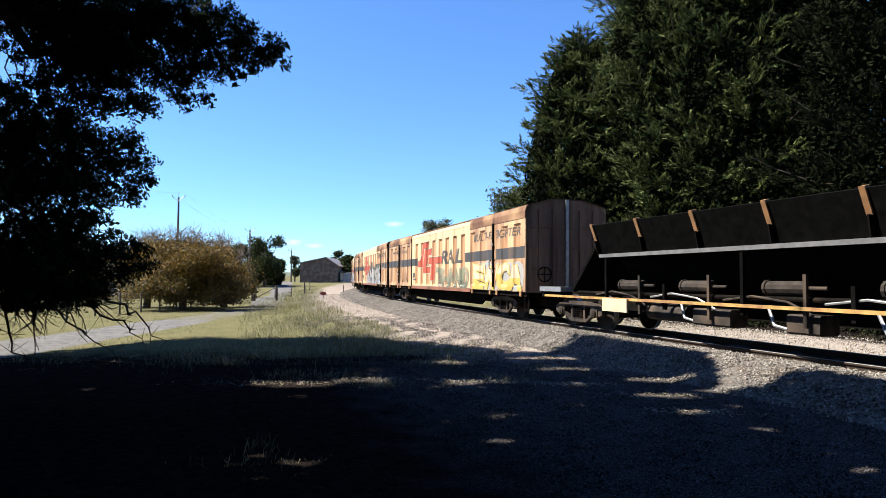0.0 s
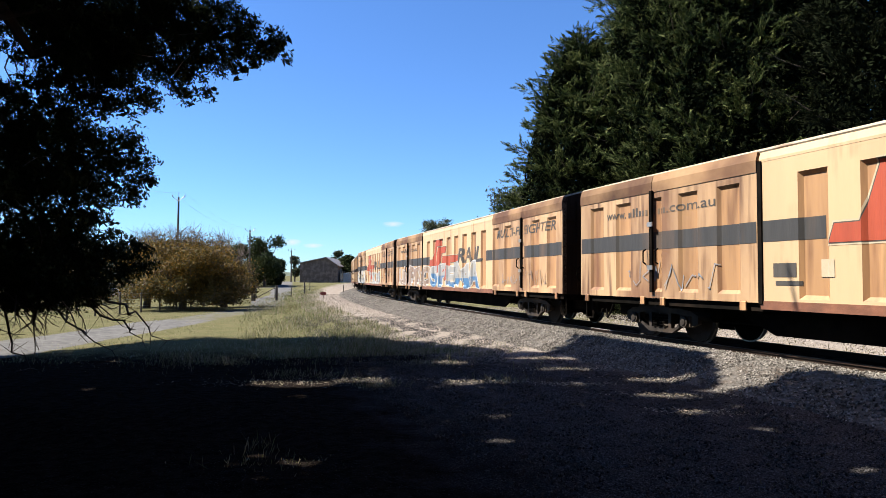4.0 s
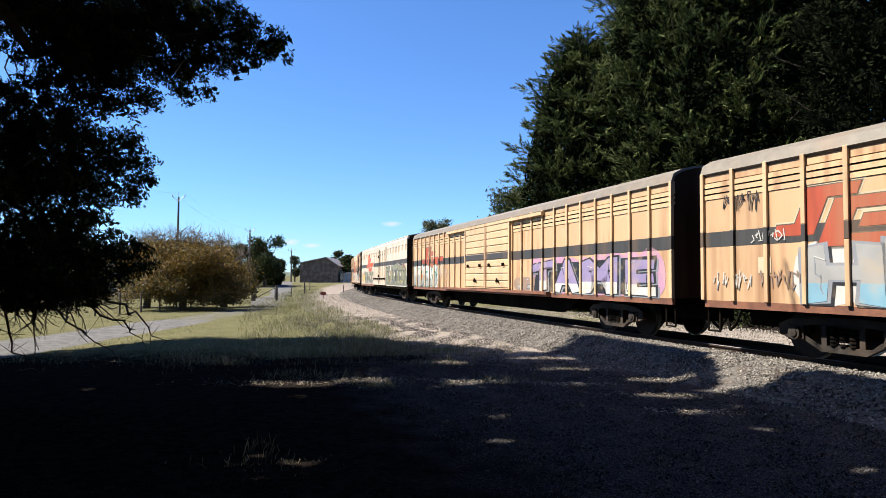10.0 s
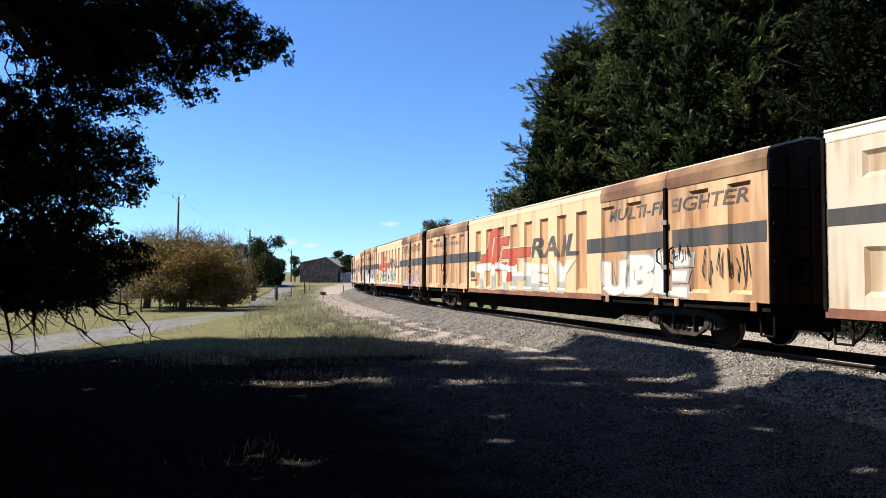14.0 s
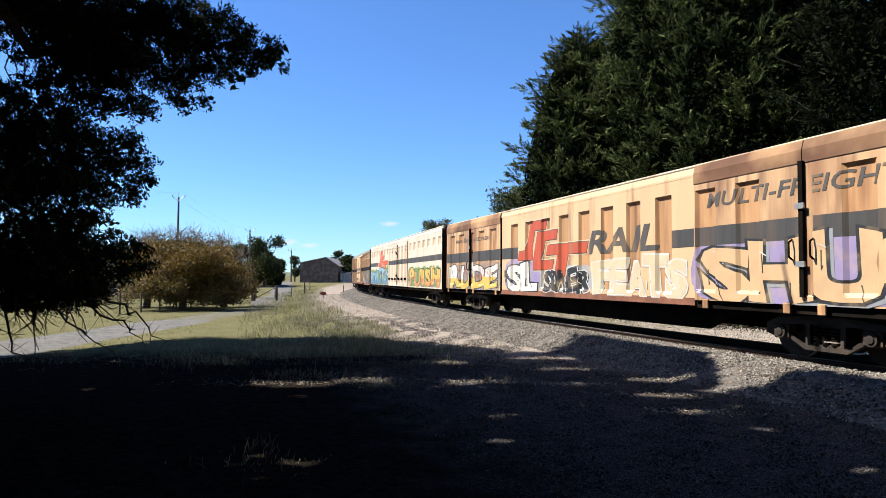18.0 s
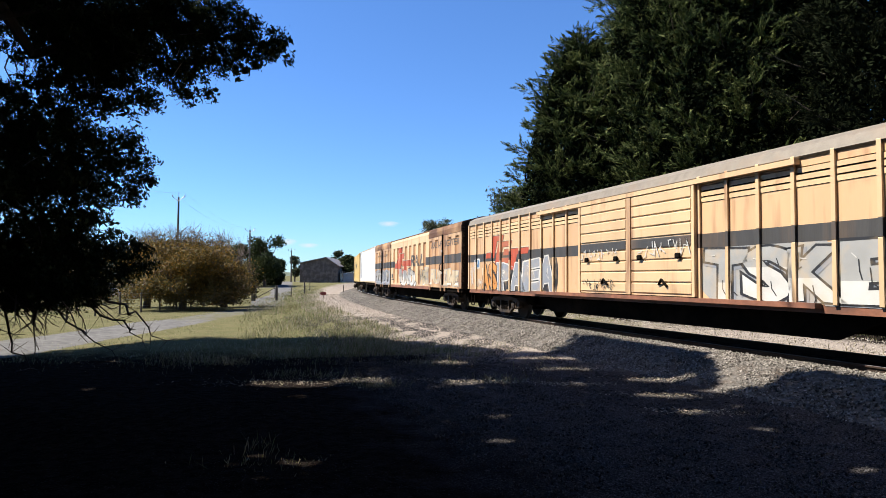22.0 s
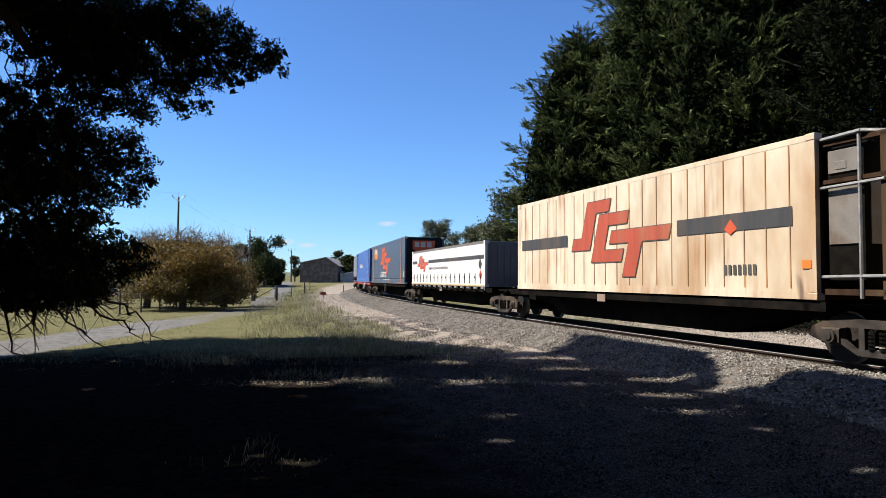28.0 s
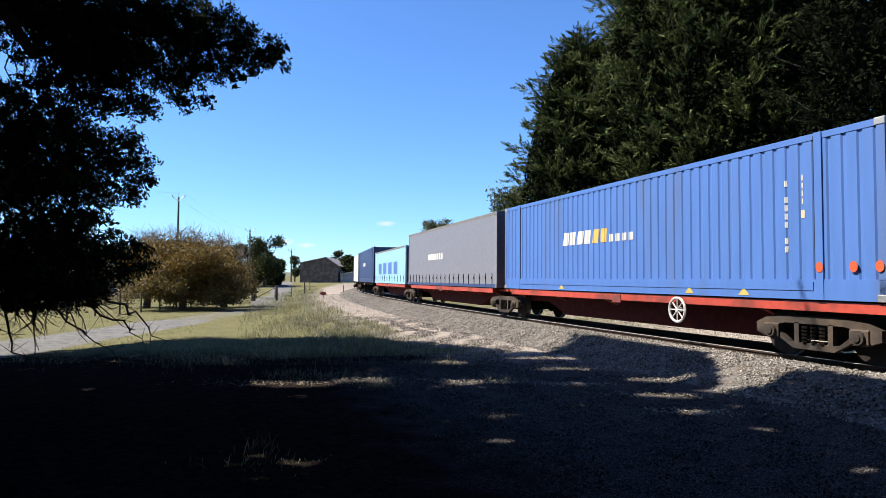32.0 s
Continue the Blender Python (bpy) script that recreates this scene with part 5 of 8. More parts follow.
def words_in(text, x0, x1, z0, z1, fat=0.0, shear=0.0):
    """Writing stretched to fill a rectangle."""
    base = words(text, 1.0, 0, 0, fat, shear)
    xs = [p[0] for q in base for p in q]
    zs = [p[1] for q in base for p in q]
    kx, kz = (x1 - x0) / (max(xs) - min(xs)), (z1 - z0) / (max(zs) - min(zs))
    return [[(x0 + (u - min(xs)) * kx, z0 + (v - min(zs)) * kz) for u, v in q] for q in base]


def rect(x0, x1, z0, z1):
    return [(x0, z0), (x1, z0), (x1, z1), (x0, z1)]


def grow(poly, d):
    """The polygon pushed outwards by d (anticlockwise)."""
    n = len(poly)
    out = []
    for i in range(n):
        ax, az = poly[i - 1]
        bx, bz = poly[i]
        cx, cz = poly[(i + 1) % n]
        e1, e2 = Vector((bx - ax, bz - az)), Vector((cx - bx, cz - bz))
        n1, n2 = Vector((e1.y, -e1.x)).normalized(), Vector((e2.y, -e2.x)).normalized()
        m = n1 + n2
        k = m.length_squared
        m = m * (2 / k) if k > 0.35 else n1
        out.append((bx + m.x * d, bz + m.y * d))
    return out


def emblem(x, z, w, h):
    """Three interlocking slanted bars, as plain shapes."""
    a = [(0, .36), (.222, .36), (.222, .845), (.36, .845), (.36, 1), (.10, 1), (.10, .52), (0, .52)]
    b = [(.265, .19), (.585, .19), (.585, .34), (.385, .34), (.385, .66), (.57, .66), (.57, .81), (.265, .81)]
    c = [(.43, .42), (.625, .42), (.625, 0), (.745, 0), (.745, .42), (.97, .42), (.97, .58), (.43, .58)]
    a, b, c = ([(u + 0.15 * (v - 0.36), v) for u, v in p] for p in (a, b, c))
    return [[(x + u * w, z + v * h) for u, v in p] for p in (a, b, c)]


def emblem_on(side, parent, place, material, lift, label, keyline=True):
    """The emblem with its pale keyline and thin dark outline."""
    bars = emblem(*place)
    if keyline:
        lay("emblem_keyline", side, [grow(p, 0.05) for p in bars], P["cream"], parent, lift - 0.003)
    lay("emblem_outline", side, [grow(p, 0.02) for p in bars], M_LETTER, parent, lift)
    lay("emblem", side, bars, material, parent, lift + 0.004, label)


def blob_letters(r, x0, x1, z0, z1, n):
    """Fat rounded letter-like shapes side by side, and small dark counters in them."""
    polys, marks = [], []
    w = (x1 - x0) / n
    for i in range(n):
        cx = x0 + w * (i + 0.5)
        sl = r.uniform(-0.12, 0.2)
        pts = []
        kk = 14
        for k in range(kk):
            a = 2 * math.pi * k / kk
            e = 0.55
            cu, cv = math.cos(a), math.sin(a)
            u = math.copysign(abs(cu) ** e, cu) * w * 0.52 * r.uniform(0.86, 1.1)
            v = math.copysign(abs(cv) ** e, cv) * (z1 - z0) * 0.48 * r.uniform(0.86, 1.06)
            pts.append((cx + u + sl * v, (z0 + z1) / 2 + v))
        polys.append(pts)
        for q in range(r.randint(1, 2)):
            mx, mz = cx + r.uniform(-0.18, 0.18) * w, (z0 + z1) / 2 + r.uniform(-0.28, 0.3) * (z1 - z0)
            if r.random() < 0.5:
                marks.append([(mx + 0.10 * w * math.cos(a), mz + 0.10 * (z1 - z0) * math.sin(a)) for a in [k * math.pi / 4 for k in range(8)]])
            else:
                marks.append([(mx - 0.05 * w, mz - 0.25 * (z1 - z0)), (mx + 0.05 * w, mz - 0.25 * (z1 - z0)), (mx + 0.06 * w, mz + 0.2 * (z1 - z0)), (mx - 0.04 * w, mz + 0.22 * (z1 - z0))])
    return polys, marks


def stroke(pts, w):
    out = []
    for (ax, az), (bx, bz) in zip(pts[:-1], pts[1:]):
        d = Vector((bx - ax, bz - az))
        if d.length < 1e-4:
            continue
        q = Vector((-d.y, d.x)).normalized() * w / 2
        e = d.normalized() * w * 0.4
        out.append([(ax - q.x - e.x, az - q.y - e.y), (bx - q.x + e.x, bz - q.y + e.y), (bx + q.x + e.x, bz + q.y + e.y), (ax + q.x - e.x, az + q.y - e.y)])
    return out


def lettering_style(r, text, x0, x1, z0, z1):
    """Places for the letters of a sprayed piece: fat, leaning, overlapping, each a little different. Returns a function that sets one letter at a given fatness."""
    wide = {"I": 0.5, "!": 0.42, ".": 0.4, "-": 0.5, "J": 0.7, "M": 1.2, "W": 1.25}
    total = sum(wide.get(c, 0.85) for c in text)
    cells, x = [], x0
    for c in text:
        w = (x1 - x0) * wide.get(c, 0.85) / total
        cells.append((c, x, x + w, r.uniform(-0.12, 0.14), r.uniform(-0.10, 0.10), r.uniform(0.90, 1.06), r.uniform(0, 6.28)))
        x += w
    h = z1 - z0

    def letter(i, fat):
        c, a, b, lean, tip, tall, ph = cells[i]
        base = [q for p in words(c, 1.0, 0, 0, 0.07) for q in p]
        lo, hi = min(q[0] for q in base), max(q[0] for q in base)
        pad = (b - a) * 0.07
        k = min((b - a + 2 * pad) / (hi - lo), 2.5 * h)
        pad = (k * (hi - lo) - (b - a)) / 2
        out = []
        for p in words(c, 1.0, 0, 0, fat):
            row = []
            for u, v in p:
                xx = (u - lo) * k - pad
                zz = (v + 0.05) / 0.83 * h * tall
                mx = xx - (b - a) / 2
                row.append((a + xx + lean * (zz - h / 2) + 0.035 * math.sin(5.5 * zz + ph), max(0.975, z0 + zz + tip * mx + 0.05 * h * math.sin(3.0 * xx + ph))))
            out.append(row)
        return out
    return letter, cells


def graffiti(side, parent, spec, seed):
    """spec: (x0, x1, z0, z1, letters or count, fill, outline, cloud or '', second fill or '')"""
    r = random.Random(seed)
    x0, x1, z0, z1, what, fill, line, cloud, second = spec
    h = z1 - z0
    if cloud.startswith("band "):
        cloud = cloud[5:]
        lay("graffiti_band", side, [rect(x0 - 0.15, x1 + 0.05, 0.96, z0 + 0.42 * h)], P[cloud], parent, 0.004, "rolled-on band of spray paint")
    elif cloud:
        blobs = []
        n = max(3, int((x1 - x0) / 0.7))
        for k in range(n):
            cx = x0 + (x1 - x0) * (k + 0.5) / n
            top, ph = r.uniform(0.50, 0.64), r.uniform(0, 6.28)
            w = (x1 - x0) / n * r.uniform(0.75, 0.95)
            blobs.append([(max(-11.2, min(11.2, cx + w * math.cos(a) * (1 + 0.06 * math.sin(3 * a + ph)))), max(0.97, (z0 + z1) / 2 + h * top * math.copysign(abs(math.sin(a)) ** 0.7, math.sin(a)) * (1 + 0.05 * math.sin(4 * a + ph))))
                          for a in [2 * math.pi * q / 18 for q in range(18)]])
        cloud, _, block = cloud.partition("+")
        lay("graffiti_background", side, blobs, P[cloud], parent, 0.003, "", 0.00025)
        if block:
            lay("graffiti_block", side, [[(x0 + 0.1, z0), (x1 - 0.25, z0), (x1 - 0.1, z1 - 0.05 * h), (x0 + 0.3, z1 - 0.16 * h)]], P[block], parent, 0.0075)
    if isinstance(what, str):
        letter, cells = lettering_style(r, what, x0, x1, z0, z1)
        n = len(cells)
        dx, dz = 0.05 * h, -0.05 * h
        low = [[[(x + dx, max(0.965, z + dz)) for x, z in p] for p in letter(i, 0.095)] for i in range(n)]
        if line == "black" or cloud:
            lay("graffiti_shade", side, [p for q in low for p in q], P["black" if line != "black" or not cloud else "grey"], parent, 0.0085)
        lay("graffiti_outline", side, [p for i in range(n) for p in letter(i, 0.090)], P[line], parent, 0.0105)
        fills = [p for i in range(n) for p in letter(i, 0.055)]
        lay("graffiti_fill", side, fills, P[fill], parent, 0.0135, "spray-painted letters")
        if second:
            part_ = []
            for i in range(n):
                zc = z0 + r.uniform(0.22, 0.62) * h
                part_ += [p for p in split(letter(i, 0.055), 1, [zc]) if max(q[1] for q in p) <= zc + 1e-4]
            lay("graffiti_fade", side, part_, P[second], parent, 0.016)
        marks = []
        for i, (c, a, b, lean, tip, tall, ph) in enumerate(cells):
            if c in ".-!":
                continue
            for _ in range(2):
                u, v = r.uniform(0.1, 0.75), r.uniform(0.25, 0.85)
                px, pz = a + u * (b - a), z0 + v * h
                marks += stroke([(px, pz), (px + r.uniform(-0.03, 0.08), pz - r.uniform(0.1, 0.28) * h), (px + r.uniform(0.0, 0.16), pz - r.uniform(0.2, 0.36) * h)], 0.022)
        lay("graffiti_detail", side, [[(x, max(0.97, z)) for x, z in m] for m in marks], P[line], parent, 0.018)
        shine = []
        for i, (c, a, b, lean, tip, tall, ph) in enumerate(cells):
            px, pz = a + r.uniform(0.12, 0.3) * (b - a) + lean * h * 0.35, z0 + r.uniform(0.72, 0.86) * h
            shine += stroke([(px, pz), (px + r.uniform(0.05, 0.16) * (b - a), pz + r.uniform(-0.08, 0.06) * h)], 0.018)
        if fill not in ("white", "cream"):
            lay("graffiti_highlight", side, shine, P["white"], parent, 0.020)
        return
    polys, marks = blob_letters(r, x0, x1, z0, z1, what)
    lay("graffiti_outline", side, [grow(p, 0.07) for p in polys], P[line], parent, 0.009)
    lay("graffiti_fill", side, polys, P[fill], parent, 0.013, "spray-painted bubble letters")
    lay("graffiti_detail", side, marks, P[line], parent, 0.017)


def scrawl(side, parent, x, z, w, h, colour, seed, n=9, width=0.022):
    r = random.Random(seed)
    out = []
    px = x
    for i in range(n):
        pts = [(px + r.uniform(0, w / n), z + r.uniform(0, h)) for _ in range(4)]
        out += stroke(pts, width)
        px += w / n
    lay("scrawled_tag", side, out, P[colour], parent, 0.019)


# ======== running gear ========
def wheel_mesh(rad):
    sh = Shape()
    for sgn in (-1, 1):
        y = sgn * 0.72
        sh.tube((0, y - 0.065, 0), (0, y + 0.065, 0), rad, rad, 24, 1, False)
        sh.tube((0, y - sgn * 0.065, 0), (0, y - sgn * 0.03, 0), rad + 0.03, rad + 0.03, 24, 1)
        for q in (-0.066, 0.066):
            sh.add([(rad * math.cos(2 * math.pi * i / 24), y + q, rad * math.sin(2 * math.pi * i / 24)) for i in range(24)], [tuple(range(24)) if q > 0 else tuple(range(23, -1, -1))], 0)
        for k in range(3):
            a = 2 * math.pi * k / 3
            sh.tube((rad * 0.55 * math.cos(a), y - 0.071, rad * 0.55 * math.sin(a)), (rad * 0.55 * math.cos(a), y + 0.071, rad * 0.55 * math.sin(a)), 0.05, 0.05, 8, 0)
    sh.tube((0, -1.0, 0), (0, 1.0, 0), 0.085, 0.085, 12, 0)
    for sgn in (-1, 1):
        sh.tube((0, sgn * 1.0, 0), (0, sgn * 1.14, 0), 0.11, 0.10, 12, 0)
    return sh.mesh("wheelset", [M_WHEEL, M_TREAD])


WHEEL_BIG, WHEEL_SMALL = wheel_mesh(0.46), wheel_mesh(0.42)


def side_frame(sgn):
    """Cast side frame: arched top, window openings, springs in the middle."""
    y = sgn * 1.02
    a, b = min(y, y + sgn * 0.10), max(y, y + sgn * 0.10)
    sh = Shape()
    top = [(-1.28, 0.42), (-1.28, 0.60), (-1.05, 0.70), (-0.45, 0.76), (0.45, 0.76), (1.05, 0.70), (1.28, 0.60), (1.28, 0.42), (1.1, 0.36), (0.98, 0.55), (0.6, 0.62), (-0.6, 0.62), (-0.98, 0.55), (-1.1, 0.36)]
    sh.prism(list(reversed(top)), a, b, 0, "y")
    sh.prism([(-0.42, 0.17), (0.42, 0.17), (0.5, 0.28), (-0.5, 0.28)], a, b, 0, "y")
    for q in (-1, 1):
        sh.prism([(q * 0.42, 0.17), (q * 0.5, 0.28), (q * 0.92, 0.58), (q * 1.02, 0.50)][:: q], a, b, 0, "y")
        sh.prism([(q * 0.30, 0.28), (q * 0.40, 0.28), (q * 0.40, 0.64), (q * 0.30, 0.64)][:: q], a, b, 0, "y")
        sh.box(q * 0.9 - 0.17, q * 0.9 + 0.17, a - 0.03, b + 0.03, 0.33, 0.60, 0, 0.03)
    return sh.mesh("side_frame", M_BOGIE)


SF = {1: side_frame(1), -1: side_frame(-1)}
_sp = Shape()
for q in (-0.18, 0, 0.18):
    for k in range(5):
        _sp.tube((q, -1.08, 0.29 + k * 0.062), (q, -1.08, 0.325 + k * 0.062), 0.075, 0.075, 9)
SPRING = _sp.mesh("spring_nest", M_UNDER)
AXLEBOX = Shape().tube((0, -1.20, 0.46), (0, -1.06, 0.46), 0.12, 0.13, 12).tube((0, -1.22, 0.46), (0, -1.20, 0.46), 0.07, 0.07, 10).mesh("axle_cap", M_BOGIE)
BOLSTER = Shape().box(-0.2, 0.2, -0.98, 0.98, 0.42, 0.74, 0, 0.03).box(-0.62, -0.5, -0.9, 0.9, 0.3, 0.42).box(0.5, 0.62, -0.9, 0.9, 0.3, 0.42).tube((0, 0, 0.6), (0, 0, 0.9), 0.22, 0.22, 12).mesh("bogie", M_BOGIE)


def bogie(parent, x, mid, big=True):
    b = part("bogie", BOLSTER, None, parent, "dusty cast steel two-axle bogie")
    b.matrix_basis = pose(x, 0, 0)
    for sgn in (-1, 1):
        part("side_frame", SF[sgn], None, b)
    part("spring_nest", SPRING, None, b)
    for q in (-0.9, 0.9):
        part("axle_cap", AXLEBOX, None, b).location.x = q
    for q in (-0.9, 0.9):
        w = part("wheelset", WHEEL_BIG if big else WHEEL_SMALL, None, b)
        rad = 0.46 if big else 0.42
        w.matrix_basis = pose(q, 0, rad)
        WHEELSETS.append((w, mid - x - q, q, rad))
    return b


def coupler(parent, x, sgn):
    part("coupler", Shape().box(min(x, x + sgn * 0.42), max(x, x + sgn * 0.42), -0.12, 0.12, 0.74, 0.98, 0, 0.03), M_UNDER, parent)
    part("brake_hose", Shape().path([(x, -0.45, 0.75), (x + sgn * 0.16, -0.46, 0.45), (x + sgn * 0.34, -0.44, 0.32), (x + sgn * 0.44, -0.40, 0.55)], 0.03, 6), M_UNDER, parent)


LEN = 22.5


def end_wall(sh, x, half, z0, eave, peak, m=0):
    prof = [(-half, z0), (half, z0), (half, eave - 0.18), (half - 0.12, eave), (0.5, peak), (-0.5, peak), (-half + 0.12, eave), (-half, eave - 0.18)]
    return sh.prism(prof, x - 0.03, x + 0.03, m)


def van_roof(sh, x0, x1, half, eave, peak, m=0, t=0.04):
    prof = [(half - 0.02, eave - 0.005), (half - 0.03, eave + 0.03), (0.55, peak), (-0.55, peak), (-half + 0.03, eave + 0.03), (-half + 0.02, eave - 0.005)]
    inner = [(y * 0.985, z - t) for y, z in reversed(prof)]
    return sh.prism(prof + inner, x0, x1, m)


def cant(x0, x1, half, z, eave, sgn, proud=0.0):
    """The bevelled strip between a van's wall and its roof."""
    prof = [(half + 0.004 + proud, z), (half + 0.004 + proud, eave - 0.17), (half - 0.045 + proud, eave), (half - 0.16, eave), (half - 0.06, z)]
    return Shape().prism([(sgn * y, zz) for y, zz in prof][::sgn], x0, x1)


def mirror_wall(sh_src):
    """The far side: the same wall turned round."""
    out = Shape()
    out.v = [(-x, -y, z) for x, y, z in sh_src.v]
    out.f, out.m = list(sh_src.f), list(sh_src.m)
    return out


def underframe(parent, L, z, colour=None, tanks=True, xb=8.3):
    u = Shape().box(-L / 2 + 0.1, L / 2 - 0.1, -0.28, 0.28, z - 0.52, z - 0.02, 0, 0.03)
    for k in range(9):
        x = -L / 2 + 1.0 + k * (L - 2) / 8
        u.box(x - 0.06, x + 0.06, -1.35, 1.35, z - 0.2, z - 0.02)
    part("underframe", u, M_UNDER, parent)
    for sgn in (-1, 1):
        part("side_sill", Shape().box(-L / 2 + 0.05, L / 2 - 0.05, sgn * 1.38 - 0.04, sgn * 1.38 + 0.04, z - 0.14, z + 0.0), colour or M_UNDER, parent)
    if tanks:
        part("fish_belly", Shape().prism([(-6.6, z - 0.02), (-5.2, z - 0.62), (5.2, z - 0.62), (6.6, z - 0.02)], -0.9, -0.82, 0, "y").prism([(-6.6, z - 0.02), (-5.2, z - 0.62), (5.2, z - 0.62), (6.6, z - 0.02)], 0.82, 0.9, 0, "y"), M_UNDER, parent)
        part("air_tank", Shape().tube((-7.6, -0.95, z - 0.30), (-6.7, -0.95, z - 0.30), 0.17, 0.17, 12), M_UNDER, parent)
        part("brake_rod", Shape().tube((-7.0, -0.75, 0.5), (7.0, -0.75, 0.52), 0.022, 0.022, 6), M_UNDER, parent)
    # end steps and hand rails
    for sgn in (-1, 1):
        x = sgn * (L / 2 - 0.22)
        part("end_step", Shape().path([(x - 0.16, -1.33, z - 0.1), (x - 0.16, -1.33, 0.36), (x + 0.16, -1.33, 0.36), (x + 0.16, -1.33, z - 0.1)], 0.022, 6), M_UNDER, parent)


PITCH = 1.18
MID_X = [4.11 - PITCH * i for i in range(8)]          # left edges of the middle recesses


def freight_van(front, label, art=(), roof=None, seed=1):
    """Covered freight van: door bays at both ends, a ribbed middle with stripe, emblem and lettering."""
    mid = front + LEN / 2
    t = thing("freight_van", label, "freight wagon", "covered freight vans")
    VEHICLES.append((t, mid, LEN / 2 - 2.9))
    H, z0, eave = 1.45, 0.95, 3.82
    pock = [(x, x + 0.60, 1.06, 3.30, 0.065) for x in MID_X]
    dpock = []
    for a in (11.25, -11.25 + 6.22):
        for k in range(5):
            xr = a - 0.42 - 1.17 * k
            if k == 2:
                dpock += [(xr - 0.30, xr, 1.12, 3.28, 0.055)] if a > 0 else [(xr - 0.30, xr, 1.12, 3.28, 0.055)]
            else:
                dpock.append((xr - 0.62, xr, 1.12, 3.28, 0.055))
    side = Side(-H, pock)
    sh = Shape()
    side.build(sh, -11.25 + 6.25, 11.25 - 5.78, z0, 3.64)
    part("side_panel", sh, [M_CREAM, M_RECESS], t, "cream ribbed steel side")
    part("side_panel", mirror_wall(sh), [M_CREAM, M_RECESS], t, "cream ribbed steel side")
    dside = Side(-H - 0.035, dpock)
    full = Side(-H - 0.035, dpock + pock, 0.075, (-5.0, 5.47, 0.035))
    splits = ((11.25 - 5.75, 11.25 - 2.97), (11.25 - 2.95, 11.24), (-11.24, -11.25 + 3.12), (-11.25 + 3.14, -11.25 + 6.22))
    for xa, xb in splits:
        d = Shape()
        dside.build(d, xa, xb, z0 + 0.02, 3.64)
        d.add([(xa, -H - 0.035, z0 + 0.02), (xa, -H + 0.1, z0 + 0.02), (xa, -H + 0.1, 3.64), (xa, -H - 0.035, 3.64)], [(0, 3, 2, 1)], 0)
        d.add([(xb, -H - 0.035, z0 + 0.02), (xb, -H + 0.1, z0 + 0.02), (xb, -H + 0.1, 3.64), (xb, -H - 0.035, 3.64)], [(0, 1, 2, 3)], 0)
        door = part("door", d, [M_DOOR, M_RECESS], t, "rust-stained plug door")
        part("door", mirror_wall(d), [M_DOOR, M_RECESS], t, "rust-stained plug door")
        for hx in (xa + 0.35, xb - 0.35):
            part("hanger", Shape().box(hx - 0.075, hx + 0.075, -H - 0.07, -H - 0.035, z0 - 0.15, z0 + 0.05, 0, 0.02), M_RECESS, door)
        for sgn in (-1, 1):
            part("door_hood", cant(sgn * -xa if sgn > 0 else xa, sgn * -xb if sgn > 0 else xb, H, 3.42, eave, sgn, 0.045), M_HOOD, door, "brown rust-stained hood")
    for xs in (11.25 - 2.96, -11.25 + 3.13):
        lk = part("lock_bar", Shape().box(xs - 0.045, xs + 0.045, -H - 0.10, -H - 0.045, z0 + 0.15, 3.45), M_UNDER, t)
        for zz in (1.62, 2.62):
            part("latch", Shape().box(xs - 0.09, xs + 0.09, -H - 0.13, -H - 0.10, zz, zz + 0.10), M_GALV, lk)
        for q in (-0.22, 0.22):
            part("door_handle", Shape().path([(xs + q, -H - 0.06, 1.75), (xs + q, -H - 0.14, 1.8), (xs + q, -H - 0.14, 2.05), (xs + q, -H - 0.06, 2.1)], 0.018, 5), M_UNDER, lk)
    # black box in place of the gap's shade, set proud of the panel
    part("door_gap", Shape().box(-5.04, -4.94, -H - 0.03, -H + 0.02, z0, 3.62), M_UNDER, t, "black strip standing in for the shaded gap beside the plug doors")
    for sgn in (-1, 1):
        part("cant_rail", cant(-5.0, 5.47, H, 3.60, eave, sgn), M_CREAM, t)
    rf = van_roof(Shape(), -11.25, 11.25, H, eave, 4.08)
    part("roof", rf, roof or M_ROOFRUST, t, "weathered van roof")
    for sgn in (-1, 1):
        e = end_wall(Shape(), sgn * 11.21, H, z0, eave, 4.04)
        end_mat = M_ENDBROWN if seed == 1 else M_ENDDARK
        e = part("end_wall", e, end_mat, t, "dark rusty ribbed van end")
        if sgn > 0:
            for yy in (-1.0, -0.5, 0.5, 1.0):
                part("end_rib", Shape().box(11.24, 11.29, yy - 0.03, yy + 0.03, z0, 3.7), end_mat, e)
            part("end_rib", Shape().box(11.24, 11.32, -0.05, 0.05, z0, 4.05), M_GALV if seed == 1 else end_mat, e)
            for zz in (1.7, 2.4, 3.1):
                part("end_rib", Shape().box(11.24, 11.28, -1.4, 1.4, zz, zz + 0.06), end_mat, e)
        coupler(t, sgn * 11.2, sgn)
    part("handbrake_wheel", Shape().ring((11.36, -0.85, 1.55), 0.24, 0.022, "x").tube((11.25, -0.85, 1.55), (11.38, -0.85, 1.55), 0.03, 0.03, 8).tube((11.36, -1.08, 1.55), (11.36, -0.62, 1.55), 0.015, 0.015, 6)
         .tube((11.36, -0.85, 1.32), (11.36, -0.85, 1.78), 0.015, 0.015, 6), M_UNDER, t)
    underframe(t, LEN, z0)
    part("sole_bar", Shape().box(-11.25 + 6.25, 11.25 - 5.78, -H - 0.01, -H + 0.08, z0 - 0.10, z0 + 0.06), M_SILLRUST, t, "rusty red sole bar")
    bogie(t, LEN / 2 - 2.9, mid)
    bogie(t, -LEN / 2 + 2.9, mid)
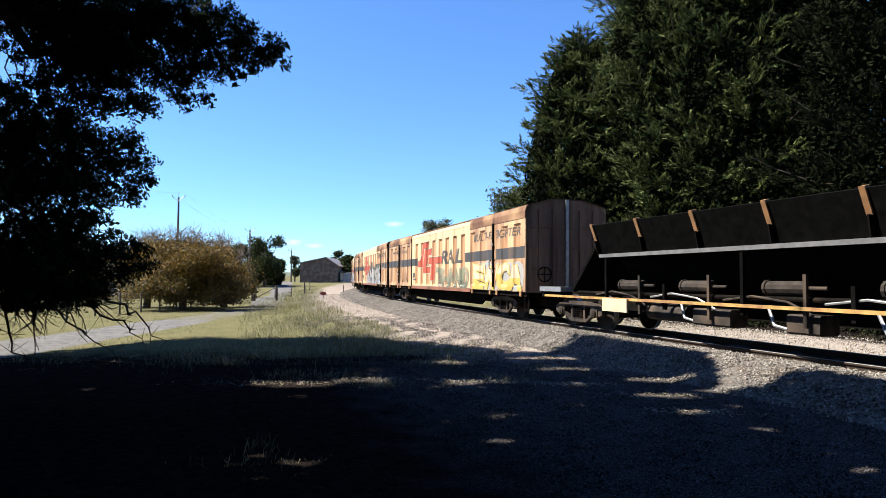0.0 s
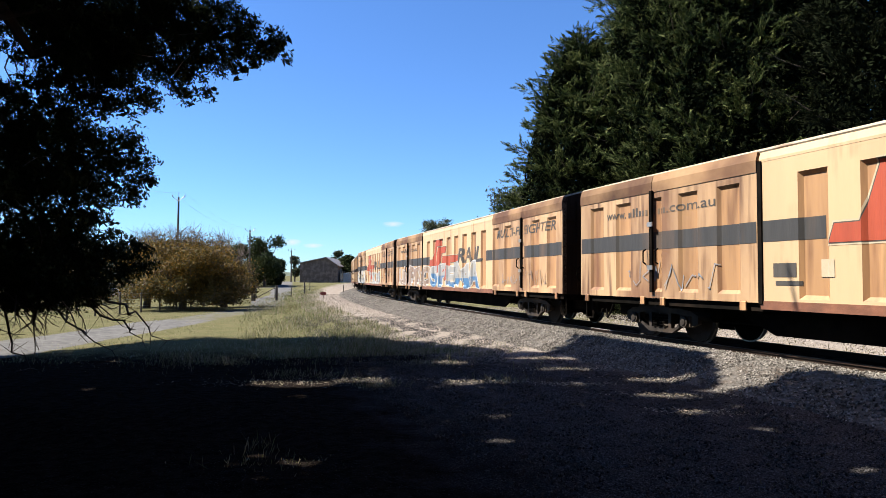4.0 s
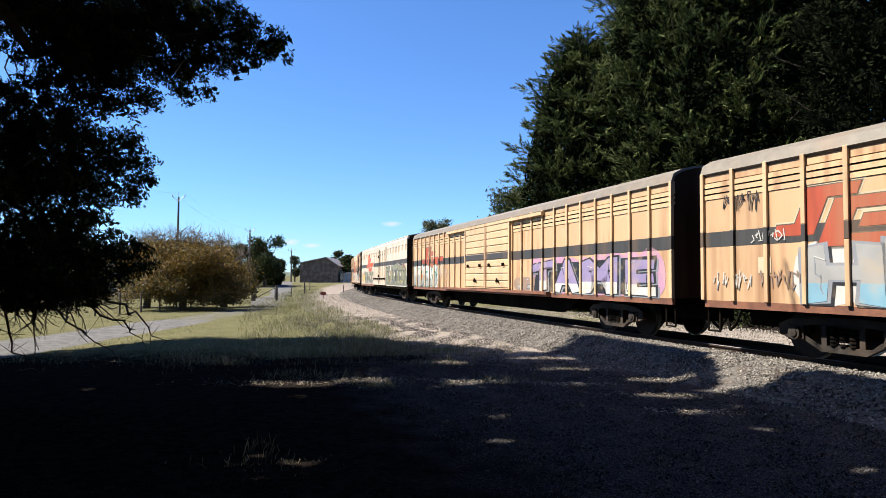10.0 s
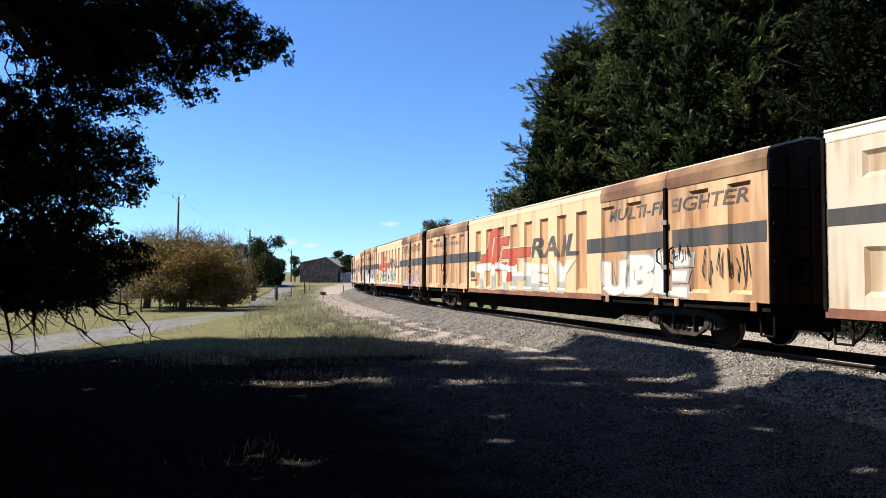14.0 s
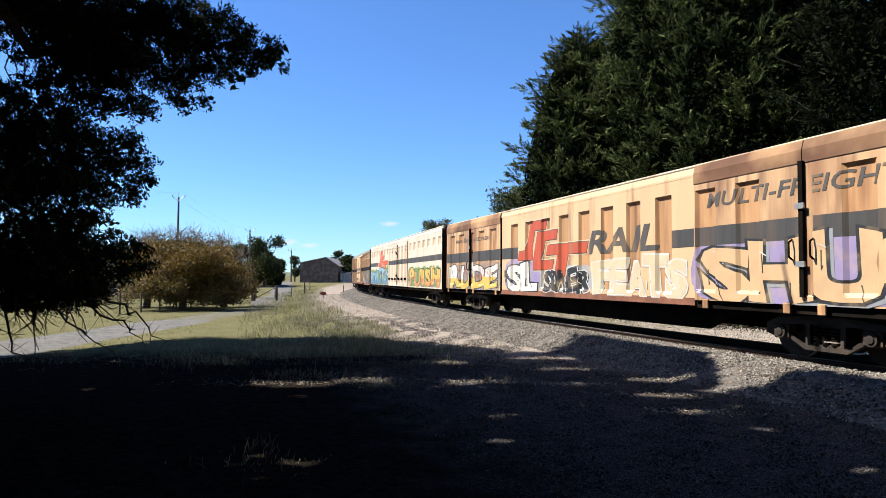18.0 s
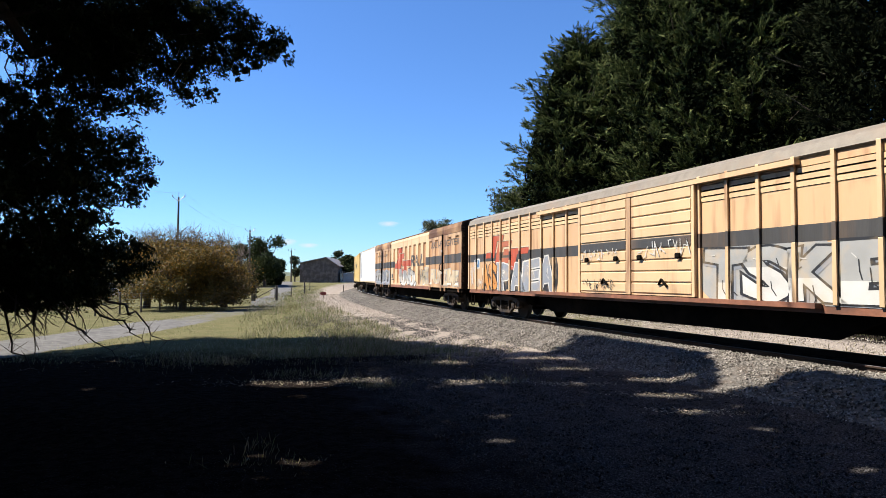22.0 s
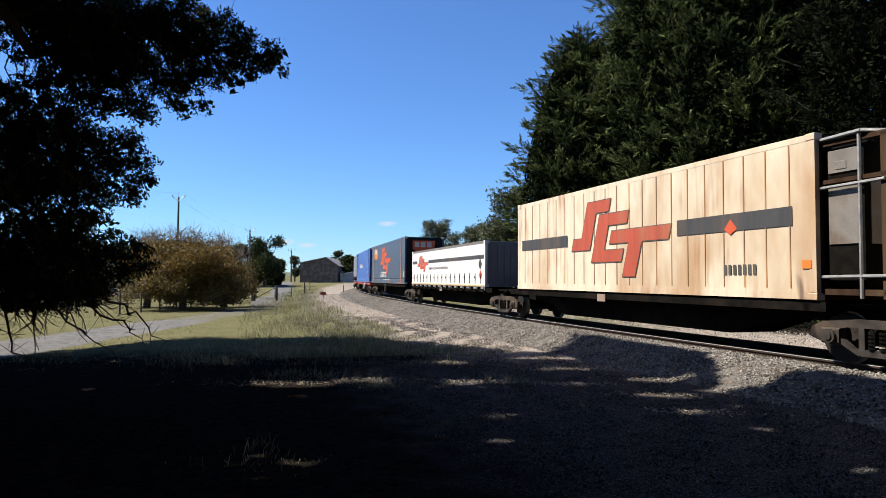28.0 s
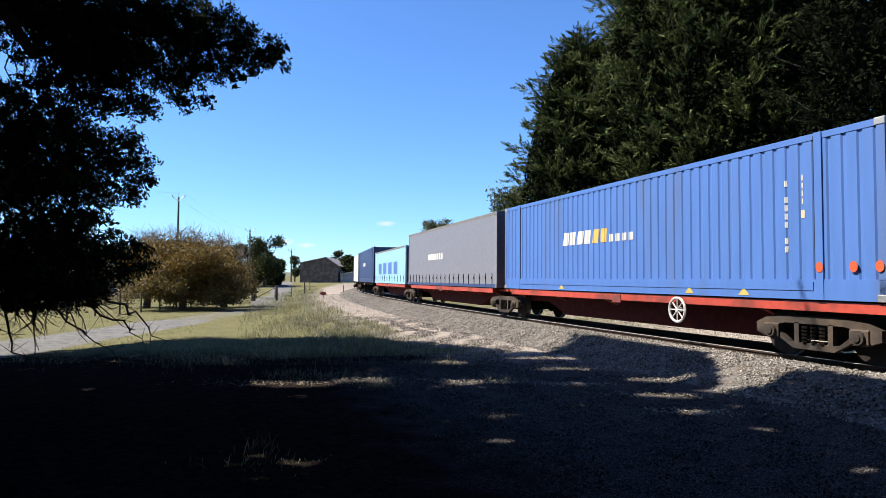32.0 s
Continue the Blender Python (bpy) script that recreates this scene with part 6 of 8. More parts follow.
    # paint: stripe in pieces, emblem, lettering
    lay("stripe", full, [rect(-11.2, -11.25 + 6.2, 2.09, 2.49)], M_STRIPE, t, 0.005)
    lay("stripe", side, [rect(-4.98, -3.65, 2.10, 2.49)], M_STRIPE, t, 0.005)
    lay("stripe", side, [[(4.62, 2.10), (5.45, 2.10), (5.45, 2.49), (4.72, 2.49)]], M_STRIPE, t, 0.005)
    lay("stripe", full, [rect(5.52, 11.2, 2.10, 2.49)], M_STRIPE, t, 0.005)
    emblem_on(side, t, (-3.55, 1.32, 4.55, 1.95), M_LOGO, 0.008, "faded orange-red interlocking bars emblem")
    lay("lettering", side, words_in("RAIL", 1.06, 4.2, 2.08, 2.72, 0.028, 0.22), M_LETTER, t, 0.006, "dark painted word")
    lay("lettering", full, words_in("MULTI-FREIGHTER", 5.83, 10.72, 2.88, 3.18, 0.014, 0.2), M_LETTER, t, 0.006, "dark painted words")
    lay("lettering", full, words_in("www.", -9.96, -9.22, 2.90, 3.05, 0.006) + words_in(".com.au", -7.62, -6.1, 2.90, 3.05, 0.006), M_LETTER, t, 0.006, "thin dark painted letters")
    lay("lettering", full, [rect(-9.12 + 0.125 * k, -9.05 + 0.125 * k, 2.90, 3.03 + (0.08 if k in (2, 3, 8) else 0)) for k in range(12)], M_LETTER, t, 0.006, "row of small dark painted marks")
    lay("data_panel", side, [rect(-4.7, -4.2, 1.45, 1.7), rect(-4.65, -4.1, 1.3, 1.38)], M_LETTER, t, 0.006)
    lay("hazard_square", side, [rect(-3.75, -3.45, 1.45, 1.75)], P["cream"], t, 0.010)
    for k, spec in enumerate(art):
        if spec[0] == "tag":
            scrawl(full if spec[1] > 5.4 or spec[1] < -5.1 else side, t, *spec[1:6], seed * 7 + k)
        else:
            graffiti(full if (spec[1] > 5.45 or spec[0] < -5.0) else side, t, spec, seed * 7 + k)
    return t
# ======== louvre vans ========
def louvre_van(front, label, art=(), seed=1, sill=None):
    """Louvred van: ribbed bays with slatted vents above, two ribbed sliding doors in the middle."""
    L = 22.8
    mid = front + L / 2
    t = thing("louvre_van", label, "freight wagon", "louvred freight vans")
    VEHICLES.append((t, mid, L / 2 - 2.9))
    H, z0, top = 1.42, 0.98, 3.58
    x_f, x_r = L / 2 - 9.0, -L / 2 + 9.0
    side = Side(-H)
    for xa, xb in ((x_f, L / 2), (-L / 2, x_r)):
        w = Shape()
        w.add([(xa, -H, z0), (xb, -H, z0), (xb, -H, 3.02), (xa, -H, 3.02)], [(0, 1, 2, 3)], 0)
        w.box(xa, xb, -H, -H + 0.05, 3.38, top, 0)
        # black backing sheet stands in for the dark between the slats
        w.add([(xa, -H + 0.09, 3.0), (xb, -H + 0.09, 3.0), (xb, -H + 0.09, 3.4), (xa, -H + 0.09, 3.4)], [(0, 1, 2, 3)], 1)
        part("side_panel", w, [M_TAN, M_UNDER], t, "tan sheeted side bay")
        part("side_panel", mirror_wall(w), [M_TAN, M_UNDER], t, "tan sheeted side bay")
        n = 11
        for k in range(n + 1):
            x = xa + 0.04 + k * (xb - xa - 0.08) / n
            part("rib", Shape().box(x - 0.04, x + 0.04, -H - 0.055, -H + 0.02, z0, 2.06, 0, 0.01).box(x - 0.04, x + 0.04, -H - 0.055, -H + 0.02, 2.06, 2.36, 1, 0.01).box(x - 0.04, x + 0.04, -H - 0.055, -H + 0.02, 2.36, top, 0, 0.01), [M_CREAM, M_STRIPE], t)
        for k in range(3):
            zz = 3.03 + 0.12 * k
            part("louvre", Shape().prism([(-H + 0.06, zz + 0.04), (-H - 0.015, zz), (-H - 0.015, zz + 0.085), (-H + 0.06, zz + 0.11)], xa, xb), M_CREAM, t)
    for k, (xa, xb) in enumerate(((x_f - 2.4, x_f), (x_r, x_r + 2.4))):
        d = Shape().box(xa, xb, -H - 0.10, -H - 0.05, z0 + 0.05, 3.40)
        door = part("door", d, M_CREAM, t, "ribbed sliding door")
        part("door", mirror_wall(d), M_CREAM, t, "ribbed sliding door")
        for q in range(9):
            zz = z0 + 0.10 + q * 0.262
            part("door_rib", Shape().prism([(-H - 0.125, zz + 0.215), (-H - 0.10, zz + 0.23), (-H - 0.10, zz), (-H - 0.125, zz + 0.015)], xa + 0.12, xb - 0.12), M_STRIPE if q == 4 else M_CREAM, door)
        for xx in (xa, xb - 0.09):
            part("door_stile", Shape().box(xx, xx + 0.09, -H - 0.135, -H - 0.10, z0 + 0.05, 3.40), M_CREAM, door)
        for xx in (xa + 0.5, xb - 0.5):
            part("door_handle", Shape().box(xx - 0.07, xx + 0.07, -H - 0.19, -H - 0.14, 1.86, 1.98, 0, 0.02), M_UNDER, door)
        part("door_latch", Shape().path([((xa + xb) / 2, -H - 0.14, 1.28), ((xa + xb) / 2 + 0.15, -H - 0.18, 1.40), ((xa + xb) / 2 + 0.3, -H - 0.15, 1.25)], 0.03, 5), M_UNDER, door)
    part("door_track", Shape().box(x_r - 3.0, x_f + 3.0, -H - 0.17, -H - 0.02, z0 - 0.06, z0 + 0.03), M_SILLRUST, t)
    part("door_rail", Shape().box(x_r - 2.6, x_f + 2.6, -H - 0.14, -H + 0.02, 3.42, 3.52), M_CREAM, t)
    # rounded roof
    prof = []
    for k in range(11):
        a = math.pi * k / 10
        prof.append((-(H + 0.05) * -math.cos(a), 3.56 + 0.46 * math.sin(a) ** 0.75))
    inner = [(y * 0.97, z - 0.05) for y, z in reversed(prof)]
    rf = Shape().prism(prof + inner, -L / 2, L / 2)
    part("roof", rf, M_ROOFBEIGE, t, "rounded beige-grey roof")
    for sgn in (-1, 1):
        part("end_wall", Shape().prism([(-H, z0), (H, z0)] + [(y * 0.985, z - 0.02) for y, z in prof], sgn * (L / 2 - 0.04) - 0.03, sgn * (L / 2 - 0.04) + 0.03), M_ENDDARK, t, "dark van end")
        coupler(t, sgn * (L / 2 - 0.05), sgn)
    underframe(t, L, z0, sill)
    bogie(t, L / 2 - 2.9, mid)
    bogie(t, -L / 2 + 2.9, mid)
    for xa, xb, s in ((x_f, L / 2, side), (-L / 2, x_r, side)):
        lay("stripe", s, [rect(xa + 0.02, xb - 0.02, 2.06, 2.36)], M_STRIPE, t, 0.005)
    emblem_on(side, t, (-9.6, 1.72, 3.8, 1.26), M_LOGO, 0.006, "faded orange-red interlocking bars emblem")
    lay("hazard_square", side, [rect(-9.95, -9.65, 1.52, 1.82)], P["cream"], t, 0.008)
    for k, spec in enumerate(art):
        if spec[0] == "tag":
            scrawl(Side(-H - 0.128) if x_r < spec[1] < x_f else side, t, *spec[1:6], seed * 7 + k)
        else:
            graffiti(side if (spec[0] > x_f - 0.2 or spec[1] < x_r + 0.2) else Side(-H - 0.128), t, spec, seed * 7 + k)
    return t


def white_van(front, label, art=(), seed=1):
    """Off-white van: rows of square recesses, a raised door pair in the middle."""
    mid = front + LEN / 2
    t = thing("white_freight_van", label, "freight wagon", "covered freight vans")
    VEHICLES.append((t, mid, LEN / 2 - 2.9))
    H, z0 = 1.45, 0.90
    pk = []
    for a, n in ((11.25, 7), (-11.25 + 8.3, 7)):
        for k in range(n):
            x = a - 0.35 - 1.12 * k
            pk += [(x - 0.55, x, 3.0, 3.42, 0.035), (x - 0.55, x, 1.15, 1.92, 0.035)]
    side = Side(-H, pk)
    for xa, xb in ((11.25 - 8.0, 11.25), (-11.25, -11.25 + 8.3)):
        w = Shape()
        side.build(w, xa, xb, z0, 3.68)
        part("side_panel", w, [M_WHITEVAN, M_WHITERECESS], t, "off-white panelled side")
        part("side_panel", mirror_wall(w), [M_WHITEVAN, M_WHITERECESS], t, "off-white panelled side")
    dp = []
    for a, b in ((11.25 - 11.0, 11.25 - 8.0), (-11.25 + 8.3, 11.25 - 11.02)):
        for k in range(3):
            x = a + 0.18 + k * 1.0
            dp.append((x, x + 0.62, 1.12, 3.36, 0.035))
    ds_ = Side(-H - 0.04, dp)
    for xa, xb in ((11.25 - 11.0, 11.25 - 8.0), (-11.25 + 8.3, 11.25 - 11.02)):
        d = Shape()
        ds_.build(d, xa, xb, z0 + 0.02, 3.56)
        for xe in (xa, xb):
            d.add([(xe, -H - 0.04, z0 + 0.02), (xe, -H + 0.05, z0 + 0.02), (xe, -H + 0.05, 3.56), (xe, -H - 0.04, 3.56)], [(0, 1, 2, 3) if xe == xb else (0, 3, 2, 1)], 0)
        door = part("door", d, [M_WHITEVAN, M_WHITERECESS], t, "soiled white door with tall recesses")
        part("door", mirror_wall(d), [M_WHITEVAN, M_WHITERECESS], t, "soiled white door with tall recesses")
        for k in range(3):
            x = xa + 0.5 + k * 1.0
            part("bump_stop", Shape().box(x - 0.07, x + 0.07, -H - 0.12, -H - 0.02, 1.30, 1.44, 0, 0.02), M_UNDER, door)
            part("eye", Shape().ring((x, -H - 0.045, 3.1), 0.035, 0.010), M_UNDER, door)
    xs = 11.25 - 11.01
    lk = part("lock_bar", Shape().box(xs - 0.028, xs + 0.028, -H - 0.09, -H - 0.045, z0 + 0.1, 3.5), M_UNDER, t)
    for zz in (1.5, 2.9):
        part("latch", Shape().box(xs - 0.12, xs + 0.12, -H - 0.14, -H - 0.10, zz, zz + 0.14), M_UNDER, lk)
    part("filler_panel", Shape().box(-2.95, 3.25, -H - 0.0, -H + 0.05, 3.56, 3.68), M_WHITEVAN, t)
    for sgn in (-1, 1):
        part("cant_rail", cant(-11.25, 11.25, H, 3.66, 3.86, sgn), M_WHITEVAN, t)
    # thin black boxes imitate the shadow line below the roof
    part("roof_seam", Shape().box(-11.0, 1.0, -H + 0.045, -H + 0.12, 3.80, 3.835).box(5.0, 11.0, -H + 0.045, -H + 0.12, 3.80, 3.835), M_UNDER, t, "black strips standing in for shade under the roof edge")
    part("roof", van_roof(Shape(), -11.25, 11.25, H, 3.86, 4.06), M_WHITEVAN, t, "white van roof")
    for sgn in (-1, 1):
        part("end_wall", end_wall(Shape(), sgn * 11.21, H, z0, 3.84, 4.03), M_ENDDARK, t, "dark van end")
        part("corner_post", Shape().box(sgn * 11.24 - 0.03, sgn * 11.24 + 0.03, -H - 0.03, -H + 0.02, z0, 3.75), M_UNDER, t)
        coupler(t, sgn * 11.2, sgn)
    underframe(t, LEN, z0)
    part("sole_bar", Shape().box(-11.25, -11.25 + 8.3, -H - 0.012, -H + 0.06, z0 - 0.12, z0 + 0.04), M_SILLRUST if seed == 7 else M_UNDER, t)
    bogie(t, LEN / 2 - 2.9, mid)
    bogie(t, -LEN / 2 + 2.9, mid)
    lay("stripe", side, [rect(3.27, 11.2, 2.28, 2.56)], M_STRIPE, t, 0.005)
    lay("stripe", ds_, [rect(-2.93, 3.23, 2.28, 2.56)], M_STRIPE, t, 0.005)
    lay("stripe", side, [rect(-11.2, -7.4, 2.28, 2.56)], M_STRIPE, t, 0.005)
    emblem_on(side, t, (-7.2, 1.66, 3.85, 1.66), M_LOGOFRESH, 0.006, "orange-red interlocking bars emblem")
    for k, spec in enumerate(art):
        if spec[0] == "tag":
            scrawl(side, t, *spec[1:6], seed * 7 + k)
        else:
            graffiti(side, t, spec, seed * 7 + k)
    return t


# ======== container wagons ========
M_CONT = {"white": mat("white_container_paint", (0.80, 0.80, 0.78), 0.45, spread=0.05, dirt=(0.45, 0.40, 0.33), dirt_amount=0.12, stretch=DOWN, bump=0.03, grain=0.08),
          "yellow": mat("sand_yellow_paint", (0.66, 0.47, 0.17), 0.5, spread=0.08, dirt=(0.45, 0.27, 0.10), dirt_amount=0.2, stretch=DOWN, bump=0.03, grain=0.08),
          "cream": mat("cream_container_paint", (0.80, 0.69, 0.52), 0.5, spread=0.08, dirt=(0.50, 0.30, 0.15), dirt_amount=0.3, dirt_scale=0.5, stretch=(1, 1, 0.4), bump=0.03, grain=0.08, streak=(0.42, 0.20, 0.08, 0.6)),
          "slate": mat("slate_blue_paint", (0.085, 0.115, 0.165), 0.42, spread=0.08, bump=0.03, grain=0.08),
          "blue": mat("mid_blue_paint", (0.08, 0.18, 0.50), 0.42, spread=0.08, dirt=(0.10, 0.14, 0.27), dirt_amount=0.2, stretch=DOWN, bump=0.03, grain=0.08),
          "grey": mat("grey_curtain", (0.20, 0.205, 0.24), 0.55, spread=0.08, bump=0.05, grain=0.08),
          "sky": mat("light_blue_curtain", (0.30, 0.55, 0.78), 0.5, spread=0.08, bump=0.05, grain=0.08),
          "navy": mat("navy_paint", (0.035, 0.06, 0.16), 0.42, spread=0.08, bump=0.03, grain=0.08),
          "curtain": mat("white_curtain", (0.80, 0.79, 0.75), 0.5, spread=0.05, dirt=(0.50, 0.45, 0.38), dirt_amount=0.15, stretch=DOWN, bump=0.08, bump_scale=3, grain=0.06)}
# near-black for an end in shade, painted in; also for thin dark lines
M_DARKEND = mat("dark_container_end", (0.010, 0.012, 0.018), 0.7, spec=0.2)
M_ORANGE = mat("bright_orange_paint", (0.80, 0.24, 0.03), 0.45, spread=0.08)
# the wagon red, darkened in colour for the spine's shade under the containers
M_REDSHADE = mat("shade_dark_red_underframe", (0.10, 0.018, 0.014), 0.85, spread=0.3, spec=0.1)
M_REDFRAME = mat("red_wagon_paint", (0.50, 0.06, 0.03), 0.55, spread=0.2, dirt=(0.10, 0.03, 0.02), dirt_amount=0.35)
M_SAND = mat("sand_rail_paint", (0.62, 0.45, 0.25), 0.5)


def flat_wagon(front, rear, label, frame_mat, bogies, wheel_at=None, name="container_wagon"):
    """Skeletal container wagon unit between two marks; bogies lists marks of its own bogies."""
    mid = (front + rear) / 2
    L = rear - front
    t = thing(name, label, "container wagon", "container wagons")
    VEHICLES.append((t, mid, L / 2 - 0.2))
    sp = Shape().prism([(-L / 2 + 0.3, 0.98), (-L / 2 + 0.3, 0.70), (-L / 2 + 2.6, 0.66), (-L / 2 + 3.8, 0.27), (L / 2 - 3.8, 0.27), (L / 2 - 2.6, 0.66), (L / 2 - 0.3, 0.70), (L / 2 - 0.3, 0.98)], -0.62, 0.62, 0, "y")
    part("spine", sp, M_REDSHADE if frame_mat is M_REDFRAME else frame_mat, t)
    for sgn in (-1, 1):
        part("side_sill", Shape().box(-L / 2 + 0.9, L / 2 - 0.9, sgn * 1.16 - 0.05, sgn * 1.16 + 0.05, 0.86, 1.03), frame_mat, t)
    for k in range(6):
        x = -L / 2 + 1.1 + k * (L - 2.2) / 5
        part("cross_bearer", Shape().prism([(-1.2, 0.92), (-0.4, 0.62), (0.4, 0.62), (1.2, 0.92), (1.2, 1.0), (-1.2, 1.0)], x - 0.07, x + 0.07), frame_mat, t)
    part("end_deck", Shape().box(L / 2 - 0.95, L / 2 - 0.05, -0.9, 0.9, 0.93, 1.0).box(-L / 2 + 0.05, -L / 2 + 0.95, -0.9, 0.9, 0.93, 1.0), frame_mat, t)
    part("data_plate", Shape().box(-0.7, -0.3, -1.23, -1.215, 0.80, 1.0), P["brown"] if frame_mat is M_UNDER else M_RED, t)
    if wheel_at is not None:
        x = wheel_at
        hb = Shape().ring((x, -1.27, 0.72), 0.27, 0.03).tube((x, -1.15, 0.72), (x, -1.29, 0.72), 0.05, 0.05, 8)
        for k in range(4):
            a = math.pi * k / 4
            hb.tube((x - 0.26 * math.cos(a), -1.27, 0.72 - 0.26 * math.sin(a)), (x + 0.26 * math.cos(a), -1.27, 0.72 + 0.26 * math.sin(a)), 0.016, 0.016, 5)
        part("handbrake_wheel", hb, P["white"] if frame_mat is not M_UNDER else M_BOGIE, t, "spoked handbrake wheel")
    for m in bogies:
        bogie(t, mid - m, mid, False)
    return t


def box_container(front, length, colour, label, height=2.896, end=None, posts=(1.22,), post_mat=None, wavy=True, seams=0, base=1.06, rail_mat=None, curtain=0):
    """ISO container or curtain-sider; posts: inset of the lifting posts from each end."""
    mid = front + length / 2
    t = thing("shipping_container" if not curtain else "curtain_sided_container", label, "container", "containers on wagons")
    VEHICLES.append((t, mid, length / 2 - 0.2))
    H, h0, h1 = 1.22, base, base + height
    m = M_CONT[colour]
    hl = length / 2
    low = 0.34 if wavy else 0.12
    if wavy:
        side = Wavy(-H + 0.005, -hl + 0.1, hl - 0.1, {"slate": 0.28, "blue": 0.29}.get(colour, 0.40), {"slate": 0.015, "blue": 0.022, "white": 0.010}.get(colour, 0.024))
    else:
        side = Side(-H)
    w = Shape()
    side.build(w, -hl + 0.1, hl - 0.1, h0 + low, h1 - 0.1)
    part("side_wall", w, m, t)
    part("side_wall", mirror_wall(w), m, t)
    part("top_rail", Shape().box(-hl, hl, -H - 0.004, -H + 0.06, h1 - 0.11, h1).box(-hl, hl, H - 0.06, H + 0.004, h1 - 0.11, h1), M_ROOFGREY if curtain else m, t)
    part("bottom_rail", Shape().box(-hl, hl, -H - 0.01, -H + 0.06, h0, h0 + low + 0.01).box(-hl, hl, H - 0.06, H + 0.01, h0, h0 + low + 0.01), rail_mat or m, t)
    if wavy:
        part("base_strip", Shape().box(-hl + 1.35, hl - 1.35, -H - 0.022, -H - 0.01, h0 + 0.16, h0 + low - 0.03), m, t)
    part("roof", Shape().box(-hl + 0.02, hl - 0.02, -H + 0.03, H - 0.03, h1 - 0.06, h1 - 0.02), m, t)
    for sgn in (-1, 1):
        e = Shape().box(sgn * (hl - 0.05) - 0.03, sgn * (hl - 0.05) + 0.03, -H + 0.02, H - 0.02, h0, h1 - 0.02)
        wall = part("end_wall", e, end or m, t)
        for k in range(8 if sgn > 0 else 0):
            y = -H + 0.25 + k * 0.28
            part("end_rib", Shape().box(hl - 0.02, hl + 0.015, y, y + 0.12, h0 + 0.15, h1 - 0.15), end or m, wall)
        for yy in (-1, 1):
            part("corner_post", Shape().box(sgn * (hl - 0.07) - 0.07, sgn * (hl - 0.07) + 0.07, yy * (H - 0.04) - 0.05, yy * (H - 0.04) + 0.05, h0, h1, 0, 0.01), m, t)
            for zz in (h0 - 0.01, h1 - 0.115):
                part("corner_casting", Shape().box(sgn * (hl - 0.08) - 0.09, sgn * (hl - 0.08) + 0.09, yy * (H - 0.07) - 0.09, yy * (H - 0.07) + 0.09, zz, zz + 0.125, 0, 0.012), M_GALV if colour in ("slate", "blue") else m, t)
        for ins in posts:
            x = sgn * (hl - ins)
            part("lifting_post", Shape().box(x - 0.075, x + 0.075, -H - 0.022, -H + 0.03, h0 + 0.0, h1 + 0.005), post_mat or m, t)
        if posts and colour in ("white", "blue", "yellow"):
            x = sgn * (hl - posts[0] - 0.09)
            part("post_seam", Shape().box(x - 0.012, x + 0.012, -H - 0.008, -H + 0.02, h0 + 0.1, h1 - 0.05), M_DARKEND, t, "dark seam beside the lifting post")
    if seams:
        for k in range(1, seams):
            x = -hl + length * k / seams
            part("panel_seam", Shape().box(x - 0.012, x + 0.012, -H - 0.012, -H, h0 + 0.2, h1 - 0.12), m if colour != "cream" else M_RECESS, t)
    if curtain:
        for k in range(curtain):
            x = -hl + 0.5 + k * (length - 1.0) / (curtain - 1)
            part("strap", Shape().box(x - 0.014, x + 0.014, -H - 0.02, -H - 0.004, h0 + 0.12, h0 + 0.55).box(x - 0.03, x + 0.03, -H - 0.04, -H - 0.02, h0 + 0.34, h0 + 0.42), M_UNDER, t, "dark strap and buckle")
    return t, side


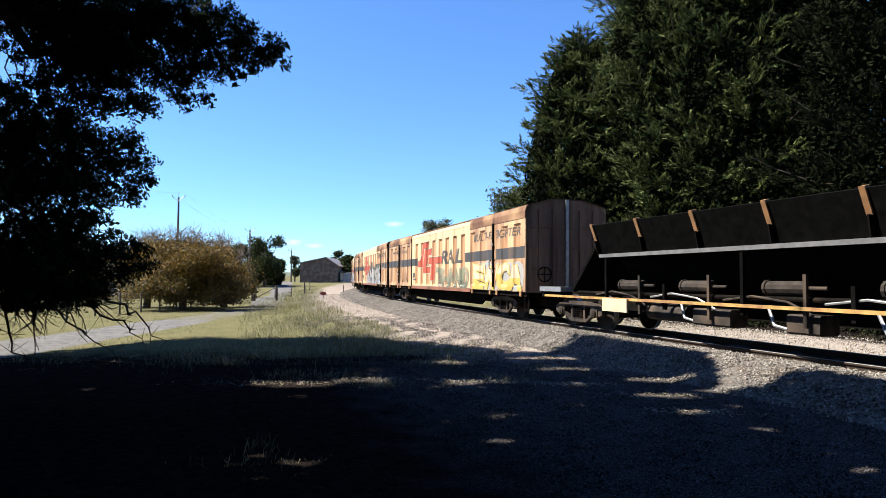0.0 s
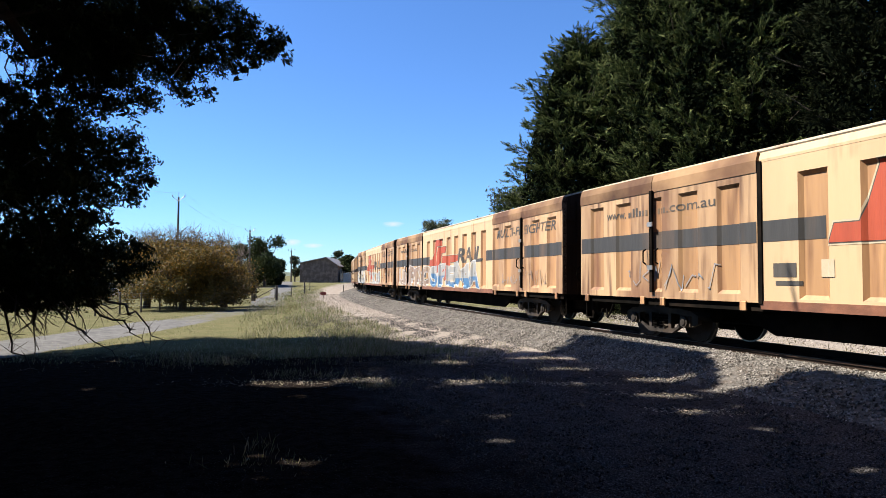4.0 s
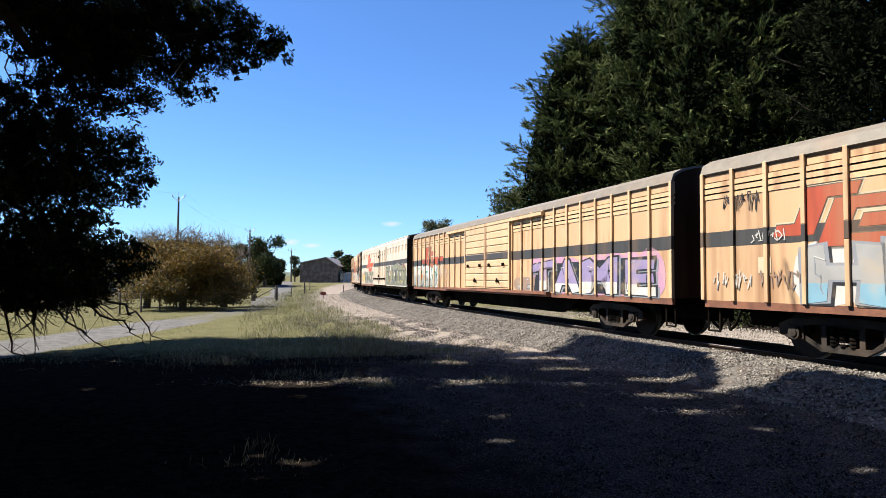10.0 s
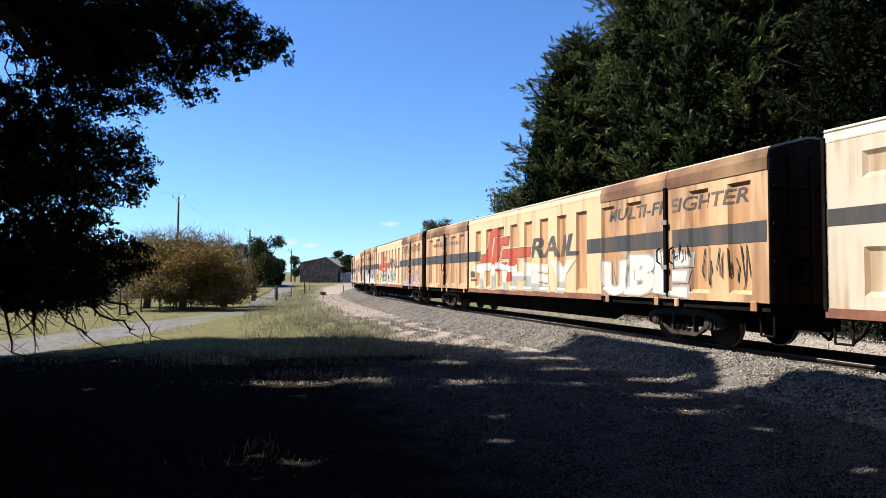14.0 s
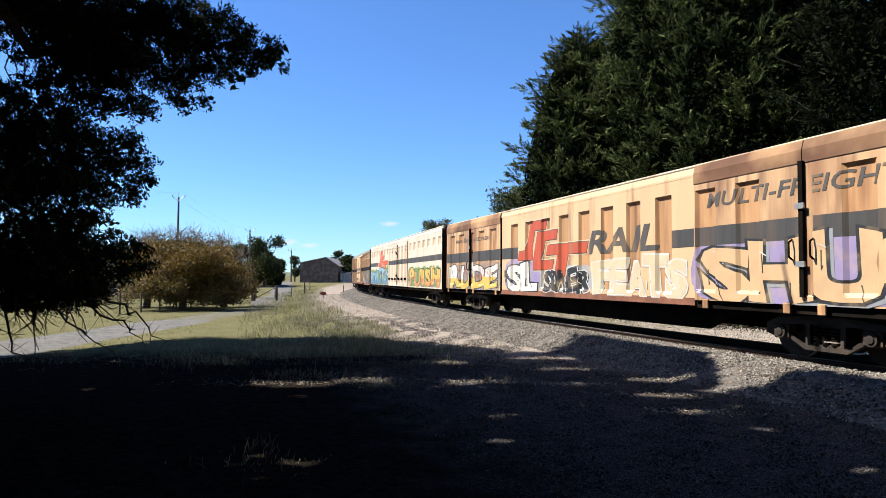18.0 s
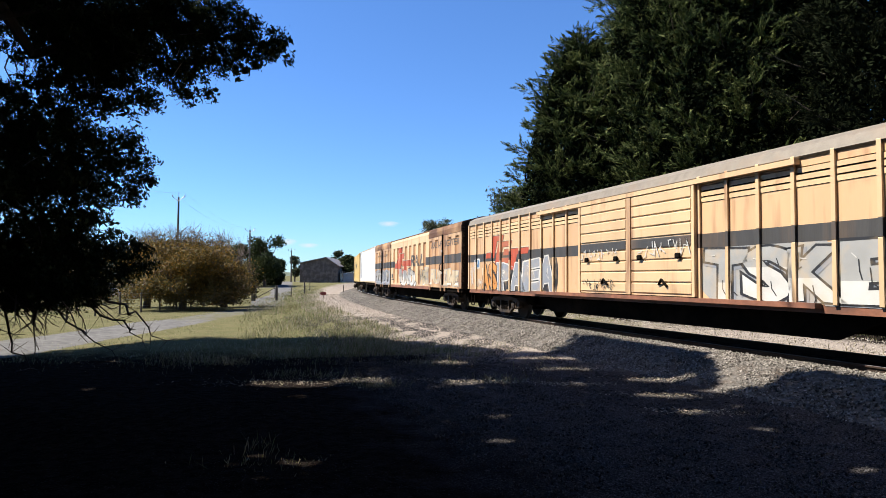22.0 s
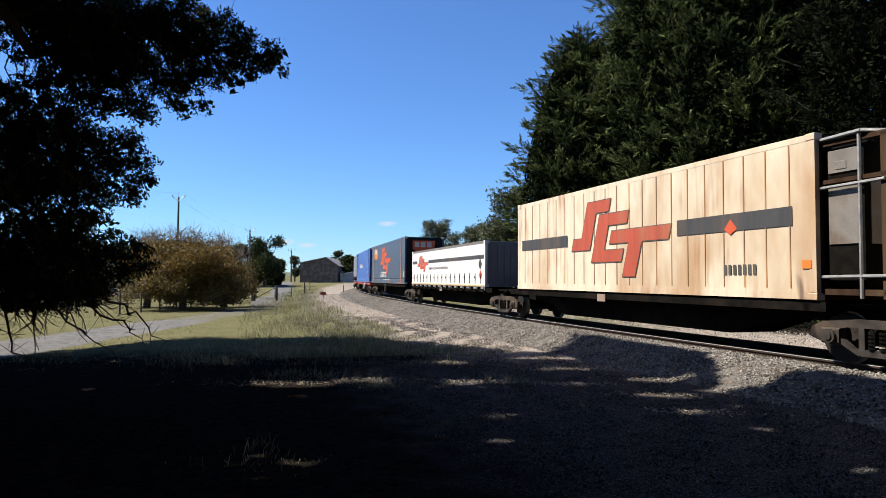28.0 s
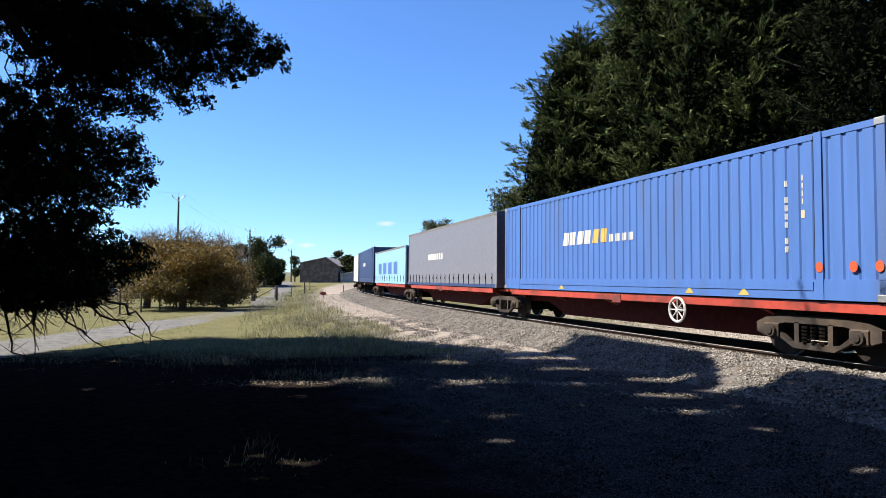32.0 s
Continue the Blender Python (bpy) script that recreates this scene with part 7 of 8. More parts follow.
def build_containers():
    flat_wagon(104.73, 120.1, "black skeletal container wagon under a white container", M_UNDER, [106.93, 120.1], -0.3)
    t, s = box_container(104.97, 14.63, "white", "white corrugated shipping container with sand-coloured rails", rail_mat=M_CONT["white"])
    part("rail_band", Shape().box(-7.3, 7.3, -1.245, -1.228, 1.06, 1.16).box(-7.3, 7.3, -1.235, -1.22, 3.9, 3.955), M_SAND, t)
    lay("orange_mark", Side(-1.242), [rect(6.0, 6.2, 1.75, 1.9)], M_ORANGE, t, 0.004)
    lay("warning_triangle", s, [[(6.45, 1.95), (6.85, 1.95), (6.65, 2.25)], rect(6.45, 6.85, 1.85, 1.93)], P["yellow"], t)
    lay("faded_lettering", s, [rect(-6.4, -5.6, 3.25, 3.4)], P["cream"], t)
    flat_wagon(120.1, 136.0, "black skeletal container wagon under a sand-yellow container", M_UNDER, [136.0])
    t, s = box_container(120.42, 14.63, "yellow", "sand-yellow corrugated shipping container with an orange post")
    lay("orange_band", Side(-1.242), [rect(6.02, 6.2, 1.2, 3.9), rect(-6.2, -6.02, 1.2, 3.9)], M_ORANGE, t, 0.004)
    lay("lettering", s, [rect(-1.6 + 0.35 * k, -1.32 + 0.35 * k, 2.6, 2.95) for k in range(7)], M_LETTER, t, 0.006, "row of dark painted marks")
    lay("dark_patch", s, [[(-2.9, 2.8), (-2.0, 2.45), (-1.8, 3.2), (-2.3, 3.3)]], M_STRIPE, t)
    flat_wagon(136.0, 150.85, "black skeletal container wagon under a cream container", M_UNDER, [150.85])
    t, s = box_container(137.04, 12.19, "cream", "weathered cream container with orange emblem and dark stripe", posts=(), wavy=False, seams=22, end=M_ENDDARK)
    lay("stripe", s, [rect(-5.75, -2.6, 2.36, 2.70)], M_STRIPE, t, 0.014)
    lay("stripe", s, [rect(2.42, 5.6, 2.38, 2.73)], M_STRIPE, t, 0.014)
    emblem_on(s, t, (-2.33, 1.47, 4.54, 2.07), M_LOGO, 0.015, "orange-red interlocking bars emblem", False)
    lay("data_lettering", s, [rect(3.88 + 0.13 * k, 3.96 + 0.13 * k, 1.50, 1.70) for k in range(7)], M_LETTER, t, 0.014)
    lay("red_diamond", s, [[(3.9, 2.42), (4.08, 2.30), (4.26, 2.42), (4.08, 2.62)]], M_LOGOFRESH, t, 0.018)
    lay("red_mark", s, [rect(5.8, 6.0, 1.6, 1.75)], M_ORANGE, t, 0.018)
    part("tank_frame", Shape().box(6.1, 7.3, -1.1, -1.02, 1.15, 1.25).box(7.2, 7.3, -1.1, -1.02, 1.1, 3.75).box(6.1, 7.3, -1.1, -1.02, 3.05, 3.12).box(6.1, 7.3, -1.1, -1.02, 3.7, 3.78).box(7.2, 7.3, 1.0, 1.08, 1.1, 3.75), M_ENDDARK, t, "dark frame on the container end")
    unit_ = part("cooling_unit", Shape().box(6.1, 6.85, -1.02, 1.02, 1.3, 3.7, 0, 0.10), M_UNDER, t, "dark cooling unit on the container end")
    M_PANEL = mat("dull_sheet_metal", (0.34, 0.30, 0.26), 0.5, 0.3, spread=0.3, scale=1.5, dirt=(0.14, 0.09, 0.06), dirt_amount=0.45, dirt_scale=1.5)
    part("unit_panel", Shape().box(6.2, 6.75, -1.045, -1.02, 3.22, 3.62, 0, 0.01).box(6.35, 6.55, -1.055, -1.045, 3.28, 3.42, 0, 0.005), M_PANEL, unit_, "pale upper panel")
    part("unit_panel", Shape().box(6.2, 6.75, -1.045, -1.02, 2.0, 3.0, 0, 0.01), M_PANEL, unit_, "stained lower panel")
    part("unit_panel", Shape().box(6.85, 6.87, -0.9, 0.9, 2.0, 3.1, 0, 0.005), M_PANEL, unit_, "stained front panel")
    part("grab_rail", Shape().path([(6.1, -1.12, 3.82), (6.9, -1.14, 3.84), (7.22, -1.0, 3.78), (7.3, -0.6, 3.70)], 0.035, 7), M_GALV, unit_, "pale bent tube over the cooling unit")
    for zz in (1.45, 2.98):
        part("grab_rail", Shape().path([(6.1, -1.12, zz), (7.28, -1.12, zz + 0.02)], 0.03, 7), M_GALV, unit_)
    part("grab_rail", Shape().path([(6.85, -1.12, 1.1), (6.85, -1.12, 3.8)], 0.03, 7), M_GALV, unit_)
    flat_wagon(150.85, 165.8, "black skeletal container wagon under a low white container", M_UNDER, [165.8])
    # end greyed against the white sides, its shade painted in
    t, s = box_container(152.4, 12.3, "curtain", "low white curtain-sided container with dark stripe and straps", 1.84, posts=(), wavy=False, curtain=17, base=1.08, end=mat("shade_grey_end", (0.20, 0.20, 0.21), 0.55, spread=0.12, scale=0.6))
    lay("stripe", s, [rect(-6.0, -5.0, 2.2, 2.36)], M_STRIPE, t, 0.006)
    lay("stripe", s, [rect(-2.55, 6.0, 2.2, 2.36)], M_STRIPE, t, 0.006)
    emblem_on(s, t, (-4.9, 1.78, 2.3, 0.82), M_LOGOFRESH, 0.009, "orange-red interlocking bars emblem", False)
    lay("lettering", s, words("LINEHAUL STORAGE DISTRIBUTION", 0.17, -2.5, 1.86, 0.006, 0, 1.25), M_LETTER, t, 0.006, "small dark printed words")
    lay("diamond", s, [[(5.35, 2.0), (5.55, 1.75), (5.75, 2.0), (5.55, 2.25)]], M_STRIPE, t, 0.007)
    lay("diamond", s, [[(5.4, 1.55), (5.6, 1.35), (5.8, 1.55), (5.6, 1.75)]], M_LOGOFRESH, t, 0.007)
    part("sill_lip", Shape().box(-6.1, 6.1, -1.27, -1.2, 1.07, 1.16, 0, 0.02), M_SAND, t)
    for k in range(14):
        x = -5.9 + 0.9 * k
        part("lashing_ring", Shape().box(x, x + 0.34, -1.29, -1.262, 0.99, 1.06, 0, 0.008).tube((x + 0.45, -1.28, 0.95), (x + 0.45, -1.28, 1.08), 0.02, 0.02, 6), M_GALV, t)
    flat_wagon(165.8, 182.0, "black skeletal container wagon under a slate blue container", M_UNDER, [180.3], -0.2)
    t, s = box_container(166.8, 14.63, "slate", "slate blue corrugated container with orange posts and emblem", end=M_DARKEND, post_mat=M_ORANGE)
    emblem_on(s, t, (-2.55, 1.68, 4.6, 1.97), M_LOGOFRESH, 0.006, "bright orange-red interlocking bars emblem", False)
    lay("lettering", s, words("LOGISTICS", 0.48, -2.55, 1.53, 0.05, 0.25, 1.16), P["white"], t, 0.006, "white painted word")
    sf = [(-5.85, 2.95), (-4.35, 2.8), (-4.1, 3.2), (-4.2, 3.6), (-5.75, 3.75)]
    lay("orange_patch", s, [sf], M_ORANGE, t, 0.006)
    lay("lettering", s, [rect(-5.75 + 0.42 * k, -5.42 + 0.42 * k, 3.3, 3.62) for k in range(3)], P["white"], t, 0.010)
    lay("lettering", s, [rect(6.6, 6.68, 2.1 + 0.22 * k, 2.25 + 0.22 * k) for k in range(7)], P["white"], t, 0.006)
    lay("yellow_panel", s, [rect(6.75, 7.1, 1.5, 1.85)], P["yellow"], t, 0.006)
    lay("base_lettering", Side(-1.243), [rect(-0.9 + 0.13 * k, -0.81 + 0.13 * k, 1.28, 1.36) for k in range(20) if k not in (2, 5, 14)], P["white"], t, 0.004, "row of small white marks")
    part("base_line", Shape().box(-7.2, 7.2, -1.236, -1.23, 1.385, 1.405), M_DARKEND, t)
    lay("base_lettering", Side(-1.243), [rect(-3.9, -3.5, 1.25, 1.32), rect(1.2, 1.5, 1.15, 1.22), rect(2.2, 2.5, 1.15, 1.22), rect(5.0, 5.6, 1.1, 1.18)], M_ORANGE, t, 0.004)
    sign = part("end_sign", Shape().prism([(-0.75, 3.72), (-0.75, 3.2), (-0.4, 2.98), (0.3, 2.92), (0.6, 3.2), (0.65, 3.72)], 7.335, 7.345), M_LOGOFRESH, t, "orange-red sign with white marks")
    for k in range(3):
        part("sign_mark", Shape().box(7.346, 7.352, -0.62 + 0.38 * k, -0.34 + 0.38 * k, 3.32, 3.62), P["white"], sign)
    part("end_plate", Shape().box(7.335, 7.345, 0.05, 0.25, 1.3, 1.6), P["orange"], t)
    flat_wagon(182.0, 198.1, "red skeletal container wagon under a blue container", M_REDFRAME, [184.6, 198.1], 2.0)
    # end much darker than the blue sides, imitating its shade
    t, s = box_container(183.1, 14.63, "blue", "mid-blue corrugated container with white lettering marks", end=mat("deep_navy_end", (0.012, 0.018, 0.055), 0.6, spec=0.2))
    lay("lettering", s, [[(-3.0 + 0.42 * k, 2.4), (-2.68 + 0.42 * k, 2.4), (-2.62 + 0.42 * k, 2.78), (-2.94 + 0.42 * k, 2.78)] for k in range(4)], P["white"], t)
    lay("lettering", s, [[(-1.3 + 0.4 * k, 2.4), (-1.0 + 0.4 * k, 2.4), (-0.94 + 0.4 * k, 2.78), (-1.24 + 0.4 * k, 2.78)] for k in range(2)], P["yellow"], t)
    lay("lettering", s, [rect(-0.45 + 0.3 * k, -0.25 + 0.3 * k, 2.4, 2.6) for k in range(4)], P["white"], t)
    lay("lettering", s, [rect(5.36, 5.41, 1.9 + 0.15 * k, 2.01 + 0.15 * k) for k in range(9) if k not in (2, 7)], P["white"], t)
    lay("lettering", s, [rect(5.72, 5.77, 2.75 + 0.14 * k, 2.85 + 0.14 * k) for k in range(4)] + [rect(5.70, 5.80, 2.5, 2.64)], P["cream"], t)
    for x in (6.1, 6.75, 7.2):
        lay("red_dot", Side(-1.245), [[(x + 0.075 * math.cos(a * 0.6283), 1.62 + 0.095 * math.sin(a * 0.6283)) for a in range(10)]], M_LOGOFRESH, t, 0.004)
    lay("yellow_mark", Side(-1.232), [[(x, 1.1), (x + 0.3, 1.1), (x + 0.15, 1.25)] for x in (-3.2, 2.6, 4.2)], P["yellow"], t, 0.004)
    flat_wagon(198.1, 213.3, "red skeletal container wagon under a grey container", M_REDFRAME, [213.3])
    t, s = box_container(198.5, 14.5, "grey", "grey curtain-sided container with white marks", posts=(), wavy=False, curtain=20, rail_mat=M_CONT["navy"])
    lay("lettering", s, [rect(-2.8 + 0.4 * k, -2.5 + 0.4 * k, 2.35, 2.65) for k in range(7)], P["white"], t)
    flat_wagon(213.3, 227.0, "red skeletal container wagon under a light blue container", M_REDFRAME, [227.0])
    t, s = box_container(213.9, 12.6, "sky", "light blue curtain-sided container", 2.35, posts=(), wavy=False, curtain=12, end=M_CONT["navy"])
    for k in range(4):
        lay("blue_panel", s, [rect(-4.5 + 2.2 * k, -3.1 + 2.2 * k, 1.7, 2.5)], M_CONT["blue"], t)
    for a, c in ((227.5, "navy"), (243.0, "white"), (258.5, "blue"), (274.0, "slate")):
        flat_wagon(a - 0.4, a + 15.1, "dark skeletal container wagon far down the train", M_UNDER, [a + 15.0])
        t, s = box_container(a, 14.63, c, "%s corrugated container far down the train" % {"navy": "navy blue", "white": "white", "blue": "mid-blue", "slate": "slate blue"}[c])
        if c == "navy":
            lay("lettering", s, [rect(-2.0 + 0.4 * k, -1.7 + 0.4 * k, 2.5, 2.8) for k in range(5)], P["white"], t)


def hopper_wagon(rear):
    """Black side-discharge hopper wagon with flared top boards and rust-brown ribs."""
    L = 17.0
    mid = rear - L / 2
    t = thing("hopper_wagon", "black hopper wagon with rusty ribs and yellow edge rail", "hopper wagon")
    VEHICLES.append((t, mid, L / 2 - 2.4))
    b0, b1 = -L / 2 + 3.2, L / 2 - 3.2
    M_HOP = mat("black_hopper_paint", (0.008, 0.008, 0.008), 0.95, spread=0.3, spec=0.0)
    M_RIB = mat("rusty_rib", (0.40, 0.20, 0.08), 0.7, spread=0.25)
    for sgn in (-1, 1):
        part("top_board", Shape().prism([(sgn * 1.18, 2.06), (sgn * 1.48, 2.84), (sgn * 1.43, 2.86), (sgn * 1.12, 2.08)][:: sgn], b0, b1), M_HOP, t)
        part("ledge", Shape().box(b0 + 0.1, b1, sgn * 1.22 - 0.07, sgn * 1.22 + 0.07, 1.98, 2.07), mat("dull_grey_ledge", (0.15, 0.15, 0.155), 0.7, spread=0.25), t, "pale ledge under the top boards")
        part("hopper_side", Shape().prism([(sgn * 0.45, 1.05), (sgn * 1.2, 2.02), (sgn * 1.14, 2.04), (sgn * 0.38, 1.05)][:: sgn], b0 + 0.8, b1 - 0.8), M_HOP, t)
    for k in range(6):
        x = b0 + 0.06 + k * 1.98
        part("rib", Shape().prism([(-1.36, 2.42), (-1.53, 2.87), (-1.40, 2.90), (-1.40, 2.84), (-1.47, 2.84), (-1.31, 2.44)], x - 0.055, x + 0.055), M_RIB, t, "rust-orange top bracket")
        part("strut", Shape().tube((x - 0.05, -1.24, 2.08), (x, -1.36, 2.44), 0.04, 0.04, 6), M_UNDER, t)
    part("end_slope", Shape().prism([(b0 + 0.1, 2.8), (b0 + 0.15, 2.74), (-L / 2 + 1.6, 1.05), (-L / 2 + 1.5, 1.1)], -1.1, 1.1, 0, "y"), M_HOP, t)
    part("end_slope", Shape().prism([(-b0 - 0.1, 2.8), (-b0 - 0.15, 2.74), (L / 2 - 1.6, 1.05), (L / 2 - 1.5, 1.1)][::-1], -1.1, 1.1, 0, "y"), M_HOP, t)
    part("underframe", Shape().box(-L / 2, L / 2, -0.3, 0.3, 0.55, 1.0).box(-L / 2, -L / 2 + 0.15, -1.3, 1.3, 0.85, 1.05), M_UNDER, t)
    part("edge_rail", Shape().box(-L / 2 + 0.3, L / 2 - 0.3, -1.36, -1.31, 0.86, 0.925), mat("rusty_yellow_rail", (0.55, 0.34, 0.10), 0.6, spread=0.3, dirt=(0.30, 0.13, 0.06), dirt_amount=0.5, dirt_scale=2), t, "worn yellow edge rail")
    part("end_deck", Shape().box(-L / 2 - 0.05, -L / 2 + 1.3, -1.35, -0.9, 1.02, 1.16), M_STEELGREY, t)
    part("data_box", Shape().box(-4.85, -3.75, -1.42, -1.37, 0.57, 0.90), P["cream"], t, "cream sign plate")
    for k in range(5):
        x = -L / 2 + 3.6 + k * 2.4
        part("stanchion", Shape().box(x - 0.04, x + 0.04, -1.28, -1.2, 0.7, 1.95 if k % 2 == 0 else 1.3), M_HOP, t)
        part("air_cylinder", Shape().tube((x + 0.4, -1.0, 1.25), (x + 1.3, -1.0, 1.25), 0.13, 0.13, 10).tube((x + 0.9, -1.0, 1.25), (x + 1.7, -1.0, 1.25), 0.035, 0.035, 8).tube((x + 0.36, -1.0, 1.25), (x + 0.42, -1.0, 1.25), 0.15, 0.15, 10), M_BOGIE, t)
        part("cross_pipe", Shape().path([(x - 0.6, -1.18, 0.98), (x + 0.2, -1.2, 1.08), (x + 1.0, -1.18, 1.0), (x + 1.6, -1.1, 0.72)], 0.025, 6), M_STEELGREY if k % 2 else M_BOGIE, t)
        part("lever", Shape().box(x + 1.45, x + 1.52, -1.3, -1.24, 0.55, 1.5), M_BOGIE, t)
    for k, x in enumerate((-1.6, 0.9, 3.1, 5.0)):
        part("brake_box", Shape().box(x, x + (0.7 if k % 2 else 1.1), -1.2, -0.75, 0.42, 0.78, 0, 0.04), M_BOGIE, t, "dull grey equipment box")
        part("valve_pipe", Shape().path([(x - 0.5, -1.1, 0.85), (x - 0.3, -1.18, 0.55), (x, -1.18, 0.5)], 0.03, 6), M_STEELGREY, t)
    part("reservoir", Shape().tube((-3.4, -0.9, 0.62), (-2.0, -0.9, 0.62), 0.2, 0.2, 14), M_BOGIE, t)
    part("air_pipe", Shape().tube((-L / 2 + 2, -1.15, 1.02), (L / 2 - 2, -1.15, 1.06), 0.05, 0.05, 8), M_UNDER, t)
    for sgn in (-1, 1):
        coupler(t, sgn * L / 2, sgn)
    bogie(t, L / 2 - 2.2, mid)
    bogie(t, -L / 2 + 1.9, mid)


hopper_wagon(-200.3)
VAN = "rust-streaked cream freight van with %s"
freight_van(-199.6, VAN % "yellow and khaki graffiti", [(0.3, 5.2, 1.02, 1.95, "THAND", "khaki", "brown", "", "moss"), (5.9, 10.9, 1.0, 1.95, "EWCA", "cream", "yellow", "silver", "yellow"), ("tag", -8.6, 1.15, 2.6, 0.6, "black")], None, seed=1)
freight_van(-176.3, VAN % "large silver graffiti", [(-1.2, 8.3, 1.0, 2.25, "ANISE", "silver", "black", "moss", "grey"), ("tag", 8.9, 2.0, 1.2, 0.3, "white"), ("tag", -9.2, 1.15, 3.2, 0.7, "grey")], M_ROOFPALE, seed=2)
freight_van(-152.84, VAN % "pale outlined graffiti and blue dots", [(-3.4, 3.9, 1.05, 2.1, "SFEMA", "silver", "white", "", "blue"), (-10.5, -3.6, 1.05, 2.05, "UNPRO", "brown", "white", "", ""), ("tag", 6.4, 1.2, 2.0, 0.4, "grey"),
                                                                   ("tag", 8.6, 1.1, 1.6, 0.6, "brown")], M_ROOFPALE, seed=3)
freight_van(-129.48, VAN % "washed-out white graffiti", [(-1.9, 4.6, 1.0, 1.95, "TEKES", "silver", "white", "", ""), ("tag", 6.0, 1.25, 2.2, 0.6, "black"), ("tag", 8.8, 1.5, 1.8, 0.5, "black"), (-10.9, -5.2, 1.0, 2.05, "TSTAR", "cream", "black", "white", "silver"),
                                                        ("tag", -4.8, 1.2, 1.0, 0.5, "black")], M_ROOFPALE, seed=4)
louvre_van(-106.06, "cream louvred van with white and green graffiti", [(3.2, 7.6, 1.02, 1.95, "WKAM", "cream", "white", "white", ""), (7.7, 9.6, 1.02, 1.8, "RA", "white", "cream", "silver", "khaki"), ("tag", 4.2, 2.0, 3.6, 0.3, "red"),
                                                                       (-8.9, -3.6, 1.02, 2.0, "HEKO", "silver", "grey", "white", "sky"), ("tag", -11.1, 1.2, 1.0, 0.4, "white"), ("tag", -10.8, 2.7, 0.9, 0.4, "black"), ("tag", -9.9, 1.2, 0.9, 0.4, "brown"),
                                                                       ("tag", -2.3, 1.1, 1.8, 0.4, "black"), ("tag", 0.3, 1.95, 2.0, 0.2, "white"), ("tag", -10.1, 2.1, 0.8, 0.25, "white")], 5, M_SILLRUST)
louvre_van(-82.41, "cream louvred van with violet and pink graffiti", [(4.1, 10.9, 1.02, 2.0, "TAME", "violet", "black", "pink+black", "white"), (2.7, 4.3, 1.02, 1.45, "--", "silver", "black", "brown", ""),
                                                                      (-11.15, -6.9, 1.0, 2.1, "MOEBS", "white", "teal", "white", "silver"), (-9.6, -8.7, 1.35, 1.6, 1, "orange", "orange", "", ""), ("tag", -6.6, 1.3, 2.2, 0.8, "white")], 6, M_SILLRUST)
white_van(-58.25, "off-white freight van with khaki lettering and orange emblem", [(3.5, 11.1, 1.0, 2.35, "KATOR", "khaki", "black", "band moss", ""), (-8.9, -3.15, 1.02, 2.0, "TINOD", "khaki", "grey", "", "moss"), (-10.15, -9.16, 1.08, 1.72, 1, "yellow", "orange", "", ""),
                                                                                  ("tag", 4.4, 1.1, 1.0, 0.3, "yellow"), ("tag", 8.4, 1.1, 1.4, 0.2, "yellow"), ("tag", 9.6, 1.9, 0.8, 0.4, "red")], 7)
freight_van(-34.71, VAN % "white block graffiti", [(-4.2, 3.9, 1.02, 2.0, "TITHEY", "white", "cream", "", "silver"), (5.6, 9.0, 1.05, 2.0, "UBE", "white", "silver", "", ""), ("tag", 9.4, 1.2, 1.4, 0.9, "black"), ("tag", 8.2, 1.7, 0.9, 0.5, "black")], M_ROOFPALE, seed=8)
freight_van(-11.4, VAN % "white outlined letters", [(-10.7, -5.3, 1.02, 2.05, "UNO!", "silver", "black", "grey", "white"), (-3.0, 3.5, 1.02, 1.95, "SERTS", "silver", "green", "white", "cream"), ("tag", -1.6, 1.45, 1.3, 0.3, "teal"), (6.2, 10.6, 1.05, 1.9, "CUWO", "brown", "cream", "", "violet")], None, seed=9)
freight_van(11.79, VAN % "violet and black graffiti", [(-1.7, 1.1, 1.02, 1.75, "SINER", "black", "white", "silver", ""), (1.4, 5.2, 1.02, 2.0, "FEATS", "cream", "white", "", ""), (5.7, 11.0, 1.0, 2.2, "SHUC", "tan", "black", "violet", ""),
                                                      (-4.4, -2.1, 1.0, 2.05, "SL", "white", "black", "violet", ""), (-10.7, -5.2, 1.0, 2.0, "RUDE", "white", "black", "brown", "yellow"), ("tag", -9.6, 1.4, 3.6, 0.5, "red")], M_ROOFPALE, seed=10)
white_van(34.94, "off-white freight van with yellow, green and blue graffiti", [(3.6, 10.6, 1.0, 1.95, "PUISH", "yellow", "black", "green", "orange"), (-11.0, -7.3, 0.98, 2.0, "BONK", "sky", "black", "green", "blue"), (-7.0, -3.1, 0.98, 2.15, "STAX", "sky", "black", "green", "blue"),
                                                                               ("tag", -2.6, 1.1, 3.0, 0.5, "grey")], 11)
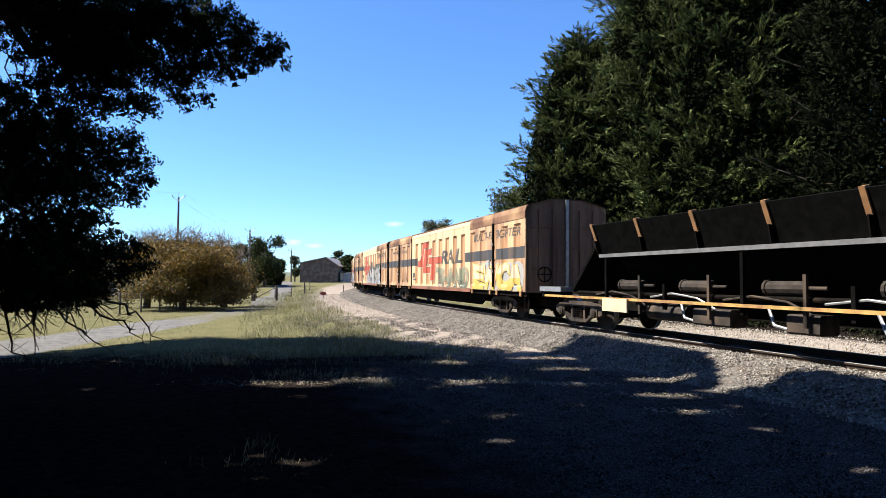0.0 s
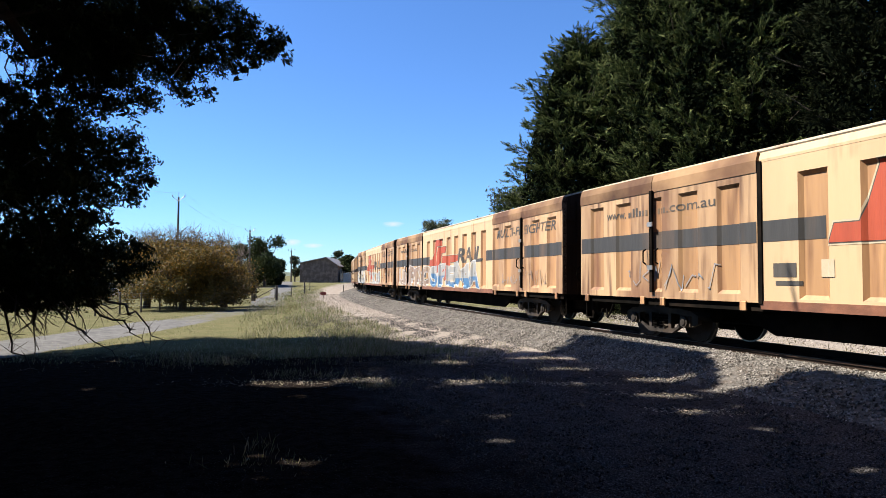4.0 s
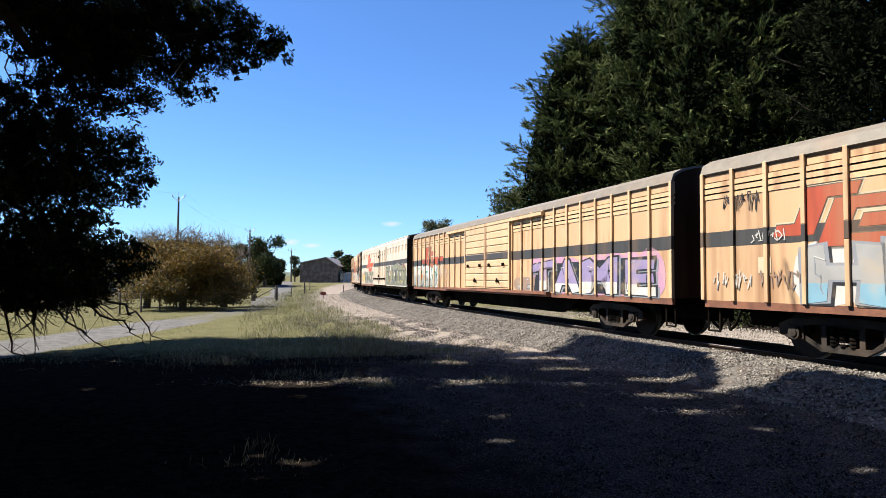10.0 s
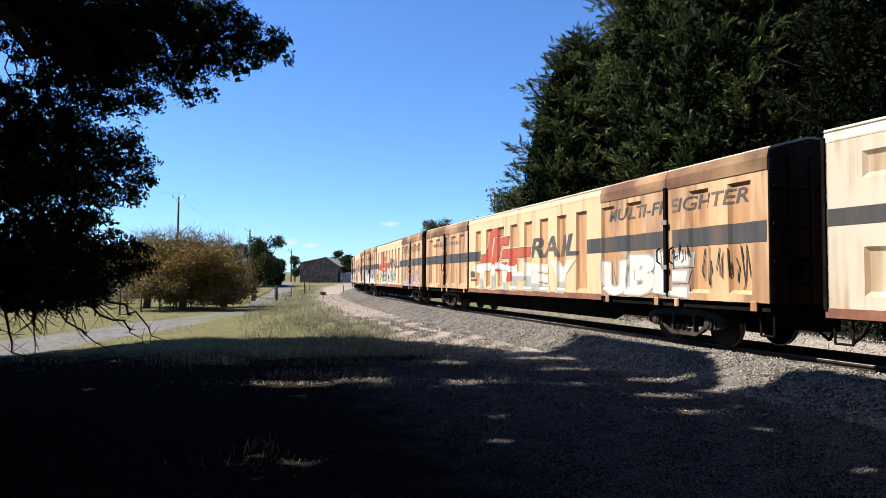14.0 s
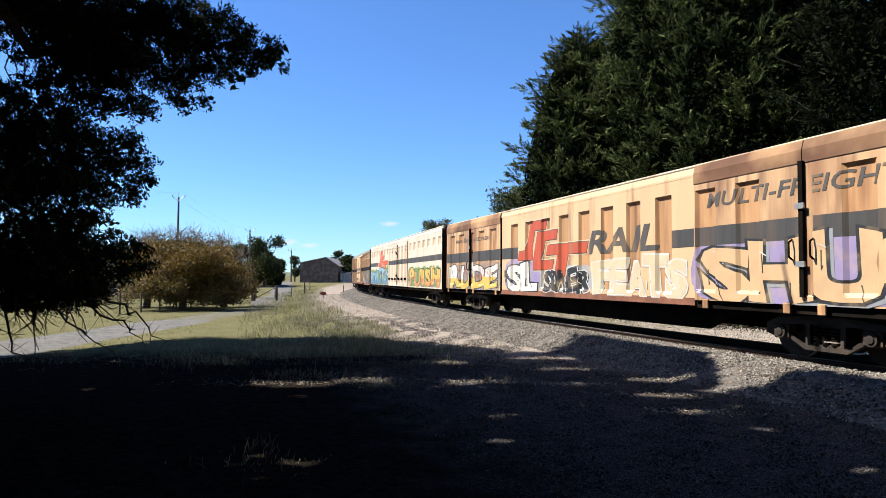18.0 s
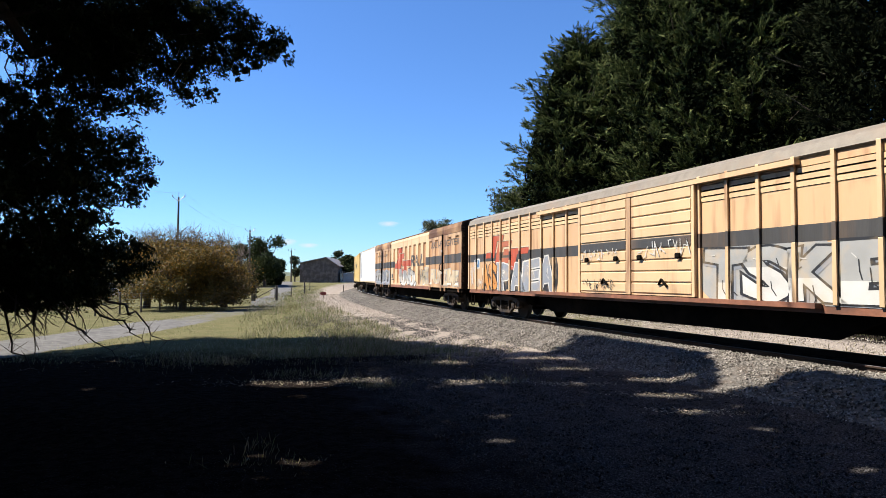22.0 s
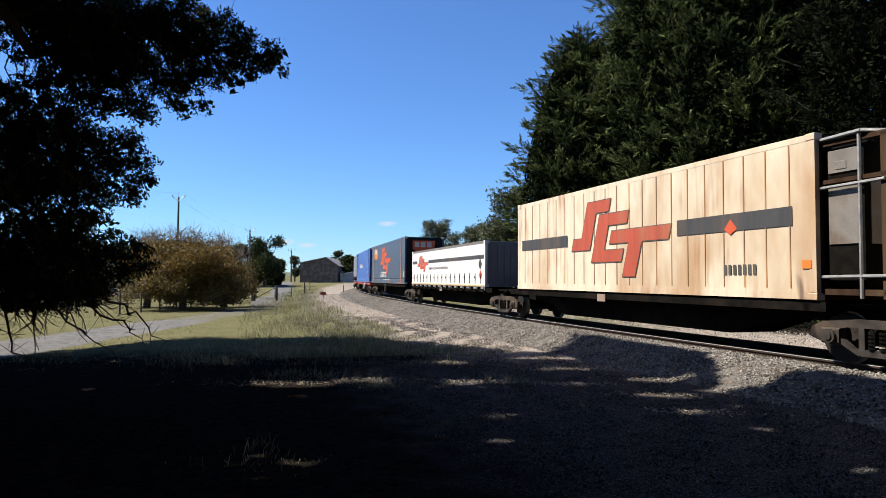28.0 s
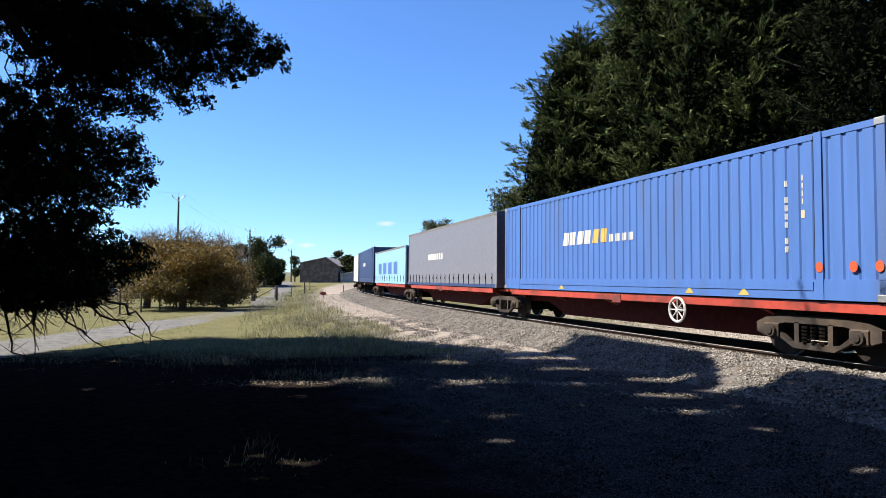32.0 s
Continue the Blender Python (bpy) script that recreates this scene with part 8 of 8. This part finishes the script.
louvre_van(58.05, "cream louvred van with dark blue and white graffiti", [(7.2, 11.2, 1.02, 2.1, "SNO", "grey", "black", "sky", "blue"), (2.6, 6.9, 1.02, 2.05, "TSKE", "silver", "black", "silver", "white"), (-8.4, -4.0, 1.0, 2.1, "PAEA", "grey", "white", "black", ""),
                                                                          (-10.0, -8.5, 1.02, 2.05, "AS", "orange", "black", "", ""), (-10.75, -10.25, 1.85, 2.15, 1, "blue", "white", "", ""), ("tag", -11.2, 1.1, 0.7, 1.0, "white"), ("tag", -10.6, 1.1, 0.7, 0.3, "white"),
                                                                          ("tag", -2.3, 1.9, 1.9, 0.3, "white"), ("tag", -2.2, 1.1, 1.6, 0.3, "black"), ("tag", 0.4, 1.9, 1.9, 0.4, "white")], 12, M_SILLRUST)
freight_van(81.6, VAN % "white outlined letters and pale graffiti", [(-2.0, 2.6, 1.02, 1.95, "UNO.", "silver", "black", "", "white"), ("tag", 2.9, 1.2, 1.6, 0.7, "black"), ("tag", 4.4, 1.1, 0.9, 0.8, "silver"), (3.4, 5.3, 1.15, 1.95, "HE", "cream", "silver", "", ""), (5.8, 8.0, 1.15, 1.85, "FUX", "cream", "silver", "", ""),
                                                                     (8.3, 10.8, 1.1, 1.85, "ZINE", "cream", "silver", "", ""), (-10.9, -5.2, 1.02, 1.95, "VOUL", "silver", "black", "grey", "grey"), ("tag", 7.0, 1.1, 3.8, 0.5, "brown")], None, seed=13)
build_containers()


# ======== the train runs ========
def motions():
    times = [0.5 * k for k in range(65)]
    for ob, mid, half in VEHICLES:
        walk(ob, [(t, ride(mid, t, half)) for t in times])
    for c, cx, cz in CLOUDS:
        walk(c, [(0.0, pose(cx + 20, 3000, cz)), (32.0, pose(cx - 17, 3000, cz + 2))])
    for b in SWAY:
        walk(b, [(t, pose(dx, 0, dz)) for t, dx, dz in ((0, -0.02, -0.03), (1.5, 0.02, 0.02), (3.5, 0.0, 0.05), (6, 0.04, 0.13), (9, 0.03, 0.11), (11, 0.0, 0.04), (13, 0.03, 0.06), (16, 0.0, 0.0), (19, -0.05, -0.09), (21, 0.0, 0.02),
                                                       (23, 0.04, 0.06), (25.5, 0.0, -0.02), (28, -0.05, -0.14), (30, -0.01, -0.02), (32, -0.02, -0.06))])
    for w, mark, q, rad in WHEELSETS:
        rows = [(0.0, pose(q, 0, rad))]
        n = 0
        a0 = None
        for k in range(1, 960):
            s = mark - gone(k / 30)
            if -13 < s < 42:
                if a0 is None:
                    a0 = s
                rows.append((k / 30, pose(q, 0, rad, 0, math.degrees((a0 - s) / rad), 0)))
        rows.append((32.0, rows[-1][1]))
        walk(w, rows)


motions()
